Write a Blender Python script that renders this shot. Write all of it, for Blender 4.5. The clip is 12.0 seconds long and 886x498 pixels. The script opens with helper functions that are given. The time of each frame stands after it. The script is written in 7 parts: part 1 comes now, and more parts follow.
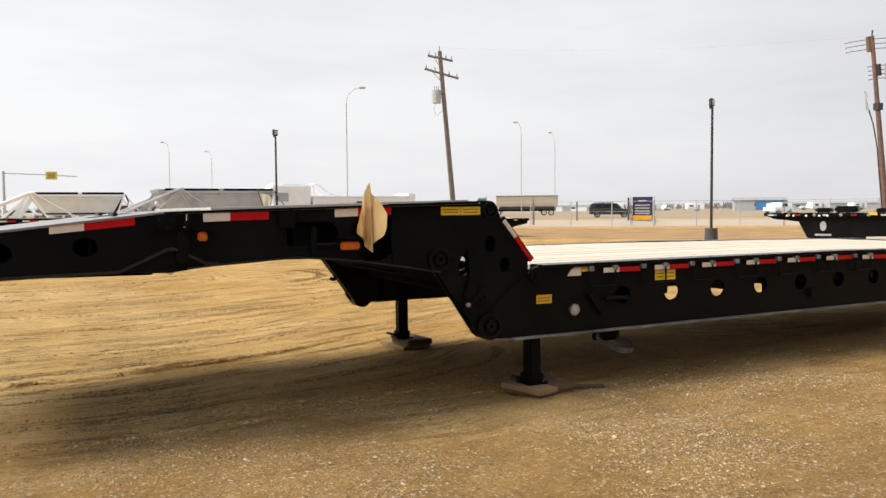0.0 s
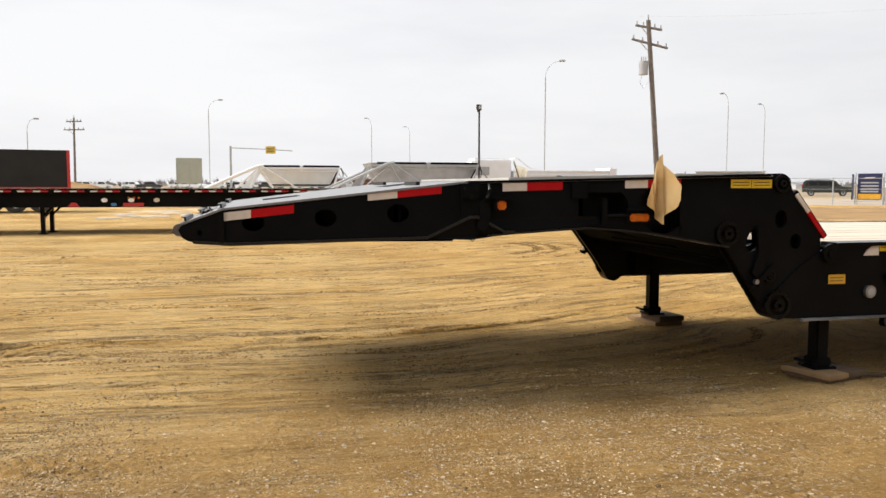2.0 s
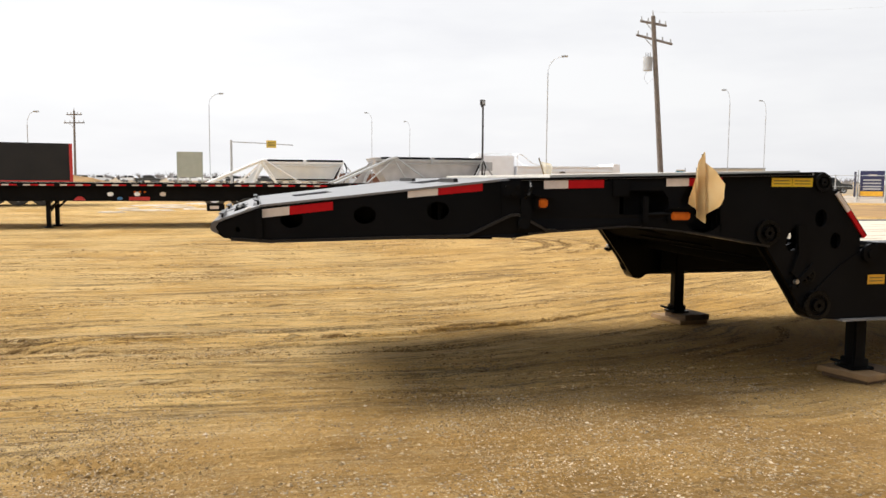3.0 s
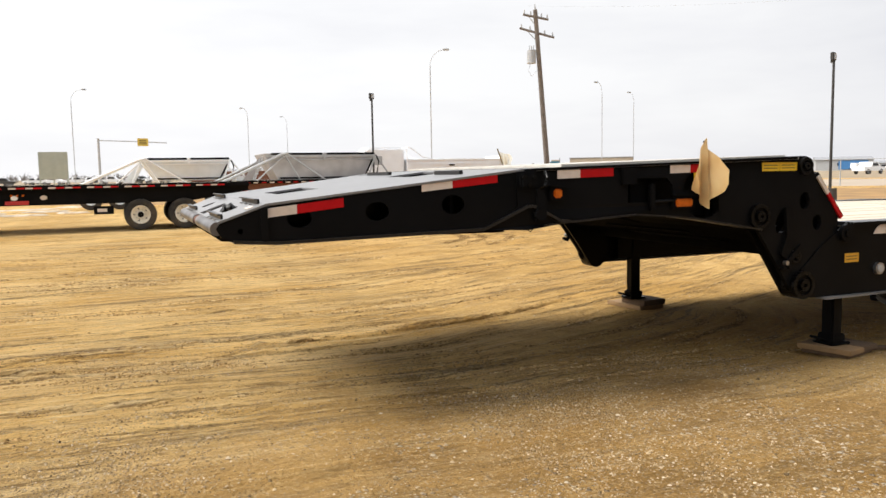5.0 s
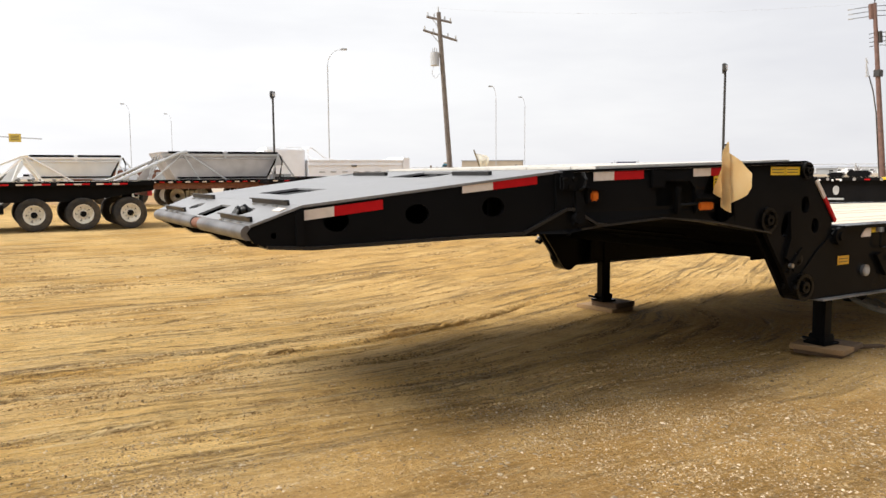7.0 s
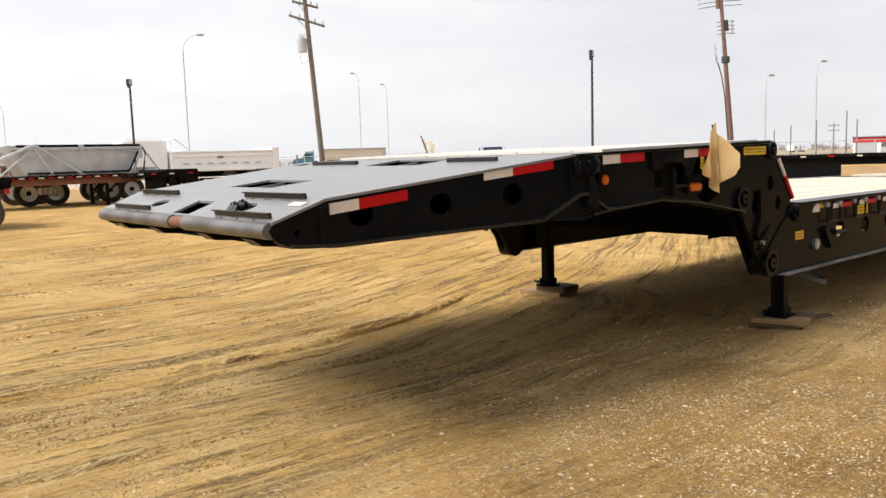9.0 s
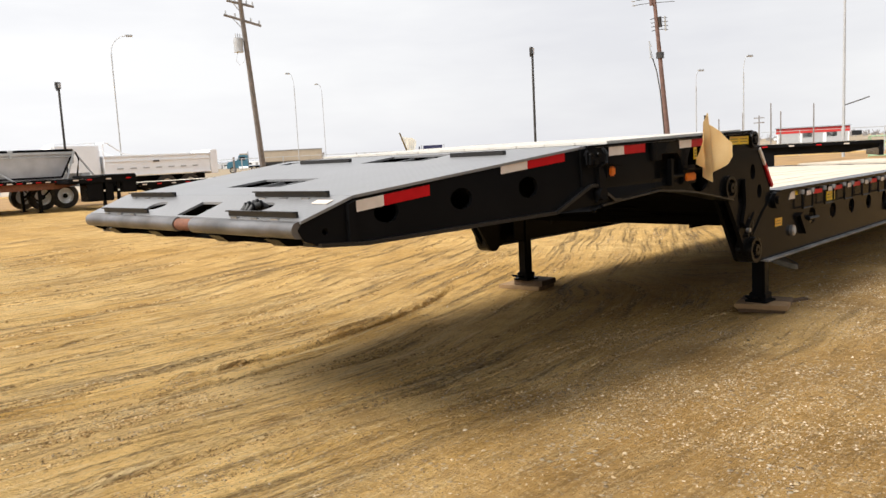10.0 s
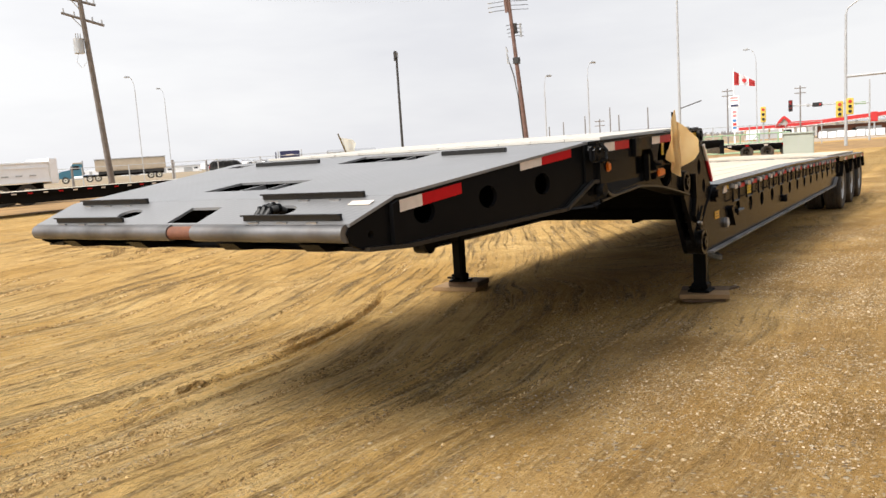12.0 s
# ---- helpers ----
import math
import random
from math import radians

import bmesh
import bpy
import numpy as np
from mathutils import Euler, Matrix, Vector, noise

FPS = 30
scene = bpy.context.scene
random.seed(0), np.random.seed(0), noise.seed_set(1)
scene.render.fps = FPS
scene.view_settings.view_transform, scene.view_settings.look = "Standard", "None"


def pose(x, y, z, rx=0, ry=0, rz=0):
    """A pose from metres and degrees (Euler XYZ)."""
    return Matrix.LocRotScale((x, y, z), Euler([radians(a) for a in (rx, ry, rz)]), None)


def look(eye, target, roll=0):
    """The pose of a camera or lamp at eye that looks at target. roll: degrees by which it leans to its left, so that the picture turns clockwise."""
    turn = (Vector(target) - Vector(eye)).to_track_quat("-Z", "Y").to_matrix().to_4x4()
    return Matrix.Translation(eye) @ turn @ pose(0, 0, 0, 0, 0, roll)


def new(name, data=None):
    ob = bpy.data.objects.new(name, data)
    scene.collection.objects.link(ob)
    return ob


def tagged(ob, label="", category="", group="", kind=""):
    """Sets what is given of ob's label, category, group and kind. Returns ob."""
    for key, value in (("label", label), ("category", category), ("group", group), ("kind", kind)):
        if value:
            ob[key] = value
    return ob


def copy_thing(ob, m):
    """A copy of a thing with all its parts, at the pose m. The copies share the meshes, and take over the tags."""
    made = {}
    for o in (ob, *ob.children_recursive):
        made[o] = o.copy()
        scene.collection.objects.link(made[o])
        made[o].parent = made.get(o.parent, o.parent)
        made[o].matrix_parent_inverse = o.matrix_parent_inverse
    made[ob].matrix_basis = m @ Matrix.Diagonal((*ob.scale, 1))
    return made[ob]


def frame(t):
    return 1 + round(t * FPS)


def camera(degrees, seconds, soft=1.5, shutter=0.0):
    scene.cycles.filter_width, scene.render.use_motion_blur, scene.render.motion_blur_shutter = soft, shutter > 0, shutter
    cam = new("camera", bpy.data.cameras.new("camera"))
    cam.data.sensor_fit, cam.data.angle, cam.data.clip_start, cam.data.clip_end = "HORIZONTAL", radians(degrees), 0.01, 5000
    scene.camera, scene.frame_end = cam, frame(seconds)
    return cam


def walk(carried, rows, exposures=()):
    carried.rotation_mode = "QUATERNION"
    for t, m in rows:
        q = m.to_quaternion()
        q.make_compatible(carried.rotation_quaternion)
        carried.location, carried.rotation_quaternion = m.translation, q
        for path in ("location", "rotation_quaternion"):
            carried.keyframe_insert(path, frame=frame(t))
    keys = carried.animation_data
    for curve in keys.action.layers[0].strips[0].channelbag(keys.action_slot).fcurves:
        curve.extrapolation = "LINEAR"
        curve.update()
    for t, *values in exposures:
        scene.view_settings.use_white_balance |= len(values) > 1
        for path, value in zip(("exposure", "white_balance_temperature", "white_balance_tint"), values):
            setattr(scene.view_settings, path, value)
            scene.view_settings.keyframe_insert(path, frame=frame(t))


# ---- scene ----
from mathutils.geometry import tessellate_polygon
cam = camera(59.0, 12.0)
PATH = [
    (0, (-0.084, 0.212, 1.304), (0.823, 1.992, 1.201), -0.5),
    (0.5, (-0.256, 0.261, 1.307), (0.522, 2.101, 1.203), -0.2),
    (1, (-0.424, 0.276, 1.298), (0.22, 2.165, 1.173), -0.1),
    (1.5, (-0.553, 0.315, 1.288), (-0.026, 2.238, 1.139), -0.1),
    (2, (-0.657, 0.373, 1.283), (-0.197, 2.312, 1.118), 0.1),
    (2.5, (-0.749, 0.42, 1.296), (-0.306, 2.363, 1.121), 0.4),
    (4.5, (-1.349, 0.789, 1.278), (-0.671, 2.662, 1.093), -0.4),
    (5, (-1.508, 0.898, 1.287), (-0.751, 2.74, 1.093), -1.0),
    (5.5, (-1.666, 1.02, 1.293), (-0.839, 2.83, 1.098), -1.3),
    (6, (-1.806, 1.158, 1.288), (-0.926, 2.944, 1.097), -1.1),
    (6.5, (-1.942, 1.299, 1.291), (-1.006, 3.057, 1.102), -0.7),
    (7, (-2.089, 1.445, 1.29), (-1.078, 3.16, 1.097), -0.4),
    (9, (-2.568, 2.079, 1.298), (-1.274, 3.587, 1.068), -1.7),
    (9.5, (-2.704, 2.206, 1.305), (-1.351, 3.66, 1.068), -2.4),
    (10, (-2.821, 2.355, 1.293), (-1.412, 3.754, 1.054), -2.9),
    (10.5, (-2.933, 2.522, 1.298), (-1.468, 3.861, 1.053), -3.2),
    (11, (-3.034, 2.701, 1.294), (-1.508, 3.97, 1.046), -3.3),
    (11.5, (-3.119, 2.862, 1.303), (-1.532, 4.051, 1.05), -3.6),
    (12, (-3.187, 3.041, 1.301), (-1.54, 4.147, 1.053), -3.7),
]
walk(cam, [(t, look(eye, target, roll)) for t, eye, target, roll in PATH],
     exposures=[(0.0, -0.15), (1.0, -0.19), (2.5, -0.09), (4.5, -0.02), (6.5, 0.0), (9.0, 0.0), (12.0, 0.0)])

# ---------------- world and light ----------------
world = bpy.data.worlds.new("sky")
scene.world = world
world.use_nodes = True
wn, wl = world.node_tree.nodes, world.node_tree.links
wn.clear()
w_out = wn.new("ShaderNodeOutputWorld")
w_bg = wn.new("ShaderNodeBackground")
w_sky = wn.new("ShaderNodeTexSky")
w_sky.sky_type, w_sky.sun_disc = "NISHITA", False
SUN_EL, SUN_AZ = 50.0, 291.0
w_sky.sun_elevation, w_sky.sun_rotation = radians(SUN_EL), radians(SUN_AZ)
w_sky.air_density, w_sky.dust_density = 1.0, 3.0
w_dim = wn.new("ShaderNodeVectorMath")
w_dim.operation = "SCALE"
w_dim.inputs["Scale"].default_value = 0.1
wl.new(w_sky.outputs["Color"], w_dim.inputs[0])
w_co = wn.new("ShaderNodeTexCoord")
w_map = wn.new("ShaderNodeMapping")
w_map.inputs["Scale"].default_value = (1.0, 1.0, 4.5)
w_noise = wn.new("ShaderNodeTexNoise")
w_noise.inputs["Scale"].default_value = 1.7
w_noise.inputs["Detail"].default_value = 5.0
w_noise.inputs["Roughness"].default_value = 0.55
wl.new(w_co.outputs["Generated"], w_map.inputs["Vector"])
wl.new(w_map.outputs["Vector"], w_noise.inputs["Vector"])
w_ramp = wn.new("ShaderNodeValToRGB")
w_ramp.color_ramp.elements[0].position, w_ramp.color_ramp.elements[0].color = 0.34, (0.90, 0.902, 0.94, 1)
w_ramp.color_ramp.elements[1].position, w_ramp.color_ramp.elements[1].color = 0.62, (1.06, 1.06, 1.07, 1)
wl.new(w_noise.outputs["Fac"], w_ramp.inputs["Fac"])
w_mix = wn.new("ShaderNodeMix")
w_mix.data_type = "RGBA"
w_mix.inputs["Factor"].default_value = 0.93
wl.new(w_dim.outputs["Vector"], w_mix.inputs["A"])
wl.new(w_ramp.outputs["Color"], w_mix.inputs["B"])
wl.new(w_mix.outputs["Result"], w_bg.inputs["Color"])
w_bg.inputs["Strength"].default_value = 1.0
# the cloud deck is thinner and brighter towards the north-west
w_sep, w_side, w_tint = wn.new("ShaderNodeSeparateXYZ"), wn.new("ShaderNodeMapRange"), wn.new("ShaderNodeVectorMath")
wl.new(w_co.outputs["Generated"], w_sep.inputs[0])
w_side.inputs["From Min"].default_value, w_side.inputs["From Max"].default_value = 0.1, 0.95
w_side.inputs["To Min"].default_value, w_side.inputs["To Max"].default_value = 1.04, 0.92
wl.new(w_sep.outputs["X"], w_side.inputs["Value"])
w_tint.operation = "SCALE"
wl.new(w_mix.outputs["Result"], w_tint.inputs[0])
wl.new(w_side.outputs["Result"], w_tint.inputs["Scale"])
wl.new(w_tint.outputs["Vector"], w_bg.inputs["Color"])
wl.new(w_bg.outputs["Background"], w_out.inputs["Surface"])

sun = new("sun", bpy.data.lights.new("sun", "SUN"))
sun.data.energy, sun.data.angle, sun.data.color = 5.6, radians(28), (1.0, 0.955, 0.89)
sun.matrix_world = look((30 * math.sin(radians(SUN_AZ)), 30 * math.cos(radians(SUN_AZ)), 30 * math.tan(radians(SUN_EL))), (0, 0, 0))


# ---------------- materials ----------------
def mat(name, color, rough=0.6, metal=0.0, color2=None, scale=8.0, detail=4.0, bump=0.0, bump_scale=40.0,
        dust=None, dust_amount=0.0, spec=0.5, coat=0.0, per_object=0.0, dull=0.35):
    """A plain surface: two colours mixed by noise at two scales, fine relief, and a dusty film in patches."""
    m = bpy.data.materials.new(name)
    m.use_nodes = True
    n, l = m.node_tree.nodes, m.node_tree.links
    b = n["Principled BSDF"]
    b.inputs["Roughness"].default_value, b.inputs["Metallic"].default_value = rough, metal
    b.inputs["Specular IOR Level"].default_value = spec
    b.inputs["Coat Weight"].default_value = coat
    co = n.new("ShaderNodeTexCoord")
    big = n.new("ShaderNodeTexNoise")
    big.inputs["Scale"].default_value, big.inputs["Detail"].default_value = scale, detail
    l.new(co.outputs["Object"], big.inputs["Vector"])
    mix = n.new("ShaderNodeMix")
    mix.data_type = "RGBA"
    mix.inputs["A"].default_value = (*color, 1)
    mix.inputs["B"].default_value = (*(color2 or [c * 0.75 for c in color]), 1)
    spread = n.new("ShaderNodeMapRange")
    spread.inputs["From Min"].default_value, spread.inputs["From Max"].default_value = 0.3, 0.7
    l.new(big.outputs["Fac"], spread.inputs["Value"])
    l.new(spread.outputs["Result"], mix.inputs["Factor"])
    last = mix.outputs["Result"]
    if per_object:
        info = n.new("ShaderNodeObjectInfo")
        hsv = n.new("ShaderNodeHueSaturation")
        rng = n.new("ShaderNodeMapRange")
        rng.inputs["To Min"].default_value, rng.inputs["To Max"].default_value = 1 - per_object, 1 + per_object
        l.new(info.outputs["Random"], rng.inputs["Value"])
        l.new(rng.outputs["Result"], hsv.inputs["Value"])
        l.new(last, hsv.inputs["Color"])
        last = hsv.outputs["Color"]
    if dust:
        dn = n.new("ShaderNodeTexNoise")
        dn.inputs["Scale"].default_value, dn.inputs["Detail"].default_value = scale * 0.35, 8.0
        dn.inputs["Roughness"].default_value = 0.7
        l.new(co.outputs["Object"], dn.inputs["Vector"])
        dr = n.new("ShaderNodeMapRange")
        dr.inputs["From Min"].default_value, dr.inputs["From Max"].default_value = 0.42, 0.75
        dr.inputs["To Max"].default_value = dust_amount
        l.new(dn.outputs["Fac"], dr.inputs["Value"])
        dm = n.new("ShaderNodeMix")
        dm.data_type = "RGBA"
        dm.inputs["B"].default_value = (*dust, 1)
        l.new(dr.outputs["Result"], dm.inputs["Factor"])
        l.new(last, dm.inputs["A"])
        last = dm.outputs["Result"]
        rr = n.new("ShaderNodeMapRange")
        rr.inputs["To Min"].default_value, rr.inputs["To Max"].default_value = rough, min(1.0, rough + dull)
        l.new(dn.outputs["Fac"], rr.inputs["Value"])
        l.new(rr.outputs["Result"], b.inputs["Roughness"])
    l.new(last, b.inputs["Base Color"])
    if bump:
        fine = n.new("ShaderNodeTexNoise")
        fine.inputs["Scale"].default_value, fine.inputs["Detail"].default_value = bump_scale, 5.0
        l.new(co.outputs["Object"], fine.inputs["Vector"])
        bp = n.new("ShaderNodeBump")
        bp.inputs["Strength"].default_value, bp.inputs["Distance"].default_value = bump, 0.02
        l.new(fine.outputs["Fac"], bp.inputs["Height"])
        l.new(bp.outputs["Normal"], b.inputs["Normal"])
    return m


DUST = (0.42, 0.30, 0.17)
M_BLACK = mat("black_paint", (0.0054, 0.0058, 0.0066), 0.12, color2=(0.0080, 0.0083, 0.0092), scale=3, dust=DUST, dust_amount=0.005, bump=0.012, bump_scale=9, spec=0.048, dull=0.14)
# duller, darker copy of the black paint: the undersides' shade is in its colour
M_UNDER = mat("shaded_underside_black", (0.004, 0.004, 0.0042), 0.8, color2=(0.006, 0.006, 0.006), scale=5, spec=0.02)
M_PLATE = mat("painted_checker_steel", (0.135, 0.136, 0.14), 0.30, color2=(0.17, 0.17, 0.175), scale=2.5, dust=(0.35, 0.32, 0.28), dust_amount=0.12, bump=0.10, bump_scale=60, spec=1.0, coat=0.7)
# raised tread pattern of the plate, a few millimetres high
pn, pl = M_PLATE.node_tree.nodes, M_PLATE.node_tree.links
p_geo, p_bump = pn.new("ShaderNodeNewGeometry"), pn.new("ShaderNodeBump")
p_mul = pn.new("ShaderNodeMath")
p_mul.operation = "MULTIPLY"
for k_, (ax, turn_) in enumerate(((0, 40.0), (1, -40.0))):
    p_map, p_wave = pn.new("ShaderNodeMapping"), pn.new("ShaderNodeTexWave")
    p_map.inputs["Rotation"].default_value = (0, 0, radians(turn_))
    p_wave.inputs["Scale"].default_value = 11.0
    pl.new(p_geo.outputs["Position"], p_map.inputs["Vector"])
    pl.new(p_map.outputs["Vector"], p_wave.inputs["Vector"])
    pl.new(p_wave.outputs["Fac"], p_mul.inputs[k_])
p_bump.inputs["Strength"].default_value, p_bump.inputs["Distance"].default_value = 0.28, 0.004
pl.new(p_mul.outputs[0], p_bump.inputs["Height"])
pl.new(p_bump.outputs["Normal"], pn["Principled BSDF"].inputs["Normal"])
pn["Principled BSDF"].inputs["Coat Roughness"].default_value = 0.38
M_COIL = mat("faded_air_hose", (0.20, 0.19, 0.165), 0.6, color2=(0.12, 0.115, 0.10), scale=20)
M_BOSS = mat("worn_black_boss", (0.003, 0.003, 0.0033), 0.18, color2=(0.006, 0.006, 0.006), scale=9, dust=(0.3, 0.27, 0.22), dust_amount=0.006, spec=0.14, dull=0.2)
M_LIP = mat("glossy_black_flange", (0.007, 0.007, 0.008), 0.24, color2=(0.012, 0.012, 0.012), scale=4, dust=(0.30, 0.29, 0.28), dust_amount=0.02, spec=0.45, dull=0.2)
M_WORN = mat("worn_steel_pipe", (0.24, 0.24, 0.245), 0.24, metal=0.75, color2=(0.10, 0.10, 0.10), scale=6, detail=8, dust=(0.16, 0.09, 0.05), dust_amount=0.30, bump=0.05, bump_scale=30, spec=0.9)
M_SCUFF = mat("scuffed_flange", (0.22, 0.22, 0.225), 0.4, color2=(0.06, 0.06, 0.06), scale=5, dust=(0.4, 0.34, 0.26), dust_amount=0.15)
M_RUST = mat("rusty_steel", (0.22, 0.085, 0.04), 0.75, color2=(0.13, 0.05, 0.03), scale=14, bump=0.2)
M_STEEL = mat("bare_steel", (0.45, 0.45, 0.46), 0.35, metal=0.9, color2=(0.32, 0.32, 0.33), scale=12)
M_RED = mat("red_reflective_tape", (0.50, 0.008, 0.012), 0.35, color2=(0.42, 0.007, 0.01), scale=20, spec=0.15)
M_WHITE_TAPE = mat("white_reflective_tape", (0.76, 0.67, 0.60), 0.3, color2=(0.66, 0.57, 0.50), scale=20)
M_YELLOW = mat("yellow_decal", (0.85, 0.56, 0.02), 0.4, color2=(0.75, 0.49, 0.02), scale=15)
M_INK = mat("decal_print", (0.10, 0.08, 0.03), 0.5)
M_ORANGE = mat("orange_decal", (0.80, 0.42, 0.03), 0.4)
M_AMBER = mat("amber_lens", (0.72, 0.17, 0.012), 0.2, color2=(0.55, 0.11, 0.008), scale=30)
M_RUBBER = mat("tyre_rubber", (0.014, 0.0135, 0.0135), 0.8, color2=(0.035, 0.033, 0.031), scale=6, dust=DUST, dust_amount=0.25, bump=0.15)
M_RIM = mat("cream_wheel_rim", (0.86, 0.83, 0.74), 0.45, color2=(0.70, 0.66, 0.56), scale=8)
M_DECK = mat("pale_deck_timber", (0.58, 0.515, 0.42), 0.7, color2=(0.53, 0.455, 0.36), scale=5, bump=0.15, per_object=0.05)
M_PLANK = mat("sawn_plank", (0.30, 0.185, 0.085), 0.85, color2=(0.23, 0.145, 0.07), scale=10, bump=0.3)
M_TIMBER = mat("rough_timber_block", (0.13, 0.08, 0.045), 0.85, color2=(0.085, 0.052, 0.03), scale=10, bump=0.3, dust=DUST, dust_amount=0.08)
M_HOSE = mat("black_hose", (0.015, 0.015, 0.015), 0.5, bump=0.1)
M_FLAG = mat("weathered_cream_cloth", (0.90, 0.76, 0.46), 0.9, color2=(0.74, 0.53, 0.23), scale=9, bump=0.2, bump_scale=120)
fn, fl_ = M_FLAG.node_tree.nodes, M_FLAG.node_tree.links
f_tr, f_add = fn.new("ShaderNodeBsdfTranslucent"), fn.new("ShaderNodeMixShader")
f_tr.inputs["Color"].default_value = (0.88, 0.70, 0.42, 1)
f_add.inputs["Fac"].default_value = 0.55
fl_.new(fn["Principled BSDF"].outputs["BSDF"], f_add.inputs[1])
fl_.new(f_tr.outputs["BSDF"], f_add.inputs[2])
fl_.new(f_add.outputs["Shader"], fn["Material Output"].inputs["Surface"])
M_THIN = mat("thin_bleached_cloth", (0.94, 0.90, 0.76), 0.9, color2=(0.88, 0.80, 0.58), scale=9)
tn, tl = M_THIN.node_tree.nodes, M_THIN.node_tree.links
t_tr, t_clear, t_a, t_b = tn.new("ShaderNodeBsdfTranslucent"), tn.new("ShaderNodeBsdfTransparent"), tn.new("ShaderNodeMixShader"), tn.new("ShaderNodeMixShader")
t_tr.inputs["Color"].default_value = (0.92, 0.86, 0.70, 1)
t_a.inputs["Fac"].default_value, t_b.inputs["Fac"].default_value = 0.5, 0.4
tl.new(tn["Principled BSDF"].outputs["BSDF"], t_a.inputs[1])
tl.new(t_tr.outputs["BSDF"], t_a.inputs[2])
tl.new(t_a.outputs["Shader"], t_b.inputs[1])
tl.new(t_clear.outputs["BSDF"], t_b.inputs[2])
tl.new(t_b.outputs["Shader"], tn["Material Output"].inputs["Surface"])
M_GREY = mat("galvanised_steel", (0.46, 0.475, 0.49), 0.5, metal=0.2, color2=(0.38, 0.39, 0.40), scale=6)
M_DARKPOLE = mat("dark_painted_pole", (0.035, 0.034, 0.034), 0.5)
M_CONC = mat("cast_concrete", (0.085, 0.08, 0.08), 0.85, color2=(0.055, 0.053, 0.05), scale=9, bump=0.2)
M_WOODPOLE = mat("weathered_pole_timber", (0.23, 0.205, 0.19), 0.85, color2=(0.14, 0.125, 0.115), scale=5, bump=0.3)
M_REDPOLE = mat("reddish_pole_timber", (0.20, 0.118, 0.098), 0.85, color2=(0.12, 0.072, 0.06), scale=5, bump=0.3)
M_STAFF = mat("weathered_staff", (0.20, 0.13, 0.03), 0.6, color2=(0.08, 0.06, 0.03), scale=12)
M_WHITE = mat("white_paint", (0.92, 0.945, 0.975), 0.4, color2=(0.87, 0.89, 0.915), scale=3)
M_ALU = mat("pale_tub_sheet", (0.84, 0.89, 0.93), 0.35, color2=(0.74, 0.79, 0.83), scale=2)
M_GREYTUB = mat("weathered_grey_tub", (0.50, 0.49, 0.50), 0.45, color2=(0.33, 0.32, 0.325), scale=1.5)
M_SNOW = mat("dirty_old_snow", (0.60, 0.54, 0.46), 0.8, color2=(0.44, 0.34, 0.22), scale=3, bump=0.3, bump_scale=20)
M_NECKDECK = mat("weathered_neck_boards", (0.54, 0.52, 0.475), 0.55, color2=(0.46, 0.43, 0.385), scale=4, bump=0.12, per_object=0.06)
M_GLASS = mat("dark_glass", (0.02, 0.022, 0.025), 0.08)
M_BLUE = mat("blue_panel", (0.06, 0.22, 0.50), 0.5)
M_TEAL = mat("teal_truck_paint", (0.055, 0.19, 0.27), 0.35, color2=(0.045, 0.15, 0.22), scale=2)
M_VAN = mat("faded_black_sheet", (0.017, 0.0175, 0.019), 0.5, color2=(0.022, 0.022, 0.023), scale=1.2, spec=0.2)
M_NAVY = mat("navy_board", (0.02, 0.025, 0.09), 0.5)
M_PINK = mat("faded_pink_print", (0.62, 0.26, 0.28), 0.5)
M_REDP = mat("red_paint", (0.55, 0.03, 0.03), 0.45)
M_GREEN = mat("pale_green_paint", (0.30, 0.46, 0.28), 0.5)
M_GREENGREY = mat("green_grey_paint", (0.42, 0.46, 0.41), 0.6, color2=(0.37, 0.41, 0.36), scale=2)
M_SIGNYEL = mat("yellow_sign", (0.75, 0.55, 0.10), 0.5)
M_SUV = mat("dark_grey_car_paint", (0.045, 0.05, 0.05), 0.25, coat=0.5)
M_BEIGE = mat("beige_cladding", (0.50, 0.42, 0.32), 0.7, color2=(0.42, 0.35, 0.27), scale=1)
M_ROOF = mat("grey_roof_sheet", (0.30, 0.31, 0.33), 0.6)
M_TREE = mat("bare_twigs", (0.30, 0.29, 0.29), 0.9, color2=(0.18, 0.16, 0.15), scale=0.2)


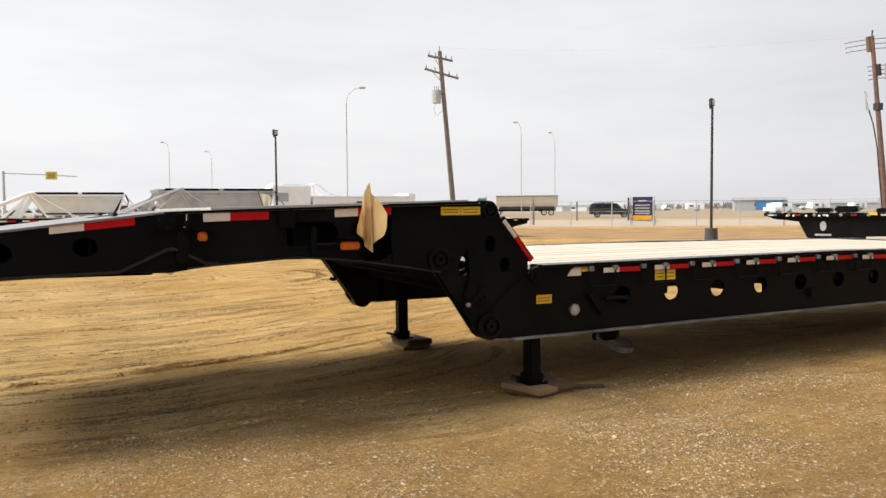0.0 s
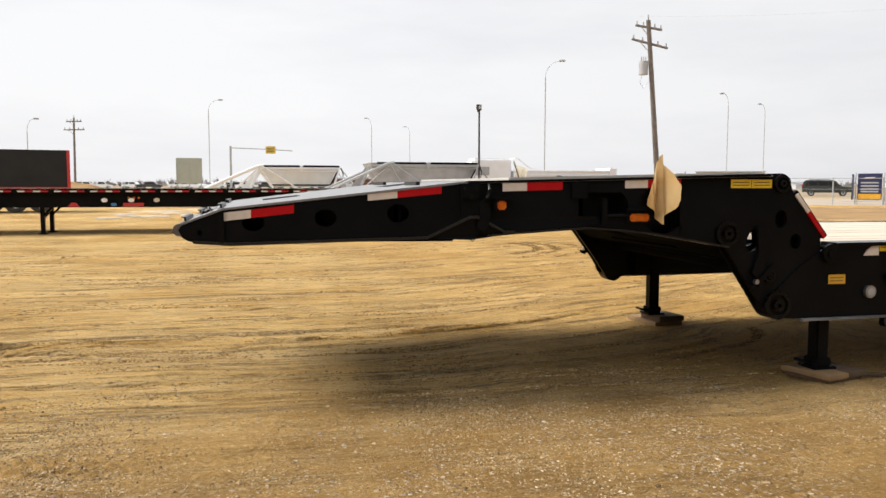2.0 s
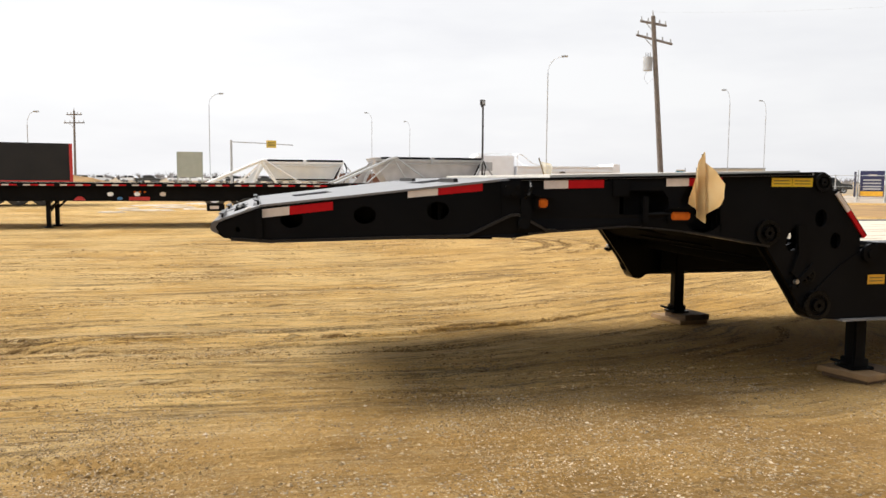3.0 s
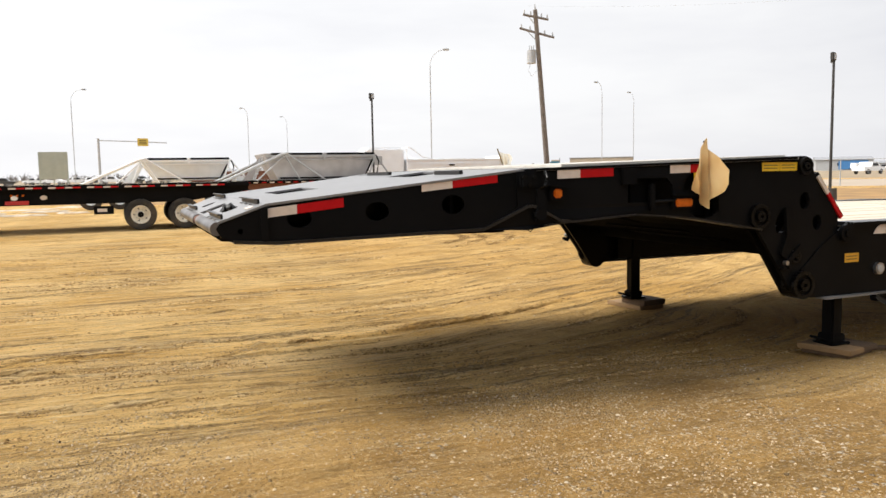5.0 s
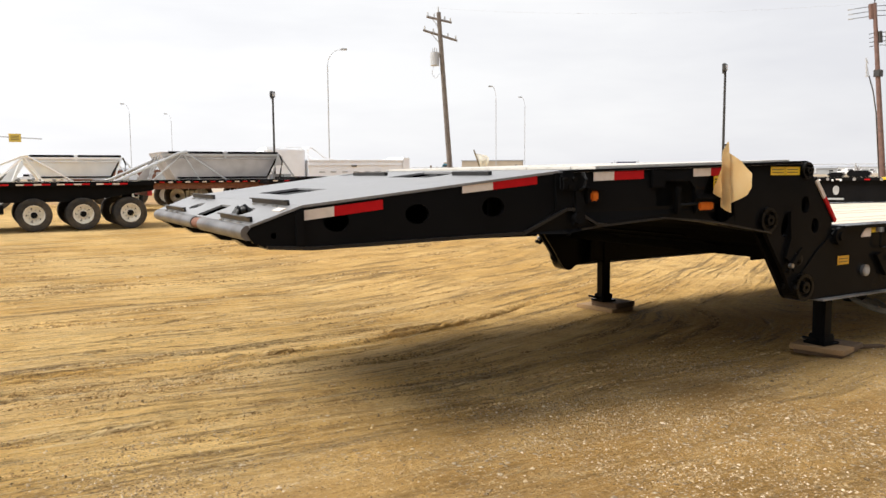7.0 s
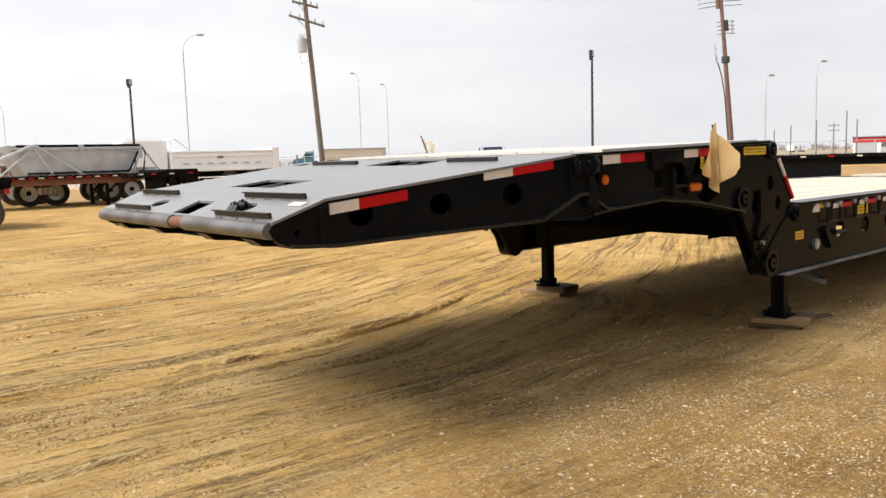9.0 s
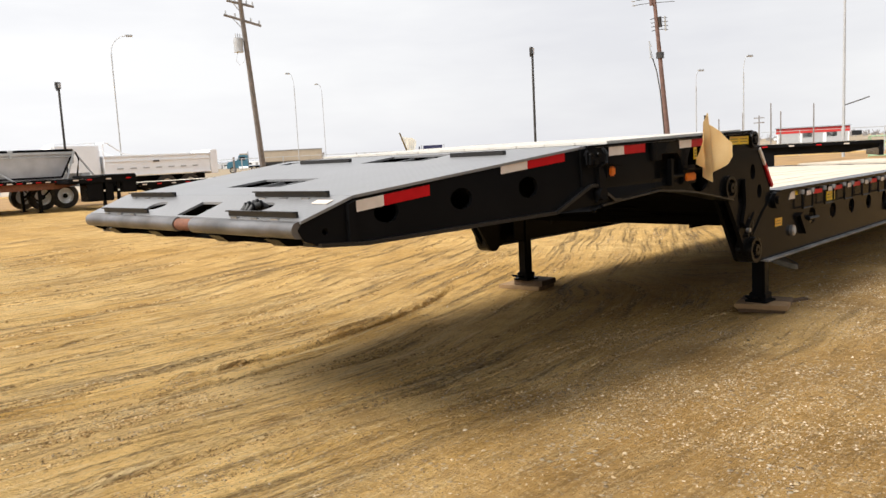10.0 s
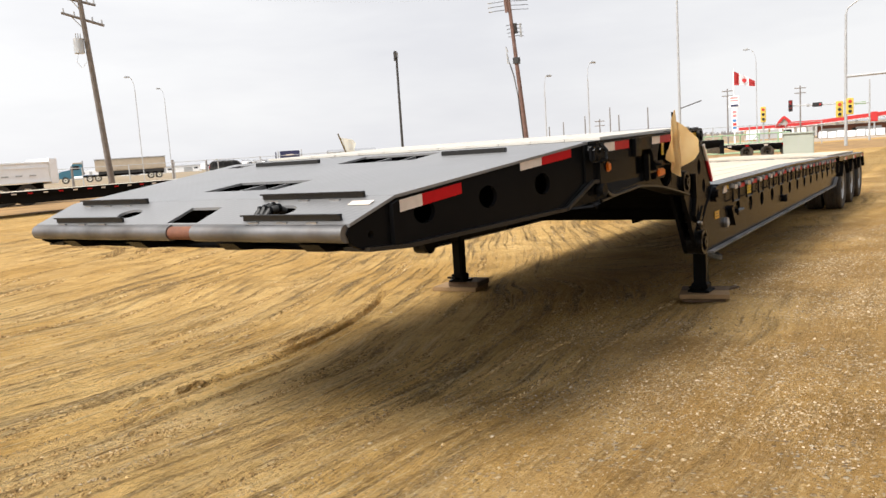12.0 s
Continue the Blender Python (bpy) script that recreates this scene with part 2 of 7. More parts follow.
def ground_material():
    """Packed tan dirt: sandy bands, crusted wheel streaks, a gravelled apron with pale chips, fine grain."""
    m = bpy.data.materials.new("packed_dirt_and_gravel")
    m.use_nodes = True
    n, l = m.node_tree.nodes, m.node_tree.links
    b = n["Principled BSDF"]
    b.inputs["Roughness"].default_value = 0.95
    b.inputs["Specular IOR Level"].default_value = 0.12
    geo = n.new("ShaderNodeNewGeometry")
    sep = n.new("ShaderNodeSeparateXYZ")
    l.new(geo.outputs["Position"], sep.inputs[0])

    def math_(op, a, c=0.0, clamp=False):
        x = n.new("ShaderNodeMath")
        x.operation, x.use_clamp = op, clamp
        for i, v in enumerate((a, c)):
            if isinstance(v, (float, int)):
                x.inputs[i].default_value = v
            else:
                l.new(v, x.inputs[i])
        return x.outputs[0]

    # along the wheel tracks (u) and across them (v): the tracks swing away beside the trailer
    over = math_("MAXIMUM", math_("SUBTRACT", sep.outputs["X"], 0.6), 0.0)
    swing = math_("MULTIPLY", math_("POWER", over, 1.25), 0.28)
    keep = n.new("ShaderNodeMapRange")
    keep.inputs["From Min"].default_value, keep.inputs["From Max"].default_value = 5.2, 6.6
    l.new(sep.outputs["Y"], keep.inputs["Value"])
    v_ = math_("SUBTRACT", sep.outputs["Y"], math_("MULTIPLY", swing, keep.outputs["Result"]))
    wob = n.new("ShaderNodeTexNoise")
    wob.inputs["Scale"].default_value, wob.inputs["Detail"].default_value = 0.3, 2.0
    l.new(geo.outputs["Position"], wob.inputs["Vector"])
    v_ = math_("ADD", v_, math_("MULTIPLY", math_("SUBTRACT", wob.outputs["Fac"], 0.5), 0.7))
    track = n.new("ShaderNodeCombineXYZ")
    l.new(sep.outputs["X"], track.inputs[0])
    l.new(v_, track.inputs[1])

    def tex(scale, detail=5.0, rough=0.6, along=None, lift=0.0):
        t = n.new("ShaderNodeTexNoise")
        t.inputs["Scale"].default_value, t.inputs["Detail"].default_value, t.inputs["Roughness"].default_value = scale, detail, rough
        if along:
            mp = n.new("ShaderNodeMapping")
            mp.inputs["Scale"].default_value = (*along, 1.0)
            mp.inputs["Location"].default_value = (lift, lift, lift)
            l.new(track.outputs[0], mp.inputs["Vector"])
            l.new(mp.outputs["Vector"], t.inputs["Vector"])
        else:
            l.new(geo.outputs["Position"], t.inputs["Vector"])
        return t.outputs["Fac"]

    def rng(v, a, c, lo=0.0, hi=1.0):
        r = n.new("ShaderNodeMapRange")
        r.inputs["From Min"].default_value, r.inputs["From Max"].default_value = a, c
        r.inputs["To Min"].default_value, r.inputs["To Max"].default_value = lo, hi
        l.new(v, r.inputs["Value"])
        return r.outputs["Result"]

    def mixc(f, a, c):
        x = n.new("ShaderNodeMix")
        x.data_type = "RGBA"
        l.new(f, x.inputs["Factor"])
        for s_, v in (("A", a), ("B", c)):
            if isinstance(v, tuple):
                x.inputs[s_].default_value = (*v, 1)
            else:
                l.new(v, x.inputs[s_])
        return x.outputs["Result"]

    def mul(a, c):
        return math_("MULTIPLY", a, c)

    base = mixc(rng(tex(0.4, 6), 0.40, 0.60), (0.90, 0.60, 0.235), (0.68, 0.395, 0.108))
    base = mixc(mul(rng(tex(1.0, 5, 0.6, (0.16, 1.5), 3.0), 0.46, 0.66), 0.6), base, (0.80, 0.575, 0.28))
    # gravelled apron on the near side, fading out in patches
    edge = math_("ADD", sep.outputs["Y"], rng(tex(0.55, 5), 0.3, 0.7, -1.5, 1.5))
    grav = rng(edge, 5.6, 4.0)
    base = mixc(mul(grav, 0.8), base, mixc(rng(tex(1.7, 6), 0.4, 0.62), (0.39, 0.228, 0.073), (0.27, 0.152, 0.049)))
    # greyer, paler bands of dusty fines dragged along the tracks
    open_ = mul(rng(grav, 0.1, 0.7, 1.0, 0.15), rng(sep.outputs["X"], 0.9, 2.2, 1.0, 0.35))
    pale = mul(rng(tex(1.0, 6, 0.7, (0.35, 3.2), 23.0), 0.52, 0.62), rng(tex(1.0, 7, 0.75, (2.2, 13.0), 29.0), 0.45, 0.58))
    base = mixc(mul(mul(pale, 0.75), open_), base, (0.86, 0.645, 0.34))
    wet = mul(rng(tex(1.0, 6, 0.7, (0.22, 2.0), 37.0), 0.53, 0.62), rng(tex(1.0, 7, 0.75, (1.6, 9.0), 41.0), 0.44, 0.60))
    base = mixc(mul(mul(wet, 0.5), open_), base, (0.44, 0.245, 0.062))
    # gravel grows darker towards the lower deck and towards the near edge
    apron_dark = math_("MAXIMUM", rng(sep.outputs["X"], -1.0, 1.2, 0.0, 0.30), rng(sep.outputs["Y"], 4.0, 2.6, 0.0, 0.48))
    apron_dark = mul(apron_dark, grav)
    base = mixc(apron_dark, base, (0.20, 0.108, 0.034))
    # mottled browner ground from the neck rearwards, off the apron
    neck_brown = mul(rng(sep.outputs["X"], 0.3, 1.9), rng(tex(2.2, 6, 0.7), 0.38, 0.60, 0.35, 0.8))
    base = mixc(mul(neck_brown, rng(grav, 0.0, 0.6, 1.0, 0.0)), base, (0.46, 0.272, 0.085))
    # crusted dark streaks where wheels have cut the surface
    crumb = rng(tex(15.0, 6, 0.7), 0.34, 0.52)
    streak = mul(rng(tex(1.0, 7, 0.74, (0.28, 4.4)), 0.555, 0.615), crumb)
    thin = mul(rng(tex(1.0, 7, 0.72, (0.55, 11.0), 9.0), 0.555, 0.61), crumb)
    thin = mul(thin, rng(tex(0.5, 4), 0.36, 0.50))
    fine_ = mul(rng(tex(1.0, 6, 0.7, (0.9, 24.0), 17.0), 0.545, 0.595), rng(tex(9.0, 5, 0.7), 0.42, 0.56))
    fine_ = mul(fine_, rng(tex(0.8, 4), 0.40, 0.54))
    thin = math_("MAXIMUM", thin, mul(fine_, 0.8))
    cut = math_("MAXIMUM", mul(streak, 0.95), mul(thin, 0.9), True)
    cut = mul(cut, rng(grav, 0.0, 1.0, 1.0, 0.35))
    base = mixc(cut, base, mixc(rng(tex(40.0, 3), 0.45, 0.6), (0.15, 0.088, 0.034), (0.42, 0.29, 0.135)))
    # clods and damp mottling
    base = mixc(rng(tex(8.0, 8, 0.78), 0.52, 0.66, 0.0, 0.20), base, (0.26, 0.155, 0.058))
    base = mixc(rng(tex(4.0, 6, 0.7), 0.55, 0.75, 0.0, 0.35), base, (0.56, 0.40, 0.19))
    grain = tex(42.0, 5, 0.75)
    base = mixc(rng(grain, 0.52, 0.64, 0.0, 0.5), base, (0.23, 0.135, 0.05))
    base = mixc(rng(tex(31.0, 5, 0.75), 0.54, 0.68, 0.0, 0.6), base, (0.76, 0.56, 0.30))
    drawn = tex(1.0, 8, 0.7, (2.0, 26.0), 5.0)
    calm = mul(rng(grav, 0.2, 0.8, 1.0, 0.25), rng(sep.outputs["X"], 0.7, 1.9, 1.0, 0.25))
    base = mixc(mul(calm, rng(drawn, 0.565, 0.615, 0.0, 0.68)), base, (0.24, 0.138, 0.05))
    drawn2 = tex(1.0, 8, 0.7, (1.5, 28.0), 13.0)
    base = mixc(mul(calm, rng(drawn2, 0.55, 0.61, 0.0, 0.65)), base, (0.88, 0.67, 0.36))
    long_ = tex(1.0, 8, 0.72, (0.9, 17.0), 47.0)
    base = mixc(mul(calm, mul(rng(long_, 0.575, 0.61, 0.0, 0.8), rng(tex(0.9, 4), 0.42, 0.56))), base, (0.20, 0.118, 0.046))
    # chips of pale stone
    heights = []
    patch = math_("MAXIMUM", mul(rng(tex(1.1, 5), 0.44, 0.58), rng(grav, 0.0, 1.0, 0.10, 1.0)), mul(streak, 0.45))
    for sc, cut_off in ((30.0, 0.70), (62.0, 0.66)):
        vor = n.new("ShaderNodeTexVoronoi")
        vor.inputs["Scale"].default_value = sc
        l.new(geo.outputs["Position"], vor.inputs["Vector"])
        sc_ = n.new("ShaderNodeSeparateColor")
        l.new(vor.outputs["Color"], sc_.inputs["Color"])
        pick = mul(rng(sc_.outputs[0], cut_off, cut_off + 0.06), rng(vor.outputs["Distance"], 0.42, 0.28))
        pick = mul(pick, patch)
        base = mixc(pick, base, mixc(sc_.outputs[1], (0.80, 0.68, 0.50), (0.24, 0.18, 0.13)))
        heights.append(pick)
    tone = n.new("ShaderNodeVectorMath")
    tone.operation = "SCALE"
    tone.inputs["Scale"].default_value = 0.89
    l.new(base, tone.inputs[0])
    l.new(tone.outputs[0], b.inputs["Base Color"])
    h = math_("ADD", mul(grain, 0.35), mul(tex(9.0, 7, 0.7), 1.0))
    h = math_("ADD", h, mul(calm, mul(math_("SUBTRACT", drawn2, drawn), 1.0)))
    h = math_("SUBTRACT", h, mul(cut, 0.55))
    h = math_("ADD", h, mul(heights[0], 0.4))
    bp = n.new("ShaderNodeBump")
    bp.inputs["Strength"].default_value, bp.inputs["Distance"].default_value = 1.0, 0.06
    l.new(h, bp.inputs["Height"])
    l.new(bp.outputs["Normal"], b.inputs["Normal"])
    return m


def stone_material(name, low, mid, high, top):
    """Loose pieces, each with a tone of its own."""
    m = mat(name, mid, 0.9, spec=0.15)
    n, l = m.node_tree.nodes, m.node_tree.links
    geo = n.new("ShaderNodeNewGeometry")
    ramp = n.new("ShaderNodeValToRGB")
    e = ramp.color_ramp.elements
    e[0].position, e[0].color = 0.0, (*low, 1)
    e[1].position, e[1].color = 1.0, (*top, 1)
    for p, c in ((0.4, mid), (0.8, high)):
        x = e.new(p)
        x.color = (*c, 1)
    l.new(geo.outputs["Random Per Island"], ramp.inputs["Fac"])
    l.new(ramp.outputs["Color"], n["Principled BSDF"].inputs["Base Color"])
    return m


M_CLOD = mat("dry_dirt_clod", (0.34, 0.215, 0.09), 0.95, color2=(0.19, 0.12, 0.052), scale=30, bump=0.4, bump_scale=90, spec=0.1)
M_CRUMB = stone_material("dry_dirt_crumb", (0.17, 0.105, 0.042), (0.36, 0.225, 0.088), (0.50, 0.33, 0.14), (0.68, 0.52, 0.30))
M_STONE = stone_material("gravel_chips", (0.13, 0.088, 0.045), (0.29, 0.20, 0.10), (0.44, 0.33, 0.195), (0.64, 0.52, 0.375))
M_DIRT = ground_material()
M_GRASS = mat("dry_winter_grass", (0.37, 0.215, 0.075), 0.95, color2=(0.19, 0.115, 0.048), scale=0.7, detail=8, bump=0.4, bump_scale=6)
M_FIELD = mat("dull_stubble_field", (0.31, 0.24, 0.15), 0.95, color2=(0.23, 0.18, 0.12), scale=0.15, detail=8)
M_ROAD = mat("pale_worn_road", (0.40, 0.33, 0.25), 0.9, color2=(0.33, 0.27, 0.21), scale=0.3)


# ---------------- building helpers ----------------
def part(name, bm, material, parent=None, label=""):
    me = bpy.data.meshes.new(name)
    bm.normal_update()
    bm.to_mesh(me)
    bm.free()
    me.materials.append(material)
    ob = new(name, me)
    if parent is not None:
        ob.parent = parent
    if label:
        tagged(ob, label)
    return ob


def thing(name, label, category, at=(0, 0, 0), turn=0.0, group="", kind=""):
    ob = new(name)
    ob.matrix_world = pose(*at, 0, 0, turn)
    ob.empty_display_size = 0.1
    return tagged(ob, label, category, group, kind)


def box(x0, x1, y0, y1, z0, z1, bevel=0.0, bm=None):
    bm = bm or bmesh.new()
    r = bmesh.ops.create_cube(bm, size=1.0)
    bmesh.ops.transform(bm, verts=r["verts"], matrix=Matrix.Translation(((x0 + x1) / 2, (y0 + y1) / 2, (z0 + z1) / 2)) @ Matrix.Diagonal((x1 - x0, y1 - y0, z1 - z0, 1)))
    if bevel:
        es = {e for v in r["verts"] for e in v.link_edges}
        bmesh.ops.bevel(bm, geom=list(es), offset=bevel, segments=2, affect="EDGES", clamp_overlap=True)
    return bm


def cyl(p0, p1, r0, r1=None, seg=16, bm=None, caps=True):
    bm = bm or bmesh.new()
    a, c = Vector(p0), Vector(p1)
    q = (c - a).to_track_quat("Z", "Y").to_matrix().to_4x4()
    bmesh.ops.create_cone(bm, cap_ends=caps, segments=seg, radius1=r0, radius2=r0 if r1 is None else r1, depth=(c - a).length,
                          matrix=Matrix.Translation((a + c) / 2) @ q)
    return bm


def pipe(points, r, seg=8, bm=None):
    """A round bar swept along points."""
    bm = bm or bmesh.new()
    pts = [Vector(p) for p in points]
    rings = []
    for i, p in enumerate(pts):
        d = (pts[min(i + 1, len(pts) - 1)] - pts[max(i - 1, 0)]).normalized()
        u = d.cross(Vector((0, 0, 1)))
        u = u.normalized() if u.length > 1e-3 else Vector((1, 0, 0))
        v = d.cross(u).normalized()
        rings.append([bm.verts.new(p + r * (math.cos(2 * math.pi * k / seg) * u + math.sin(2 * math.pi * k / seg) * v)) for k in range(seg)])
    for a, c in zip(rings, rings[1:]):
        for k in range(seg):
            bm.faces.new((a[k], a[(k + 1) % seg], c[(k + 1) % seg], c[k]))
    bm.faces.new(rings[0][::-1])
    bm.faces.new(rings[-1])
    return bm


def ring(cx, cz, r, n=20, rz=None, lean=0.0):
    """Points of a round or oval hole."""
    rz = rz or r
    out = []
    for k in range(n):
        a = 2 * math.pi * k / n
        out.append((cx + r * math.cos(a) + lean * math.sin(a) * rz, cz + rz * math.sin(a)))
    return out


def plate(outer, holes, d0, d1, place, bm=None):
    """A flat plate with holes through it: outline in (u, v), from depth d0 to d1; place(u, v, d) gives the point."""
    bm = bm or bmesh.new()
    loops = [outer] + list(holes)
    tris = tessellate_polygon([[Vector((u, v, 0)) for u, v in lp] for lp in loops])
    flat = [p for lp in loops for p in lp]
    lo = [bm.verts.new(place(u, v, d0)) for u, v in flat]
    hi = [bm.verts.new(place(u, v, d1)) for u, v in flat]
    for a, c, d in tris:
        for vs in ((lo[a], lo[c], lo[d]), (hi[d], hi[c], hi[a])):
            try:
                bm.faces.new(vs)
            except ValueError:
                pass
    k = 0
    for lp in loops:
        n = len(lp)
        for i in range(n):
            a, c = k + i, k + (i + 1) % n
            bm.faces.new((lo[a], lo[c], hi[c], hi[a]))
        k += n
    bmesh.ops.recalc_face_normals(bm, faces=bm.faces[:])
    return bm


def xz(u, v, d):
    return (u, d, v)


def xy(u, v, d):
    return (u, v, d)


def yz(u, v, d):
    return (d, u, v)


def smooth(ob, angle=40):
    for p in ob.data.polygons:
        p.use_smooth = True
    ob.data.set_sharp_from_angle(angle=radians(angle))
    return ob


def arc(cx, cz, r, a0, a1, n=8):
    return [(cx + r * math.cos(radians(a0 + (a1 - a0) * k / n)), cz + r * math.sin(radians(a0 + (a1 - a0) * k / n))) for k in range(n + 1)]

# ---------------- ground ----------------
def across_tracks(x, y):
    """The coordinate across the wheel tracks, which swing away beside the trailer."""
    k = min(1.0, max(0.0, (y - 5.2) / 1.4))
    return y - 0.28 * max(0.0, x - 0.6) ** 1.25 * k


# wheel ruts: x from, x to, y at the start, middle and end, depth, half width, crumbs
RUTS = (
    (-0.75, 2.7, 6.92, 6.93, 7.70, 0.055, 0.032, 2.2),
    (0.55, 2.5, 7.06, 7.22, 7.66, 0.020, 0.030, 1.2),
    (-1.0, 0.3, 6.67, 6.60, 6.60, 0.036, 0.022, 1.4),
    (-2.1, 0.5, 5.66, 5.52, 5.40, 0.030, 0.034, 1.1),
    (-1.0, 0.9, 5.74, 5.64, 5.60, 0.014, 0.022, 0.5),
    (-1.7, 1.6, 5.33, 5.08, 4.90, 0.012, 0.020, 0.15),
    (-1.9, -0.9, 6.12, 6.09, 6.06, 0.018, 0.022, 0.5),
    (-2.0, 0.9, 7.08, 7.17, 7.25, 0.014, 0.040, 0.5),
    (-3.4, -1.6, 6.68, 6.66, 6.62, 0.034, 0.040, 1.2),
    (-3.4, -1.6, 6.95, 6.93, 6.90, 0.026, 0.040, 1.0),
    (-3.4, -1.45, 7.16, 7.08, 6.98, 0.040, 0.034, 1.3),
    (-3.4, -1.45, 6.80, 6.66, 6.54, 0.036, 0.038, 1.2),
    (-1.7, 0.3, 7.50, 7.80, 8.05, 0.018, 0.030, 0.4),
    (-1.3, 1.2, 8.56, 8.48, 8.20, 0.022, 0.036, 0.4),
)


def rut_y(r, x):
    """The line of a rut, bent through its three points."""
    u = (x - r[0]) / (r[1] - r[0])
    return r[2] * (1 - u) * (1 - 2 * u) + 4 * r[3] * u * (1 - u) + r[4] * u * (2 * u - 1) + 0.012 * noise.noise((x * 1.6, r[2] * 9.0, 1.0))


def rut_on(r, x):
    """How deep a rut is cut along its length: it fades at the ends and breaks off in places."""
    ends = min(1.0, max(0.0, (x - r[0]) / 0.25), max(0.0, (r[1] - x) / 0.35))
    return max(0.0, ends) * max(0.3, min(1.0, 0.9 + 0.8 * noise.noise((x * 1.3, r[2] * 5.0, 4.0))))


def dirt_height(x, y):
    """Gentle unevenness, crumbs and wheel ruts of the yard."""
    v = across_tracks(x, y)
    up = min(1.0, max(0.0, (5.15 - y) / 0.7))
    h = 0.030 * up * up * (3 - 2 * up) + 0.02 * min(1.0, max(0.0, 4.0 - y))
    h += 0.014 * noise.noise((x * 0.7, y * 0.7, 0.0)) + 0.006 * noise.noise((x * 2.0, v * 4.0, 3.0)) + 0.003 * noise.noise((x * 6.0, v * 12.0, 5.0))
    h += 0.010 * noise.noise((x * 0.4, v * 6.0, 15.0))
    rough = max(0.0, noise.noise((x * 0.35, v * 5.0, 11.0)))
    h += (0.18 + rough) * (0.012 * noise.noise((x * 11.0, v * 26.0, 2.0)) + 0.008 * noise.noise((x * 24.0, v * 48.0, 7.0)))
    # a lugged tyre print in the foreground
    q = y - 4.16 + 0.32 * (x + 1.9)
    if -3.2 < x < -1.0 and abs(q) < 0.12:
        lug = math.sin((x + 0.8 * abs(q)) * 2 * math.pi / 0.085)
        h += 0.009 * (1.0 if lug > 0.1 else -0.8) * min(1.0, (0.12 - abs(q)) / 0.03) * min(1.0, (x + 3.2) / 0.3, (-1.0 - x) / 0.3)
    for r in RUTS:
        if r[0] < x < r[1]:
            d = (y - rut_y(r, x)) / r[6]
            if abs(d) < 4.5:
                on = rut_on(r, x)
                lip = 1.0 + 0.9 * noise.noise((x * 11.0, y * 11.0, 8.0))
                h += on * r[5] * (-1.1 * math.exp(-d * d) + (0.5 if d > 0 else 0.2) * math.exp(-((abs(d) - 1.7) / (0.7 if d > 0 else 1.0)) ** 2) * lip)
                h += on * min(1.0, r[7]) * 0.007 * math.exp(-(d / 2.4) ** 2) * noise.noise((x * 26.0, y * 26.0, 6.0))
    return h


def make_ground():
    bm = bmesh.new()
    x0, x1, y0, y1 = -7.0, 9.0, 0.8, 12.0
    xs = list(np.arange(x0, -3.4, 0.09)) + list(np.arange(-3.4, -1.9, 0.024)) + list(np.arange(-1.9, 2.0, 0.018)) + list(np.arange(2.0, 4.0, 0.04)) + list(np.arange(4.0, x1 + 0.05, 0.09))
    ys = list(np.arange(y0, 3.0, 0.07)) + list(np.arange(3.0, 3.6, 0.034)) + list(np.arange(3.6, 4.7, 0.020)) + list(np.arange(4.7, 4.9, 0.034)) + list(np.arange(4.9, 7.5, 0.014)) + list(np.arange(7.5, 8.8, 0.034)) + list(np.arange(8.8, y1 + 0.05, 0.09))
    x1, y1 = xs[-1], ys[-1]
    grid = []
    for y in ys:
        row = []
        for x in xs:
            edge = min(x - x0, x1 - x, y - y0, y1 - y)
            foot = 1.0
            for fx, fy in ((2.94, 6.96),):
                foot = min(foot, max(0.0, (max(abs(x - fx) - 0.3, abs(y - fy) - 0.3)) / 0.25))
            row.append(bm.verts.new((x, y, float(dirt_height(x, y) * min(1.0, edge / 1.5) * min(1.0, foot)))))
        grid.append(row)
    for j in range(len(ys) - 1):
        for i in range(len(xs) - 1):
            bm.faces.new((grid[j][i], grid[j][i + 1], grid[j + 1][i + 1], grid[j + 1][i]))
    # the sheet goes on to the horizon
    far_ = 2500.0
    edges = [grid[0], [r[-1] for r in grid], grid[-1][::-1], [r[0] for r in grid][::-1]]
    out = [bm.verts.new((-far_, -far_, 0)), bm.verts.new((far_, -far_, 0)), bm.verts.new((far_, far_, 0)), bm.verts.new((-far_, far_, 0))]
    for k, e in enumerate(edges):
        bm.faces.new([out[k], out[(k + 1) % 4]] + list(e[::-1]))
    bmesh.ops.recalc_face_normals(bm, faces=bm.faces[:])
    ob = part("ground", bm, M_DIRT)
    for p in ob.data.polygons:
        p.use_smooth = p.area < 1.0
    if ob.data.polygons[0].normal.z < 0:
        ob.data.flip_normals()
    return tagged(ob, "packed tan dirt yard with gravel, ruts and tyre tracks", "ground", kind="structure")


CY, YN = 5.87, 4.60
YF = 2 * CY - YN
make_ground()


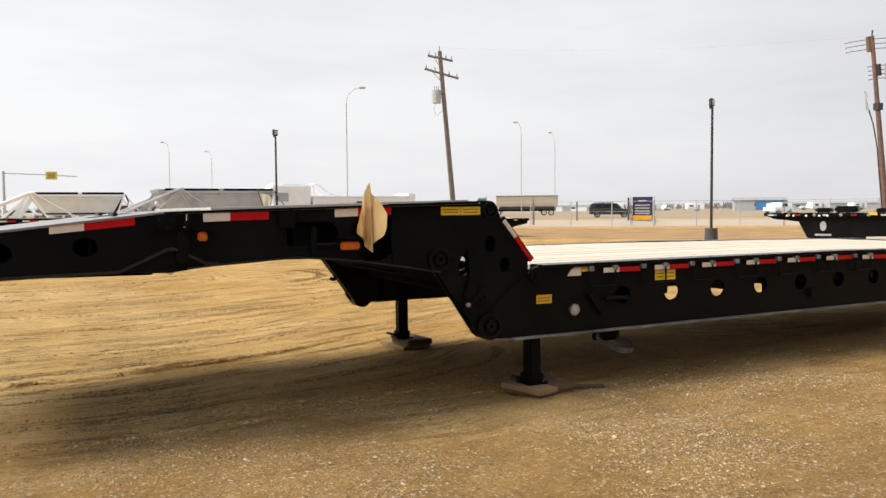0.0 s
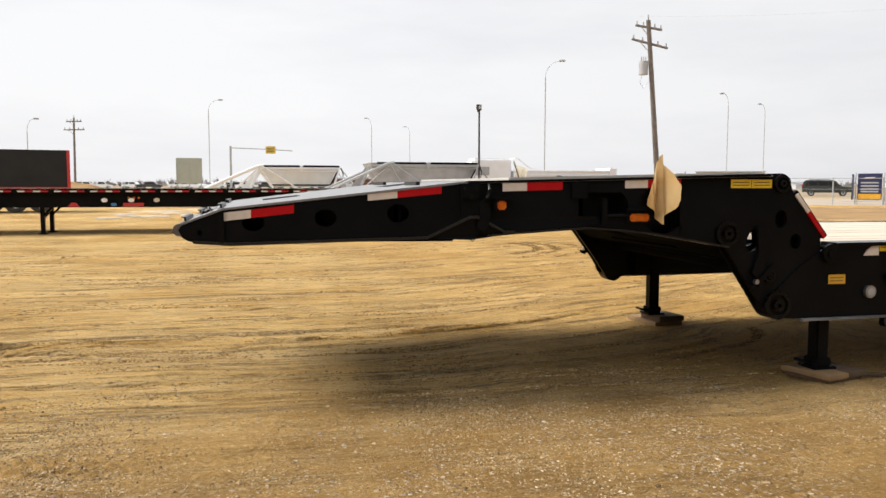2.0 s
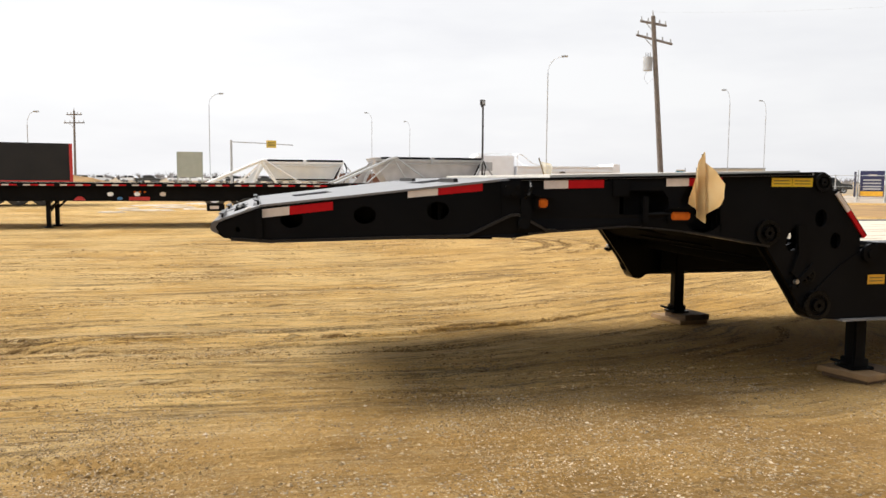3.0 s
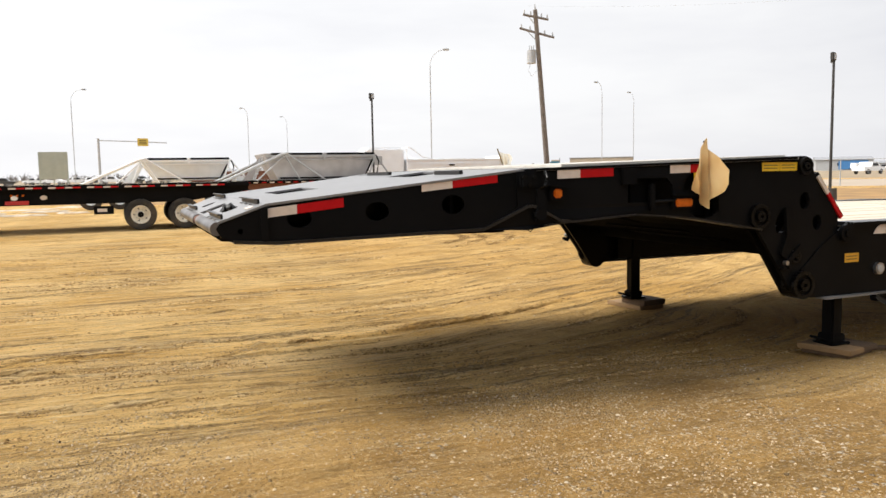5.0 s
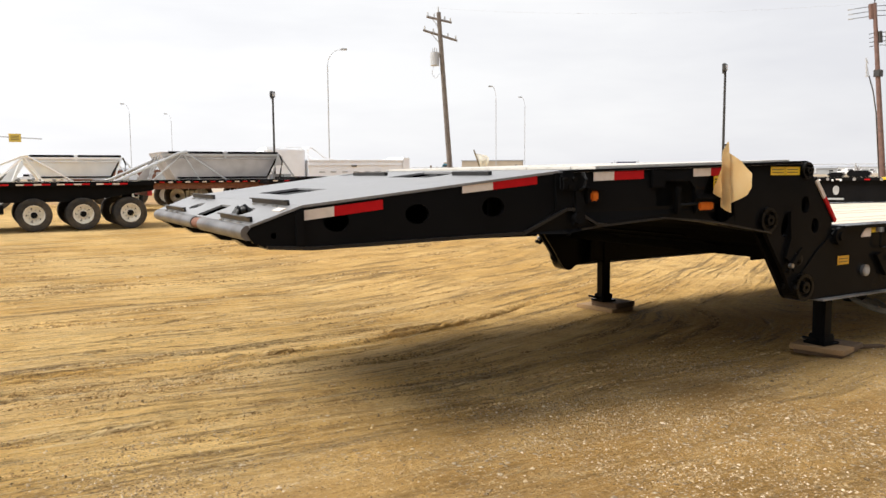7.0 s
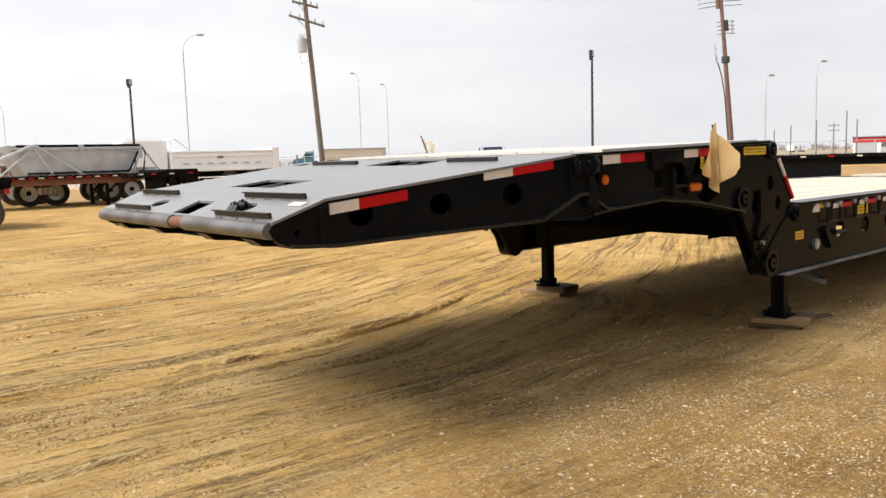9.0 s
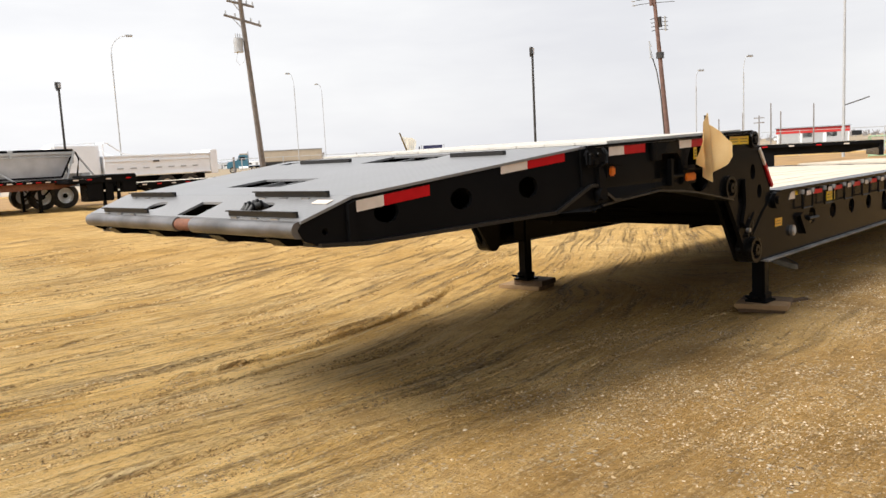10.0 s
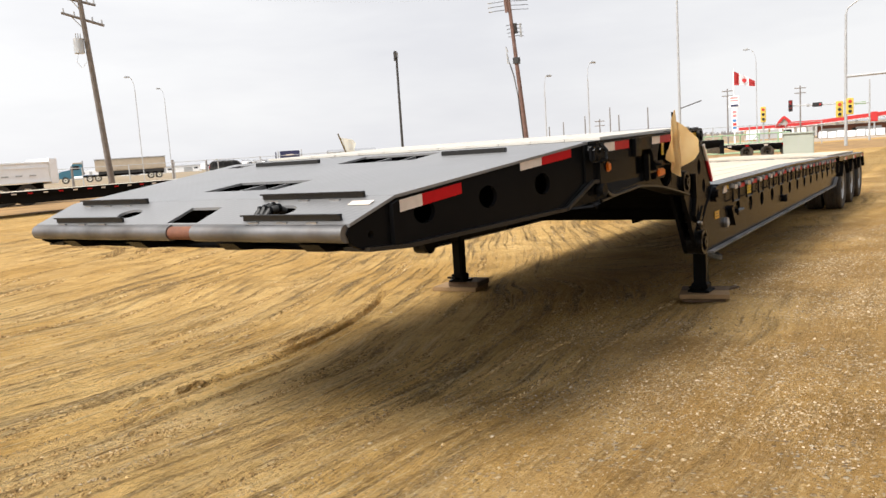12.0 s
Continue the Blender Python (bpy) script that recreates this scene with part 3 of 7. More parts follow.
def make_gravel():
    """Loose stone chips strewn over the near apron and along the wheel tracks."""
    rng = np.random.default_rng(7)
    oct_v = np.array([(1, 0, 0), (-1, 0, 0), (0, 1, 0), (0, -1, 0), (0, 0, 1), (0, 0, -1)], float)
    oct_f = np.array([(0, 2, 4), (2, 1, 4), (1, 3, 4), (3, 0, 4), (2, 0, 5), (1, 2, 5), (3, 1, 5), (0, 3, 5)])
    vs, fs, count = [], [], 0
    while count < 110000:
        x, y = rng.uniform(-4.5, 8.0), rng.uniform(1.4, 8.6)
        k = noise.noise((x * 0.9, y * 1.3, 20.0)) + 0.5 * noise.noise((x * 3.5, y * 4.5, 21.0)) + 0.35 * noise.noise((x * 9.0, y * 9.0, 22.0))
        near_ = min(1.0, max(0.0, (5.7 - 0.08 * max(0.0, -x) - y) / 0.9))
        v = across_tracks(x, y)
        line = 0.8 * noise.noise((x * 0.5, v * 7.0, 31.0)) + 0.4 * noise.noise((x * 2.0, v * 16.0, 32.0)) - 0.22
        for r in RUTS[3:7]:
            if r[0] < x < r[1]:
                line += 1.1 * math.exp(-((y - rut_y(r, x) - 0.03) / 0.045) ** 2) * max(0.0, 0.5 + noise.noise((x * 2.5, r[2], 40.0)))
        p = near_ * max(0.08, 0.22 + 1.2 * k) + (1 - near_) * max(0.0, line)
        if rng.random() > p:
            continue
        r = 0.0026 + 0.0050 * rng.random() ** 2.2 + (0.009 * rng.random() if rng.random() < 0.02 else 0.0)
        sc = r * rng.uniform(0.6, 1.25, 3) * (1, 1, 0.7)
        a = rng.uniform(0, 6.28)
        pts = (oct_v + rng.normal(0, 0.16, (6, 3))) * sc
        ca, sa = math.cos(a), math.sin(a)
        px, py = pts[:, 0] * ca - pts[:, 1] * sa, pts[:, 0] * sa + pts[:, 1] * ca
        z = dirt_height(x, y) + r * 0.15
        vs.append(np.stack([px + x, py + y, pts[:, 2] + z], 1))
        fs.append(oct_f + 6 * count)
        count += 1
    me = bpy.data.meshes.new("gravel")
    me.from_pydata(np.concatenate(vs).tolist(), [], np.concatenate(fs).tolist())
    me.materials.append(M_STONE)
    return tagged(new("gravel", me), "loose pale and brown gravel chips scattered over the dirt", "gravel", kind="stuff")


make_gravel()


def make_clods():
    """Crumbled lumps of dried dirt thrown up along the wheel ruts."""
    rng = np.random.default_rng(11)
    t = (1 + 5 ** 0.5) / 2
    ico_v = np.array([(-1, t, 0), (1, t, 0), (-1, -t, 0), (1, -t, 0), (0, -1, t), (0, 1, t), (0, -1, -t), (0, 1, -t), (t, 0, -1), (t, 0, 1), (-t, 0, -1), (-t, 0, 1)], float) / 1.9
    ico_f = np.array([(0, 11, 5), (0, 5, 1), (0, 1, 7), (0, 7, 10), (0, 10, 11), (1, 5, 9), (5, 11, 4), (11, 10, 2), (10, 7, 6), (7, 1, 8),
                      (3, 9, 4), (3, 4, 2), (3, 2, 6), (3, 6, 8), (3, 8, 9), (4, 9, 5), (2, 4, 11), (6, 2, 10), (8, 6, 7), (9, 8, 1)])
    vs, fs, count = [], [], 0
    weights = np.array([(q[1] - q[0]) * q[7] for q in RUTS])
    weights /= weights.sum()
    while count < 17000:
        q = RUTS[rng.choice(len(RUTS), p=weights)]
        x = rng.uniform(q[0], q[1])
        if rng.random() > rut_on(q, x) + 0.04:
            continue
        y = rut_y(q, x) + rng.normal(0, 0.55) * q[6] * (1.0 if rng.random() < 0.93 else 3.0)
        if count < 60:
            x, y = rng.uniform(-3.0, 2.5), rng.uniform(4.6, 8.0)
        elif count < 1500:
            # curved wheel marks in the open yard
            a = rng.uniform(-0.95, 0.45)
            rad = (2.1, 2.45, 2.95)[rng.integers(3)] + rng.normal(0, 0.05)
            x, y = 2.6 + rad * math.cos(a) * 1.1, 15.8 + rad * math.sin(a)
        r = (0.002 if count < 60 or count >= 1500 else 0.006) + (0.0045 if count < 60 or count >= 1500 else 0.010) * rng.random() ** 2.2 + (0.008 * rng.random() if count < 60 else 0.0)
        pts = (ico_v + rng.normal(0, 0.18, (12, 3))) * r * rng.uniform(0.7, 1.3, 3) * (1.2, 1, 0.65)
        vs.append(pts + (x, y, dirt_height(x, y) + r * 0.2))
        fs.append(ico_f + 12 * count)
        count += 1
    me = bpy.data.meshes.new("dirt_clods")
    me.from_pydata(np.concatenate(vs).tolist(), [], np.concatenate(fs).tolist())
    me.materials.append(M_CLOD)
    return tagged(new("dirt_clods", me), "crumbled brown dirt clods strewn along the wheel ruts", "dirt clods", kind="stuff")


make_clods()


def make_crumbs():
    """Small dry crumbs of the crust, drawn out in bands along the wheel tracks."""
    rng = np.random.default_rng(23)
    oct_v = np.array([(1, 0, 0), (-1, 0, 0), (0, 1, 0), (0, -1, 0), (0, 0, 1), (0, 0, -1)], float)
    oct_f = np.array([(0, 2, 4), (2, 1, 4), (1, 3, 4), (3, 0, 4), (2, 0, 5), (1, 2, 5), (3, 1, 5), (0, 3, 5)])
    vs, fs, count = [], [], 0
    while count < 34000:
        y = 4.9 + 12.0 * rng.random() ** 1.35
        x = rng.uniform(-4.5 - 0.4 * max(0.0, y - 7.0), 4.5 + 0.4 * max(0.0, y - 7.0))
        v = across_tracks(x, y)
        p = 0.9 * noise.noise((x * 0.3, v * 5.0, 51.0)) + 0.7 * noise.noise((x * 0.9, v * 17.0, 52.0)) + 0.3 * noise.noise((x * 6.0, v * 30.0, 53.0)) - 0.34 - 0.012 * max(0.0, y - 9.0)
        if rng.random() > 3.5 * p:
            continue
        r = (0.0026 + 0.0080 * rng.random() ** 2.8) * (1.0 + 0.11 * max(0.0, y - 6.5))
        sc = r * rng.uniform(0.6, 1.3, 3) * (1.3, 1, 0.75)
        pts = (oct_v + rng.normal(0, 0.16, (6, 3))) * sc
        z = dirt_height(x, y) * max(0.0, min(1.0, (12.0 - y) / 1.5, (x + 7.0) / 1.5, (9.0 - x) / 1.5)) + r * 0.2
        vs.append(pts + (x, y, z))
        fs.append(oct_f + 6 * count)
        count += 1
    me = bpy.data.meshes.new("dirt_crumbs")
    me.from_pydata(np.concatenate(vs).tolist(), [], np.concatenate(fs).tolist())
    me.materials.append(M_CRUMB)
    return tagged(new("dirt_crumbs", me), "small dry tan dirt crumbs strewn in bands along the tracks", "dirt crumbs", kind="stuff")


make_crumbs()


def strip(name, p0, p1, width, z, material, label, category):
    """A long flat strip of ground cover between two points, slightly raised with sloping edges."""
    a, c = Vector((*p0, 0)), Vector((*p1, 0))
    d = (c - a).normalized()
    s = Vector((-d.y, d.x, 0))
    bm = bmesh.new()
    prof = [(-width / 2 - 0.6, -0.02), (-width / 2, z), (width / 2, z), (width / 2 + 0.6, -0.02)]
    rows = [[bm.verts.new(q + s * o + Vector((0, 0, h))) for o, h in prof] for q in (a, c)]
    for i in range(3):
        bm.faces.new((rows[0][i], rows[1][i], rows[1][i + 1], rows[0][i + 1]))
    bmesh.ops.recalc_face_normals(bm, faces=bm.faces[:])
    ob = part(name, bm, material)
    if ob.data.polygons[1].normal.z < 0:
        ob.data.flip_normals()
    return tagged(ob, label, category, kind="structure")


# the verge, the highway beyond it and the dry fields, running across the view
RD = Vector((0.80, -0.60, 0)).normalized()


def across(name, dist, width, z, material, label, category):
    n = Vector((0.60, 0.80, 0))
    m = n * dist
    return strip(name, (m - RD * (420 + width)).to_2d(), (m + RD * (420 + width)).to_2d(), width, z, material, label, category)


across("verge", 41.0, 16.0, 0.02, M_GRASS, "dry yellow grass verge beside the yard", "grass verge")
across("road", 68.0, 26.0, 0.03, M_ROAD, "pale worn highway lanes", "road")
across("field", 1090.0, 2000.0, 0.02, M_FIELD, "dry yellow winter field beyond the road", "field")

# an added, unseen dark wall behind the viewer; it dims reflections and low sky light
M_CLAD = mat("dark_ribbed_cladding", (0.085, 0.08, 0.075), 0.6, color2=(0.06, 0.056, 0.052), scale=0.8, bump=0.1, bump_scale=4)
bm = box(-45.0, 75.0, -15.4, -15.0, 0.0, 6.5)
for k in range(60):
    box(-44.0 + 2.0 * k, -43.9 + 2.0 * k, -15.0, -14.95, 0.0, 6.5, 0.0, bm)
tagged(part("wall_south", bm, M_CLAD), "added unseen dark ribbed wall behind the viewer", "wall", kind="structure")

# ---------------- the lowbed trailer ----------------
ROOT = Vector((3.0, CY, 0.0))
trailer = thing("lowbed_trailer", "long black gooseneck lowbed trailer standing on its jacks and timber", "trailer", ROOT)


def tp(name, bm, material, parent=None, label="", soft=False):
    """A part of the trailer, given in the yard's own coordinates."""
    ob = part(name, bm, material, parent or trailer, label)
    if parent is None:
        ob.matrix_parent_inverse = Matrix.Translation(-ROOT)
    if soft:
        smooth(ob)
    return ob


def yn(x):
    """The near side of the neck, which narrows towards its nose."""
    return YN + max(0.0, 0.55 - x) * 0.1625


def near(u, v, d):
    return (u, yn(u) + d, v)


def far(u, v, d):
    return (u, 2 * CY - yn(u) - d, v)


def ztop(x):
    """The top of the neck: steep nose, ramp, flat."""
    if x < -0.84:
        return 1.15 + (x + 0.84) * 0.364
    if x < 0.46:
        return 1.15 + (x + 0.84) * 0.1135
    return 1.2976 + (x - 0.46) * 0.024


# neck, front section
front_outline = [(-1.08, 1.03), (-1.055, 0.985), (-1.0, 0.962), (-0.80, 0.952), (0.26, 0.985), (0.47, 1.075), (0.47, 1.285), (-0.84, 1.135), (-1.06, 1.055)]
front_holes = [ring(-0.68, 1.07, 0.060, rz=0.046), ring(-0.29, 1.095, 0.060, rz=0.048), ring(0.105, 1.12, 0.060, rz=0.050), ring(-0.965, 1.015, 0.014, 10)]
for side in (near, far):
    tp("neck_side_plate", plate(front_outline, front_holes, 0.0, 0.018, side), M_BLACK)
    bm = bmesh.new()
    low = [(-1.0, 0.964), (-0.80, 0.952), (0.26, 0.985)]
    plate([(u, v + 0.008) for u, v in low] + [(u, v - 0.008) for u, v in low[::-1]], [], -0.026, 0.10, side, bm)
    tp("bottom_flange", bm, M_LIP)
    tp("seam_rib", plate([(-0.87, 0.955), (-0.835, 0.953), (-0.835, 1.13), (-0.87, 1.118)], [], -0.022, -0.002, side), M_BLACK)
    # inner web behind the holes
    tp("inner_web", plate(front_outline, [], 0.24, 0.252, side), M_BLACK)


def ramp_plate(x0, x1, holes, name, thick=0.012):
    def on(u, v, d):
        return (u, v, ztop(u) + d)
    outer = [(x0, yn(x0) - 0.008), (x1, yn(x1) - 0.008), (x1, 2 * CY - yn(x1) + 0.008), (x0, 2 * CY - yn(x0) + 0.008)]
    return tp(name, plate(outer, holes, -thick, 0.0, on), M_PLATE)


def quad(xa, xb, ya, yb, slant=0.0):
    return [(xa, ya), (xb, ya + slant), (xb, yb + slant), (xa, yb)]


# nose plate, ramp plate and neck deck, with their openings
ramp_plate(-1.07, -0.841, [quad(-1.058, -0.915, 5.69, 5.885), ring(-0.955, 5.30, 0.045, 18, rz=0.075), ring(-0.965, 6.27, 0.045, 18, rz=0.075)], "nose_plate")
ramp_plate(-0.839, 0.458, [quad(-0.62, -0.37, 5.66, 6.16), quad(0.17, 0.44, 5.45, 5.98), quad(0.265, 0.285, 4.95, 5.33), quad(0.265, 0.285, 6.2, 6.72), quad(0.27, 0.39, 6.86, 7.0)], "ramp_plate")
ramp_plate(0.462, 2.42, [], "neck_deck_plate")
for xa in (-0.62, 0.17):
    for k in (1, 2):
        y = (5.66 if xa < 0 else 5.45) + 0.17 * k
        bm = bmesh.new()
        plate([(xa, ztop(xa) - 0.014), (xa + 0.26, ztop(xa + 0.26) - 0.014), (xa + 0.26, ztop(xa) - 0.11), (xa, ztop(xa) - 0.11)], [], y - 0.006, y + 0.006, xz, bm)
        tp("rib", bm, M_PLATE)
neck_w = (YF - YN - 0.08) / 12
bm = box(0, 1.62, 0, neck_w - 0.003, 0, 0.016, 0.002)
me = bpy.data.meshes.new("board")
bm.to_mesh(me)
bm.free()
me.materials.append(M_NECKDECK)
for k in range(12):
    b = new("board", me)
    b.parent = trailer
    b.matrix_basis = Matrix.Translation((0.74 - ROOT.x, YN + 0.04 + k * neck_w - ROOT.y, ztop(0.74) + 0.001)) @ pose(0, 0, 0, 0, -math.degrees(math.atan(0.024)), 0)
tp("belly_plate", plate([(-0.98, 4.95), (0.44, 4.75), (0.44, 7.0), (-0.98, 6.8)], [], 0.955, 0.967, xy), M_UNDER)
tp("cross_member", box(-0.86, -0.84, 4.9, 6.84, 0.97, 1.12), M_BLACK)
tp("cross_member", box(-0.36, -0.34, 4.8, 6.94, 0.97, 1.17), M_BLACK)
tp("cross_member", box(0.12, 0.14, 4.75, 7.0, 0.985, 1.22), M_BLACK)
tp("cross_member", box(0.455, 0.475, 4.66, 7.08, 1.0, 1.27), M_BLACK)
# the rounded nose pipe, in two lengths, with the bare pipe showing in the gap
for ya, yb, m, r, nm in ((4.868, 5.685, M_WORN, 0.034, "nose_pipe"), (5.835, 6.87, M_WORN, 0.034, "nose_pipe"), (5.66, 5.86, M_RUST, 0.028, "bare_pipe")):
    tp(nm, cyl((-1.074, ya, 1.030), (-1.074, yb, 1.030), r, seg=24), m, soft=True)
# angle-iron stops welded across the nose
for xa, ya, yb in ((-1.045, 4.91, 5.42), (-0.855, 4.95, 5.5), (-1.05, 6.2, 6.73), (-0.86, 6.27, 6.8)):
    bm = box(xa - 0.006, xa + 0.006, ya, yb, ztop(xa), ztop(xa) + 0.020, 0.002)
    box(xa - 0.022, xa + 0.006, ya, yb, ztop(xa) + 0.019, ztop(xa) + 0.025, 0.002, bm)
    tp("angle_stop", bm, M_LIP)
    for k in range(3):
        y = ya + (yb - ya) * (0.2 + 0.3 * k)
        tp("weld_mark", box(xa - 0.026, xa - 0.006, y, y + 0.05, ztop(xa) - 0.012, ztop(xa) - 0.003), M_STEEL)
for xa, ya, yb in ((0.275, 4.95, 5.33), (0.275, 6.2, 6.72)):
    tp("angle_stop", box(xa - 0.012, xa + 0.012, ya, yb, ztop(xa) - 0.002, ztop(xa) + 0.022, 0.002), M_LIP)
# hose couplings that lie in the oval opening
for k, (ya, h) in enumerate(((5.335, 0.010), (5.362, 0.016), (5.39, 0.010))):
    pts = [(-0.915, ya - 0.015, 1.10), (-0.94, ya - 0.008, 1.108 + h), (-0.97, ya + 0.012, 1.100 + h), (-0.985, ya + 0.022, 1.085)]
    cp = tp("hose_coupling", pipe(pts, 0.015, 10), M_HOSE, label="black rubber hose coupling", soft=True)
    for q in (1, 2):
        c_ = Vector(pts[q])
        tp("clamp_ring", cyl(c_ + Vector((0.005, -0.002, 0.001)), c_ - Vector((0.005, -0.002, 0.001)), 0.018, seg=12), M_BLACK, cp)
tp("white_label", plate(quad(-0.925, -0.893, 4.875, 4.98), [], 0.0, 0.003, lambda u, v, d: (u, v, ztop(u) + 0.002 + d)), M_WHITE_TAPE)
for y in (5.05, 5.5, 6.1, 6.6):
    tp("pick_up_lug", plate([(-1.085, 0.99), (-1.04, 0.958), (-0.95, 0.95), (-0.88, 0.962), (-0.88, 0.99)], [], y - 0.05, y + 0.05, xz), M_BLACK)

# neck, middle section and its rear arms
mid_outline = [(0.49, 1.08), (0.56, 1.005), (0.62, 0.998), (0.74, 1.01), (1.2, 1.035), (1.62, 0.995), (1.80, 0.965), (1.80, 1.32), (0.49, 1.288)]
mid_holes = [[(1.15, 1.10), (1.46, 1.10), (1.46, 1.19), (1.42, 1.235), (1.15, 1.235)], ring(1.69, 1.145, 0.155, 28)]
for side in (near, far):
    tp("neck_web", plate(mid_outline, mid_holes, 0.0, 0.02, side), M_BLACK)
    tp("recess_back", plate([(0.55, 1.02), (1.9, 1.0), (1.9, 1.3), (0.55, 1.28)], [], 0.16, 0.172, side), M_BLACK)
    bm = bmesh.new()
    low = [(0.60, 1.0), (0.74, 1.012), (1.2, 1.038), (1.45, 1.018), (1.62, 0.998), (1.9, 0.952), (2.13, 0.912)]
    plate([(u, v - 0.002) for u, v in low] + [(u, v - 0.012) for u, v in low[::-1]], [], -0.018, 0.12, side, bm)
    tp("lower_flange", bm, M_LIP)
    bm = plate([(0.49, 1.30), (2.40, 1.346), (2.40, 1.334), (0.49, 1.288)], [], -0.018, 0.03, side)
    tp("top_rail", bm, M_BLACK)

arm_outline = ([(1.80, 1.335), (2.44, 1.352)] + arc(2.50, 1.285, 0.068, 88, 5, 6) + [(2.60, 1.215), (2.80, 0.97), (2.80, 0.80), (2.62, 0.50)]
               + arc(2.49, 0.53, 0.085, -35, -150, 6) + [(2.30, 0.66), (2.13, 0.90), (1.90, 0.955), (1.80, 0.96)])
arm_holes = [ring(2.325, 0.945, 0.05, 20, rz=0.075, lean=0.25), ring(2.51, 1.07, 0.042, 18, rz=0.055), ring(2.62, 0.93, 0.038, 16, rz=0.05), ring(2.36, 0.78, 0.028, 14)]
for side in (near, far):
    # the trailer leans a little: the heel of the far arm hangs lower
    lean_x, lean_z = (0.05, 0.05) if side is far else (0.0, 0.0)
    heel = [(u + lean_x, v - lean_z) if v < 0.9 else (u, v) for u, v in arm_outline]
    tp("gooseneck_arm", plate(heel, arm_holes, 0.022, 0.05, side), M_BLACK)
    tp("arm_inner_plate", plate(heel, [ring(2.33, 0.95, 0.05, 16, rz=0.05), ring(2.36, 0.78, 0.03, 12)], 0.10, 0.125, side), M_BLACK)
    # pins with their washers
    for x, z, r, d in ((2.13, 0.985, 0.078, 0.010), (2.49, 0.535, 0.090, -0.002), (2.43, 0.72, 0.040, 0.010), (2.50, 1.29, 0.055, 0.012)):
        if z < 0.9:
            x, z = x + lean_x, z - lean_z
        boss = tp("pivot_boss", plate(ring(x, z, r, 28), [ring(x, z, r * 0.72, 24)], d - 0.012, 0.10, side), M_BOSS)
        tp("boss_face", plate(ring(x, z, r * 0.75, 24), [], d + 0.004, 0.10, side), M_BLACK, boss)
        tp("pivot_pin", plate(ring(x, z, r * 0.42, 18), [ring(x, z, r * 0.16, 10)], d - 0.022, d + 0.02, side), M_BOSS, boss)
    # the scissor link and its lock
    tp("scissor_link", plate([(2.33, 1.03), (2.385, 1.03), (2.41, 0.90), (2.39, 0.76), (2.345, 0.70), (2.30, 0.74), (2.345, 0.86)], [], -0.004, 0.018, side), M_BLACK)
    tp("lock_lever", plate([(2.28, 0.645), (2.31, 0.635), (2.46, 0.775), (2.44, 0.80)], [], -0.02, -0.004, side), M_BLACK)
    for k, (x, z) in enumerate(((2.29, 0.66), (2.31, 0.69), (2.335, 0.665))):
        tp("lock_bolt", plate(ring(x, z, 0.016, 6), [], -0.045, -0.02, side), M_STEEL if k == 1 else M_BLACK)
belly = [(0.50, 1.06), (0.74, 1.014), (1.2, 1.040), (1.62, 1.0), (1.9, 0.955), (2.13, 0.915)]
tp("neck_belly", plate([(u, v - 0.004) for u, v in belly] + [(u, v + 0.01) for u, v in belly[::-1]], [], YN + 0.125, YF - 0.125, xz), M_UNDER)
tp("arm_closing_plate", plate([(2.0, 0.935), (2.13, 0.895), (2.30, 0.80), (2.32, 0.82), (2.16, 0.92)], [], YN + 0.127, YF - 0.127, xz), M_UNDER)
# added filler, not a known part: blocks sun through the gap behind the neck
tp("neck_floor_plate", plate([(2.28, 0.80), (2.87, 0.855), (2.87, 0.875), (2.28, 0.82)], [], YN + 0.128, YF - 0.128, xz), M_UNDER)
tp("neck_cross_beam", box(1.2, 1.3, YN + 0.05, YF - 0.05, 1.04, 1.28), M_UNDER)
tp("arm_cross_beam", plate([(1.86, 0.97), (2.1, 0.90), (2.25, 0.88), (2.25, 1.3), (1.86, 1.3)], [], YN + 0.08, YF - 0.08, xz), M_UNDER)
tp("pivot_cross_tube", cyl((2.62, YN + 0.1, 0.74), (2.62, YF - 0.1, 0.74), 0.06, seg=20), M_UNDER)
tp("lift_cylinder", cyl((1.35, CY, 1.12), (2.55, CY, 0.86), 0.07, seg=20), M_UNDER)
tp("centre_web", plate([(2.2, 0.84), (2.75, 0.70), (2.85, 0.88), (2.3, 1.0)], [], CY - 0.5, CY + 0.5, xz), M_UNDER)

# knuckle brackets where ramp and neck meet
for side in (near, far):
    tp("knuckle_plate", plate([(0.24, 0.982), (0.50, 0.972), (0.60, 0.985), (0.74, 1.008), (0.56, 1.10), (0.55, 1.29), (0.44, 1.285), (0.45, 1.10)], [], -0.014, -0.002, side), M_BLACK)
    low = [(0.26, 0.985), (0.50, 1.100), (0.54, 1.100), (0.70, 1.015), (0.76, 1.012)]
    tp("stiffener_band", plate([(u, v + 0.008) for u, v in low] + [(u, v - 0.008) for u, v in low[::-1]], [], -0.030, -0.002, side), M_LIP)
    tp("knuckle_pin", plate(ring(0.565, 1.055, 0.032, 16), [], -0.05, -0.012, side), M_BLACK)
    tp("upper_pin", plate(ring(0.485, 1.255, 0.026, 6), [], -0.035, -0.016, side), M_BLACK)
hb = tp("hinge_block", box(0.445, 0.545, YN - 0.045, YN - 0.0145, 1.195, 1.28, 0.012), M_BLACK)
for bx_, bz_ in ((0.468, 1.255), (0.522, 1.255), (0.495, 1.215)):
    tp("hinge_bolt", plate(ring(bx_, bz_, 0.014, 6), [], -0.062, -0.045, near), M_BOSS, hb)
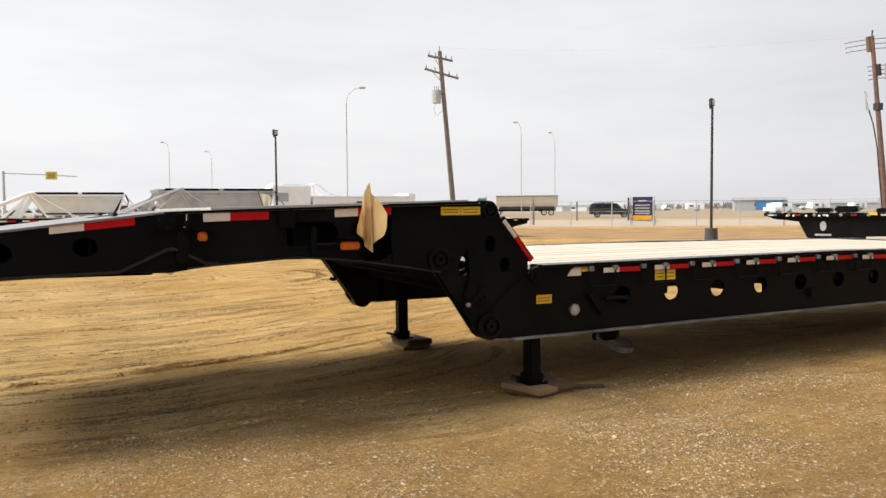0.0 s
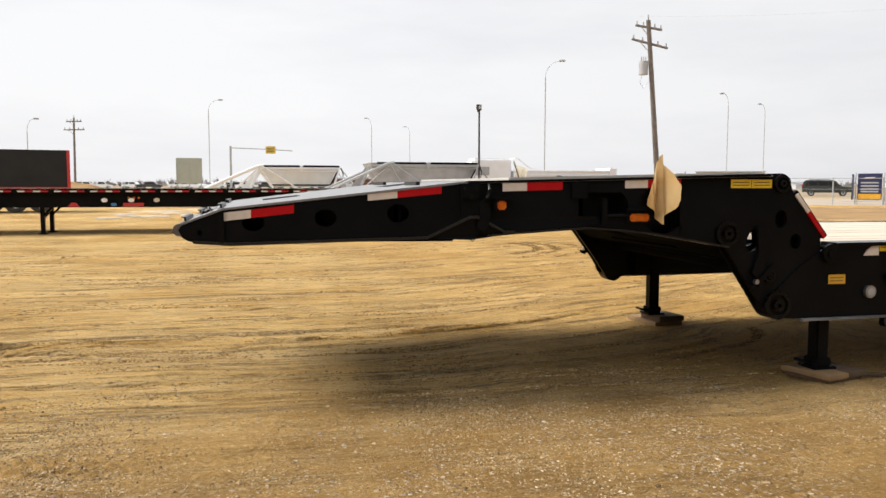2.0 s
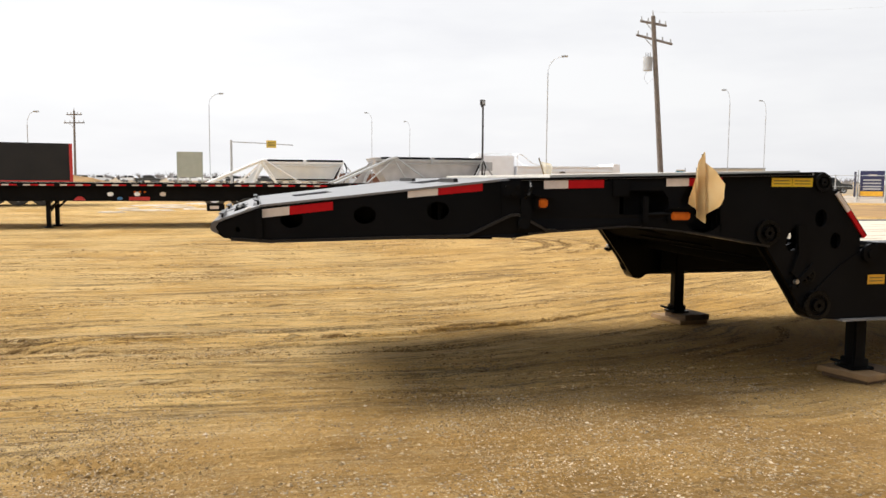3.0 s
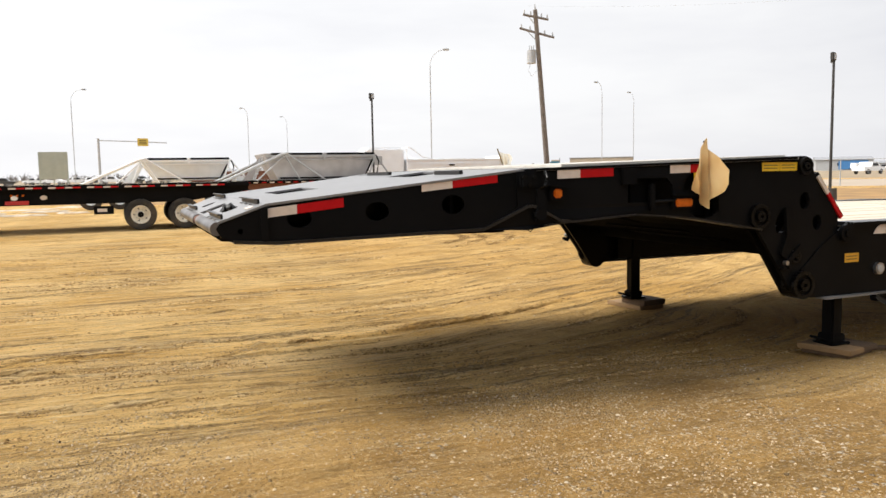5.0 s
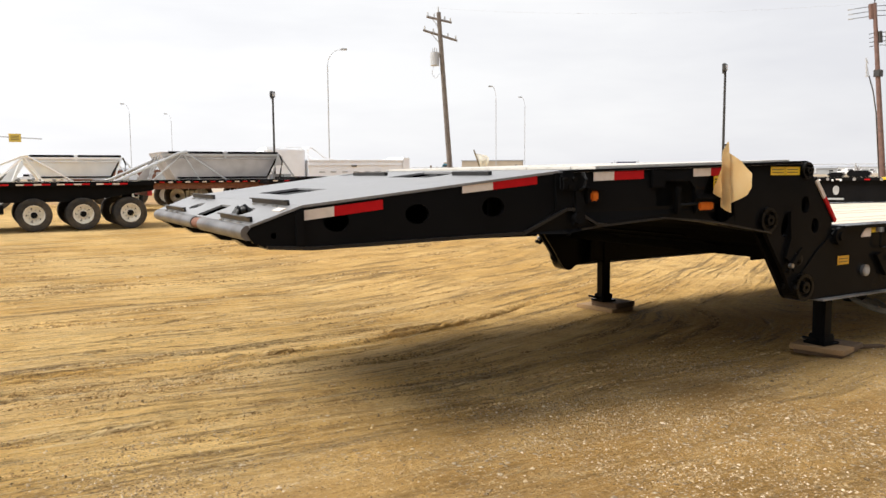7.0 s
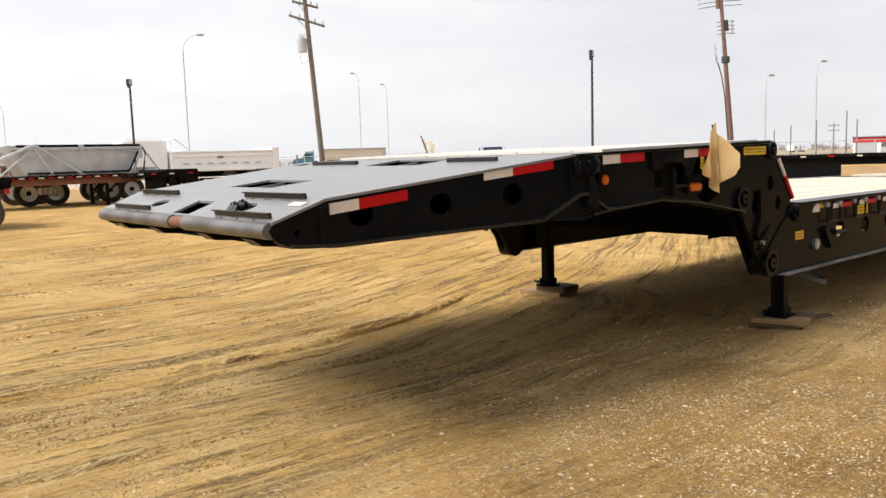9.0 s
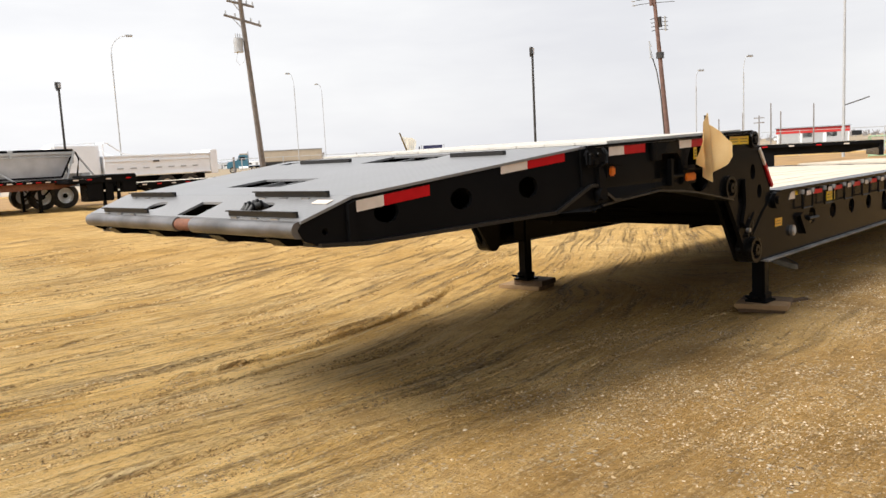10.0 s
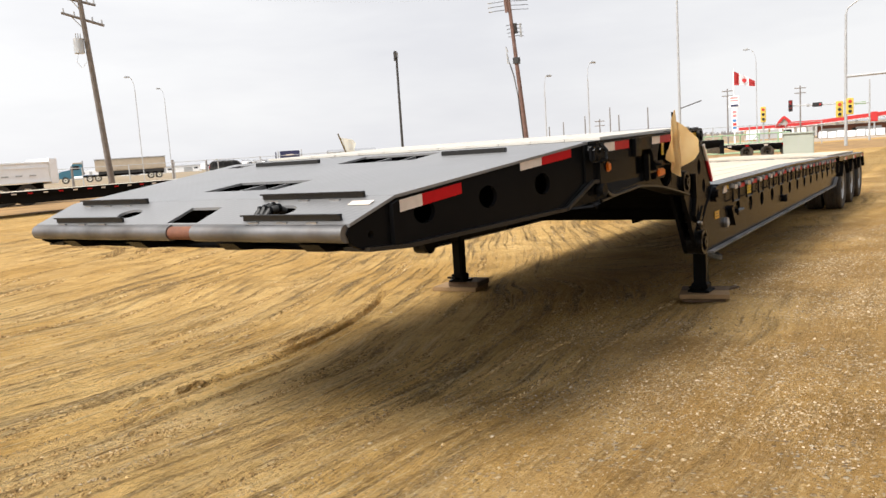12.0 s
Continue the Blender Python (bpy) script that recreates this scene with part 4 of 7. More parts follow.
hk = tp("tie_hook", pipe([(0.60, YN - 0.02, 1.285), (0.60, YN - 0.05, 1.25), (0.585, YN - 0.05, 1.21), (0.57, YN - 0.03, 1.195)], 0.010, 8), M_BOSS)
tp("knuckle_link", plate([(0.535, 1.02), (0.60, 1.03), (0.61, 1.13), (0.575, 1.20), (0.545, 1.19), (0.55, 1.10)], [], -0.034, -0.0145, near), M_BLACK)
tp("chain_loop", pipe([(0.47, YN - 0.02, 0.995), (0.51, YN - 0.02, 0.965), (0.55, YN - 0.02, 0.995)], 0.003, 6), M_BLACK)

# things on the neck's near side: marker lamps, bracket, box
def marker_lamp(x, z, w, h):
    base = tp("marker_lamp", box(x - w / 2 - 0.022, x + w / 2 + 0.026, YN - 0.020, YN - 0.001, z - h / 2 - 0.016, z + h / 2 + 0.018, 0.006), M_BLACK, label="amber side marker lamp in black housing")
    tp("lens", box(x - w / 2, x + w / 2, YN - 0.032, YN - 0.015, z - h / 2, z + h / 2, 0.008), M_AMBER, base, "amber lens")


marker_lamp(0.680, 1.165, 0.052, 0.050)
marker_lamp(1.525, 1.09, 0.122, 0.046)
tp("lamp_hood", plate([(0.62, 1.215), (0.75, 1.20), (0.75, 1.19), (0.62, 1.205)], [], -0.05, 0.0, near), M_BLACK)
tp("lamp_hood", plate([(1.44, 1.145), (1.62, 1.14), (1.62, 1.128), (1.44, 1.133)], [], -0.055, 0.0, near), M_BLACK)
tp("lamp_bracket", box(1.455, 1.61, YN - 0.013, YN - 0.0005, 1.05, 1.16, 0.004), M_BLACK)
tp("strap_post", box(1.285, 1.32, YN - 0.03, YN - 0.001, 1.05, 1.205, 0.005), M_BLACK)
tp("latch_bar", pipe([(1.32, YN - 0.015, 1.10), (1.46, YN - 0.015, 1.105)], 0.012), M_BLACK)
tp("cover_panel", box(1.10, 1.20, YN - 0.022, YN - 0.001, 1.20, 1.30, 0.004), M_BLACK)


def tape(x, z, length, side, slope=0.0, h=0.046, off=-0.003, white=0.40, parent=None):
    """A strip of reflective tape, white then red."""
    w = length * white
    for nm, a, c, m in (("white_tape", x, x + w, M_WHITE_TAPE), ("red_tape", x + w, x + length, M_RED)):
        tp(nm, plate([(a, z + slope * (a - x)), (c, z + slope * (c - x)), (c, z + slope * (c - x) + h), (a, z + slope * (a - x) + h)], [], off, off + 0.002, side), m)


tp("decal", plate([(1.610, 1.19), (1.646, 1.19), (1.646, 1.262), (1.610, 1.262)], [], -0.005, -0.0015, near), M_YELLOW, label="small yellow warning decal")
for z in (1.205, 1.222, 1.239):
    tp("print_bar", plate([(1.616, z), (1.640, z), (1.640, z + 0.008), (1.616, z + 0.008)], [], -0.0062, -0.0052, near), M_INK)
tape(-0.845, 1.078, 0.385, near, 0.115)
tape(-0.06, 1.19, 0.405, near, 0.10)
tape(0.69, 1.243, 0.36, near, 0.024)
tape(1.44, 1.26, 0.36, near, 0.024)
tape(-0.845, 1.078, 0.385, far, 0.115)
tape(0.69, 1.243, 0.36, far, 0.024)
# slanted tape on the arm's rear edge
for k, (a, c, m) in enumerate((((2.60, 1.215), (2.69, 1.105), M_WHITE_TAPE), ((2.69, 1.105), (2.815, 0.945), M_RED))):
    dx, dz = 0.020, 0.016
    tp("white_tape" if k == 0 else "red_tape", plate([a, c, (c[0] + dx, c[1] + dz), (a[0] + dx, a[1] + dz)], [], 0.010, 0.0215, near), m)
tp("arm_edge_strip", plate([(2.585, 1.235), (2.815, 0.945), (2.85, 0.965), (2.62, 1.25)], [], 0.0225, 0.06, near), M_BLACK)


def decal(x0, x1, z0, z1, side, material, lines, off=-0.003, name="warning_decal"):
    d = tp(name, plate([(x0, z0), (x1, z0), (x1, z1), (x0, z1)], [], off, off + 0.002, side), material, label="small yellow warning decal with unreadable print")
    for k in range(lines):
        z = z1 - (z1 - z0) * (k + 1) / (lines + 1)
        hh = (z1 - z0) * 0.09
        tp("print_bar", plate([(x0 + 0.1 * (x1 - x0), z - hh / 2), (x1 - 0.12 * (x1 - x0), z - hh / 2), (x1 - 0.12 * (x1 - x0), z + hh / 2), (x0 + 0.1 * (x1 - x0), z + hh / 2)], [], off - 0.001, off, side), M_INK, d)


decal(2.15, 2.29, 1.262, 1.315, near, M_YELLOW, 2, off=0.018)
decal(2.294, 2.434, 1.262, 1.315, near, M_YELLOW, 2, off=0.018)

# deck: side beams, stake loops, floor
ZD = 0.915


def fall(x):
    """How far the deck has come down at x: it falls slightly towards the rear axles."""
    return max(0.0, x - 6.0) * 0.016


hole_x = [3.60 + 0.468 * k for k in range(14)]
front_deck = ([(2.88, ZD), (6.0, ZD), (9.72, ZD - fall(9.72)), (9.72, 0.76), (9.55, 0.56), (9.30, 0.455), (2.60, 0.442)] + arc(2.49, 0.535, 0.085, -80, -200, 8) + [(2.66, 0.78)])
deck_holes = [ring(x, 0.675, 0.074, 18, rz=0.064) for x in hole_x]
for side in (near, far):
    beam = tp("side_beam", plate(front_deck, deck_holes, 0.012, 0.03, side), M_BLACK)
    # the lip's scuffed grey also carries its pale sky sheen in the colour
    tp("bottom_lip", plate([(2.66, 0.442), (9.28, 0.455), (9.53, 0.560), (9.53, 0.548), (9.29, 0.443), (2.66, 0.430)], [], -0.028, 0.09, side), M_SCUFF, beam)
    tp("top_rail", plate([(2.90, ZD + 0.004), (6.0, ZD + 0.004), (9.72, ZD + 0.004 - fall(9.72)), (9.72, ZD - 0.02 - fall(9.72)), (6.0, ZD - 0.02), (2.90, ZD - 0.02)], [], -0.012, 0.14, side), M_BLACK, beam)
    tp("inner_beam", plate([(2.75, 0.64), (9.3, 0.62), (9.6, 0.66), (9.6, 0.79), (2.75, 0.86)], [ring(x, 0.74, 0.06, 14) for x in (4.07, 4.54, 5.0)], 0.60, 0.62, side), M_BLACK)
    tp("front_web", plate([(2.72, 0.47), (3.82, 0.47), (3.82, 0.86), (2.72, 0.86)], [], 0.20, 0.215, side), M_BLACK)
    tp("rear_web", plate([(5.25, 0.47), (9.3, 0.48), (9.5, 0.58), (9.5, 0.79), (5.25, 0.86)], [], 0.20, 0.215, side), M_BLACK)
    for x in hole_x:
        if x > 9.4:
            continue
        # a thin bar loop hung from two pale sockets under the rail
        xa, xb, off, dz = x - 0.30, x - 0.09, -0.020, -fall(x)
        tp("tie_loop", pipe([side(xa, 0.885 + dz, off), side(xa, 0.765 + dz, off), side(xa + 0.012, 0.752 + dz, off), side(xb - 0.012, 0.752 + dz, off), side(xb, 0.765 + dz, off), side(xb, 0.885 + dz, off)], 0.0075, 8), M_BLACK, beam)
        for xs_ in (xa, xb):
            tp("loop_socket", plate([(xs_ - 0.014, 0.862 + dz), (xs_ + 0.014, 0.862 + dz), (xs_ + 0.014, 0.893 + dz), (xs_ - 0.014, 0.893 + dz)], [], -0.034, 0.010, side), M_SCUFF, beam)
    for x in hole_x[:-1]:
        tape(x - 0.19, 0.845 - fall(x), 0.33, side, -0.016 if x > 6.1 else 0.0, off=-0.0145, white=0.42, h=0.034)
tp("front_cross_plate", box(2.70, 2.73, YN + 0.03, YF - 0.03, 0.68, 0.9), M_BLACK)
for x in [3.4 + 0.6 * k for k in range(11)]:
    tp("cross_member", box(x, x + 0.05, YN + 0.04, YF - 0.04, 0.66, 0.86), M_BLACK)
# side fittings near the front of the deck
cap = tp("round_cap", plate(ring(3.165, 0.60, 0.040, 24), [], -0.012, 0.012, near), M_STEEL, label="round bare metal cap", soft=True)
tp("cap_ring", plate(ring(3.165, 0.60, 0.026, 20), [], -0.018, -0.012, near), M_GREY, cap)
tp("deck_pin", plate(ring(2.86, 0.85, 0.06, 22), [], -0.014, 0.012, near), M_BLACK)
tp("deck_pin", plate(ring(2.86, 0.85, 0.03, 16), [], -0.026, -0.014, near), M_BLACK)
tp("white_tape", plate([(3.115, 0.832), (3.23, 0.832), (3.23, 0.905), (3.19, 0.90), (3.14, 0.87)], [], 0.008, 0.0115, near), M_WHITE_TAPE)
decal(3.235, 3.32, 0.858, 0.905, near, M_YELLOW, 1, off=0.008)
decal(2.86, 2.985, 0.655, 0.715, near, M_ORANGE, 2, off=0.008)
decal(3.90, 3.995, 0.765, 0.838, near, M_YELLOW, 2, off=0.006)
decal(4.0, 4.095, 0.765, 0.838, near, M_YELLOW, 2, off=0.006)
tp("slanted_lever", plate([(3.27, 0.70), (3.32, 0.72), (3.43, 0.575), (3.39, 0.55)], [], -0.02, 0.010, near), M_BLACK)
tp("hand_lever", pipe([(3.42, YN - 0.02, 0.665), (3.62, YN - 0.02, 0.66)], 0.018, 10), M_BLACK)
tp("junction_box", box(5.55, 5.66, YN - 0.03, YN + 0.01, 0.55, 0.62, 0.006), M_BLACK)

# rear bogie: deck, fenders, wheels
tp("bogie_frame", box(9.6, 13.0, YN + 0.75, YF - 0.75, 0.50, 0.72), M_BLACK)
bogie = tp("bogie_deck", plate([(9.725, 0.775), (13.05, 0.725), (13.05, 0.792), (9.725, 0.844)], [], YN - 0.02, YF + 0.02, xz), M_BLACK)
tp("front_guard", box(9.70, 9.74, YN - 0.015, YN + 0.7, 0.60, 0.77, 0.008), M_BLACK)
tp("front_guard", box(9.70, 9.74, YF - 0.7, YF + 0.015, 0.60, 0.77, 0.008), M_BLACK)
tp("rear_bumper", box(13.05, 13.15, YN + 0.05, YF - 0.05, 0.50, 0.79, 0.01), M_BLACK)
for x in (10.5, 11.65, 12.8):
    tape(x - 0.2, 0.765 - 0.015 * (x - 10.5), 0.33, near, off=-0.0235)
    tp("axle", cyl((x, YN + 0.3, 0.37), (x, YF - 0.3, 0.37), 0.06, seg=14), M_BLACK)
    for y0, y1 in ((YN - 0.02, YN + 0.58), (YF - 0.58, YF + 0.02)):
        bow = arc(x, 0.37, 0.425, 25, 155, 12)
        tp("fender", plate(bow + [(u_, v_ - 0.012) for u_, v_ in bow[::-1]], [], y0, y1, xz), M_BLACK)


def tyre_mesh(r, w, seg=40):
    """A tyre as a body of revolution about y, with grooves and lugs."""
    prof = [(r * 0.60, -w * 0.42), (r * 0.70, -w * 0.50), (r * 0.86, -w * 0.50), (r * 0.96, -w * 0.46), (r * 0.995, -w * 0.38)]
    for g in (-0.22, 0.0, 0.22):
        prof += [(r, w * (g - 0.035) - 0.012 * w), (r * 0.972, w * (g - 0.025)), (r * 0.972, w * (g + 0.025)), (r, w * (g + 0.035) + 0.012 * w)]
    prof += [(r * 0.995, w * 0.38), (r * 0.96, w * 0.46), (r * 0.86, w * 0.50), (r * 0.70, w * 0.50), (r * 0.60, w * 0.42)]
    return revolve(prof, seg)


def revolve(prof, seg, close=True):
    bm = bmesh.new()
    rows = [[bm.verts.new((rr * math.cos(2 * math.pi * k / seg), yy, rr * math.sin(2 * math.pi * k / seg))) for k in range(seg)] for rr, yy in prof]
    pairs = list(zip(rows, rows[1:])) + ([(rows[-1], rows[0])] if close else [])
    for a, c in pairs:
        for k in range(seg):
            bm.faces.new((a[k], a[(k + 1) % seg], c[(k + 1) % seg], c[k]))
    bmesh.ops.recalc_face_normals(bm, faces=bm.faces[:])
    return bm


WHEEL_MESHES = {}


def kept_mesh(key, name, make, material, angle=None):
    """Alike pieces share one mesh."""
    if key not in WHEEL_MESHES:
        me = bpy.data.meshes.new(name)
        bm = make()
        bm.normal_update()
        bm.to_mesh(me)
        bm.free()
        me.materials.append(material)
        if angle:
            for p in me.polygons:
                p.use_smooth = True
            me.set_sharp_from_angle(angle=radians(angle))
        WHEEL_MESHES[key] = me
    return WHEEL_MESHES[key]


def wheel_parts(parent, at, r, w, rim_mat, flip=1, fine=False):
    """wheel > rim, hub (and nuts, hand holes where they can be seen) at a place under a parent; the dish faces -y."""
    ty = new("wheel", kept_mesh(("t", r, w), "wheel", lambda: tyre_mesh(r, w), M_RUBBER, 35))
    ty.parent = parent
    tagged(ty, "black rubber tyre on a dished rim")
    ty.matrix_basis = Matrix.Translation(at) @ pose(0, 0, 0, 0, 0, 0 if flip > 0 else 180)
    rr = r * 0.62
    rim_prof = [(rr, -w * 0.40), (rr * 0.93, -w * 0.44), (rr * 0.88, -w * 0.36), (rr * 0.84, -w * 0.10), (rr * 0.40, -w * 0.02), (rr * 0.36, -w * 0.20),
                (0.004, -w * 0.22), (0.004, w * 0.1), (rr * 0.9, w * 0.2), (rr, w * 0.3)]
    rim = new("rim", kept_mesh(("r", r, w, rim_mat.name), "rim", lambda: revolve(rim_prof, 32), rim_mat, 30))
    rim.parent = ty
    hub_prof = [(rr * 0.30, -w * 0.05), (rr * 0.30, -w * 0.34), (rr * 0.22, -w * 0.42), (0.004, -w * 0.42), (0.004, -w * 0.05)]
    hub = new("hub", kept_mesh(("h", r, w), "hub", lambda: revolve(hub_prof, 20), M_BLACK, 30))
    hub.parent = ty
    if fine:
        for k in range(10):
            a = 2 * math.pi * k / 10
            o = new("wheel_nut", kept_mesh(("n", r), "wheel_nut", lambda: cyl((0, 0, 0), (0, -w * 0.11, 0), rr * 0.05, seg=6), M_STEEL))
            o.parent, o.location = ty, (rr * 0.52 * math.cos(a), -w * 0.03, rr * 0.52 * math.sin(a))
        for k in range(5):
            a = 2 * math.pi * (k + 0.5) / 5
            o = new("hand_hole", kept_mesh(("o", r), "hand_hole", lambda: cyl((0, 0, 0), (0, -w * 0.012, 0), rr * 0.085, seg=12), M_GLASS))
            o.parent, o.location = ty, (rr * 0.69 * math.cos(a), -w * 0.065, rr * 0.69 * math.sin(a))
    return ty


for x in (10.5, 11.65, 12.8):
    for y, f in ((YN + 0.14, 1), (YN + 0.42, 1), (YF - 0.14, -1), (YF - 0.42, -1)):
        wheel_parts(trailer, (x - ROOT.x, y - ROOT.y, 0.37), 0.37, 0.25, M_GREY, f)

# jacks: square tubes with a foot plate and a fold-out handle
for x, y, z in ((2.905, 4.735, 0.0915), (2.91, 6.96, 0.0855)):
    leg = tp("jack_leg", box(x - 0.048, x + 0.048, y - 0.048, y + 0.048, z + 0.018, 0.66, 0.012), M_BLACK)
    tp("jack_foot", box(x - 0.085, x + 0.085, y - 0.085, y + 0.085, z, z + 0.018, 0.006), M_BLACK, leg)
    tp("foot_socket", box(x - 0.062, x + 0.062, y - 0.062, y + 0.062, z + 0.018, z + 0.07, 0.008), M_BLACK, leg)
    tp("foot_handle", pipe([(x - 0.06, y + 0.05, z + 0.03), (x - 0.13, y + 0.05, z + 0.05), (x - 0.13, y - 0.02, z + 0.05), (x - 0.06, y - 0.02, z + 0.03)], 0.010), M_BLACK, leg)

# deck boards
deck_floor = tp("deck_floor", plate([(2.86, 0.84), (9.12, 0.79), (9.12, ZD - 0.036 - fall(9.12)), (6.0, ZD - 0.036), (2.86, ZD - 0.036)], [], YN + 0.14, YF - 0.14, xz), M_BLACK)
board_w = (YF - YN - 0.30) / 11
for seg_a, seg_b in ((2.90, 5.30), (5.306, 7.60), (7.606, 9.10)):
    bm = box(0, seg_b - seg_a, 0, board_w - 0.002, 0, 0.034, 0.002)
    me = bpy.data.meshes.new("board")
    bm.to_mesh(me)
    bm.free()
    me.materials.append(M_DECK)
    for k in range(11):
        b = new("board", me)
        b.parent = deck_floor
        b.matrix_basis = Matrix.Translation((seg_a, YN + 0.15 + k * board_w, ZD - 0.034 + 0.002 * ((k * 7) % 3 - 1) - fall(seg_a))) @ pose(0, 0, 0, 0, math.degrees(math.atan2(fall(seg_b) - fall(seg_a), seg_b - seg_a)), 0)
bm = box(0, 3.30, 0, board_w - 0.003, 0, 0.03, 0.004)
me = bpy.data.meshes.new("board")
bm.to_mesh(me)
bm.free()
me.materials.append(M_DECK)
for k in range(11):
    b = new("board", me)
    b.parent = deck_floor
    b.matrix_basis = Matrix.Translation((9.74, YN + 0.15 + k * board_w, 0.846 + 0.002 * ((k * 5) % 3 - 1))) @ pose(0, 0, 0, 0, 0.9, 0)

tp("deck_pan", box(9.13, 9.73, YN + 0.14, YF - 0.14, 0.62, 0.70), M_BLACK)
# timber under the jacks: a pale plank on a dark beam under one, a pale plank beside a dark block under the other
pad = thing("timber_block", "sawn timber plank on a dark beam under the jack foot", "timber block", (2.95, 4.72, 0.026), 14.0, group="blocks under the jacks")
part("beam", box(-0.17, 0.16, -0.155, 0.165, 0.0, 0.028, 0.006), M_TIMBER, pad)
part("plank", box(-0.19, 0.00, -0.18, 0.185, 0.0285, 0.064, 0.005), M_PLANK, pad, "pale sawn plank")
part("plank", box(0.004, 0.19, -0.175, 0.18, 0.0285, 0.064, 0.005), M_TIMBER, pad)
pad = thing("timber_block", "dark timber block on a pale plank under the jack foot", "timber block", (2.97, 6.97, 0), 7.0, group="blocks under the jacks")
part("plank", box(-0.16, 0.13, -0.20, 0.25, 0.0, 0.036, 0.005), M_PLANK, pad, "pale sawn plank")
part("beam", box(-0.115, 0.15, -0.205, 0.10, 0.0345, 0.085, 0.006), M_TIMBER, pad)
plank = thing("loose_board", "splintered loose board lying on the dirt", "board", (3.28, YN + 0.06, 0.026), -24)
part("board_body", box(-0.16, 0.16, -0.03, 0.03, 0.0, 0.02, 0.004), M_TIMBER, plank)
# coiled air line slung under the deck from a bracket
tp("hanger_bracket", box(3.70, 3.92, 5.02, 5.10, 0.27, 0.66, 0.01), M_BLACK)
coil = []
for k in range(73):
    a_ = 2 * math.pi * k / 24
    coil.append((3.80 + 0.13 * math.cos(a_), 4.94 + 0.13 * math.sin(a_), 0.245 + 0.02 * k / 24 + 0.05 * math.sin(a_) - 0.02 * math.cos(a_)))
tp("hose_coil", pipe(coil[:50], 0.012, 8), M_COIL, label="pale coiled air hose", soft=True)


# the cloth flag on its staff
def make_flag():
    fl = thing("marker_flag", "weathered cream cloth flag hanging from a short staff", "flag", (1.625, 4.53, 1.307), 0)
    part("staff", pipe([(0.0, 0.07, -0.20), (0.004, 0.02, -0.19), (0.004, 0.004, -0.15), (0.0, 0.0, 0.0), (0.0, 0.0, 0.138)], 0.007), M_BLACK, fl)
    # one corner is tied to the staff; the other three hang, folded about a line that runs out from the trailer
    plan = ((-1.0, -0.064, 0.032), (-0.62, -0.048, -0.025), (-0.25, -0.024, 0.008), (0.0, 0.006, -0.045), (0.30, 0.014, -0.015), (0.62, 0.050, -0.125), (1.0, 0.062, -0.168))
    left_edge = ((0.0, -0.04), (0.12, -0.24), (0.35, -0.62), (0.60, -0.96), (0.70, -1.0), (0.80, -0.52), (1.0, -0.02))
    right_edge = ((0.0, 0.06), (0.10, 0.20), (0.28, 0.62), (0.43, 1.0), (0.52, 0.86), (0.62, 0.80), (0.72, 0.66), (1.0, 0.06))

    def along(table, v):
        """Values of a table between its rows."""
        k = max(i for i in range(len(table) - 1) if table[i][0] <= v)
        f = (v - table[k][0]) / (table[k + 1][0] - table[k][0])
        return [p + (q - p) * f for p, q in zip(table[k][1:], table[k + 1][1:])]

    bm = bmesh.new()
    nu, nv = 36, 40
    rows = []
    for j in range(nv + 1):
        v = j / nv
        lo, hi = along(left_edge, v)[0], along(right_edge, v)[0]
        row = []
        for i in range(nu + 1):
            u = max(-1.0, min(1.0, lo + (hi - lo) * i / nu))
            x, y = along(plan, u)
            soft_ = 0.35 + 0.65 * min(1.0, 1.6 * v)
            y = y * soft_ + 0.010 * v * math.sin(9.0 * u + 3.0 * v) + 0.005 * noise.noise((u * 5, v * 5, 1.0))
            row.append(bm.verts.new((x, y, 0.150 - 0.405 * v - 0.015 * abs(u) * v + 0.006 * noise.noise((u * 4, v * 3, 7.0)))))
        rows.append(row)
    for j in range(nv):
        for i in range(nu):
            bm.faces.new((rows[j][i], rows[j][i + 1], rows[j + 1][i + 1], rows[j + 1][i]))
    bmesh.ops.solidify(bm, geom=bm.faces[:], thickness=0.002)
    c = part("cloth", bm, M_FLAG, fl)
    smooth(c, 80)
    return fl


flag = make_flag()


def make_far_flag():
    fl = thing("marker_flag", "pale thin cloth flag on a leaning yellow staff", "flag", (1.66, YF + 0.04, 1.30), -45)
    part("staff", pipe([(0.03, 0, -0.05), (0.0, 0, 0.06), (-0.045, 0, 0.19)], 0.006), M_STAFF, fl)
    bm = bmesh.new()
    rows = []
    for j in range(13):
        v = j / 12
        rows.append([bm.verts.new((-0.035 + 0.055 * v + (0.10 + 0.015 * math.sin(v * 9)) * i / 12, 0.008 * math.sin(i * 0.7 + v * 3), 0.160 - 0.17 * v - 0.02 * i / 12)) for i in range(13)])
    for p, q in zip(rows, rows[1:]):
        for i in range(12):
            bm.faces.new((p[i], p[i + 1], q[i + 1], q[i]))
    bmesh.ops.solidify(bm, geom=bm.faces[:], thickness=0.002)
    smooth(part("cloth", bm, M_THIN, fl), 80)


make_far_flag()

# ---------------- yard trailers and vehicles behind ----------------
def conspicuity(parent, xs, y, z, h=0.04, w=0.17):
    """Red and white reflective pieces along a rail, each a part."""
    for k, x in enumerate(xs):
        part("red_tape" if k % 2 else "white_tape", box(x, x + w, y - 0.006, y, z, z + h), M_RED if k % 2 else M_WHITE_TAPE, parent)


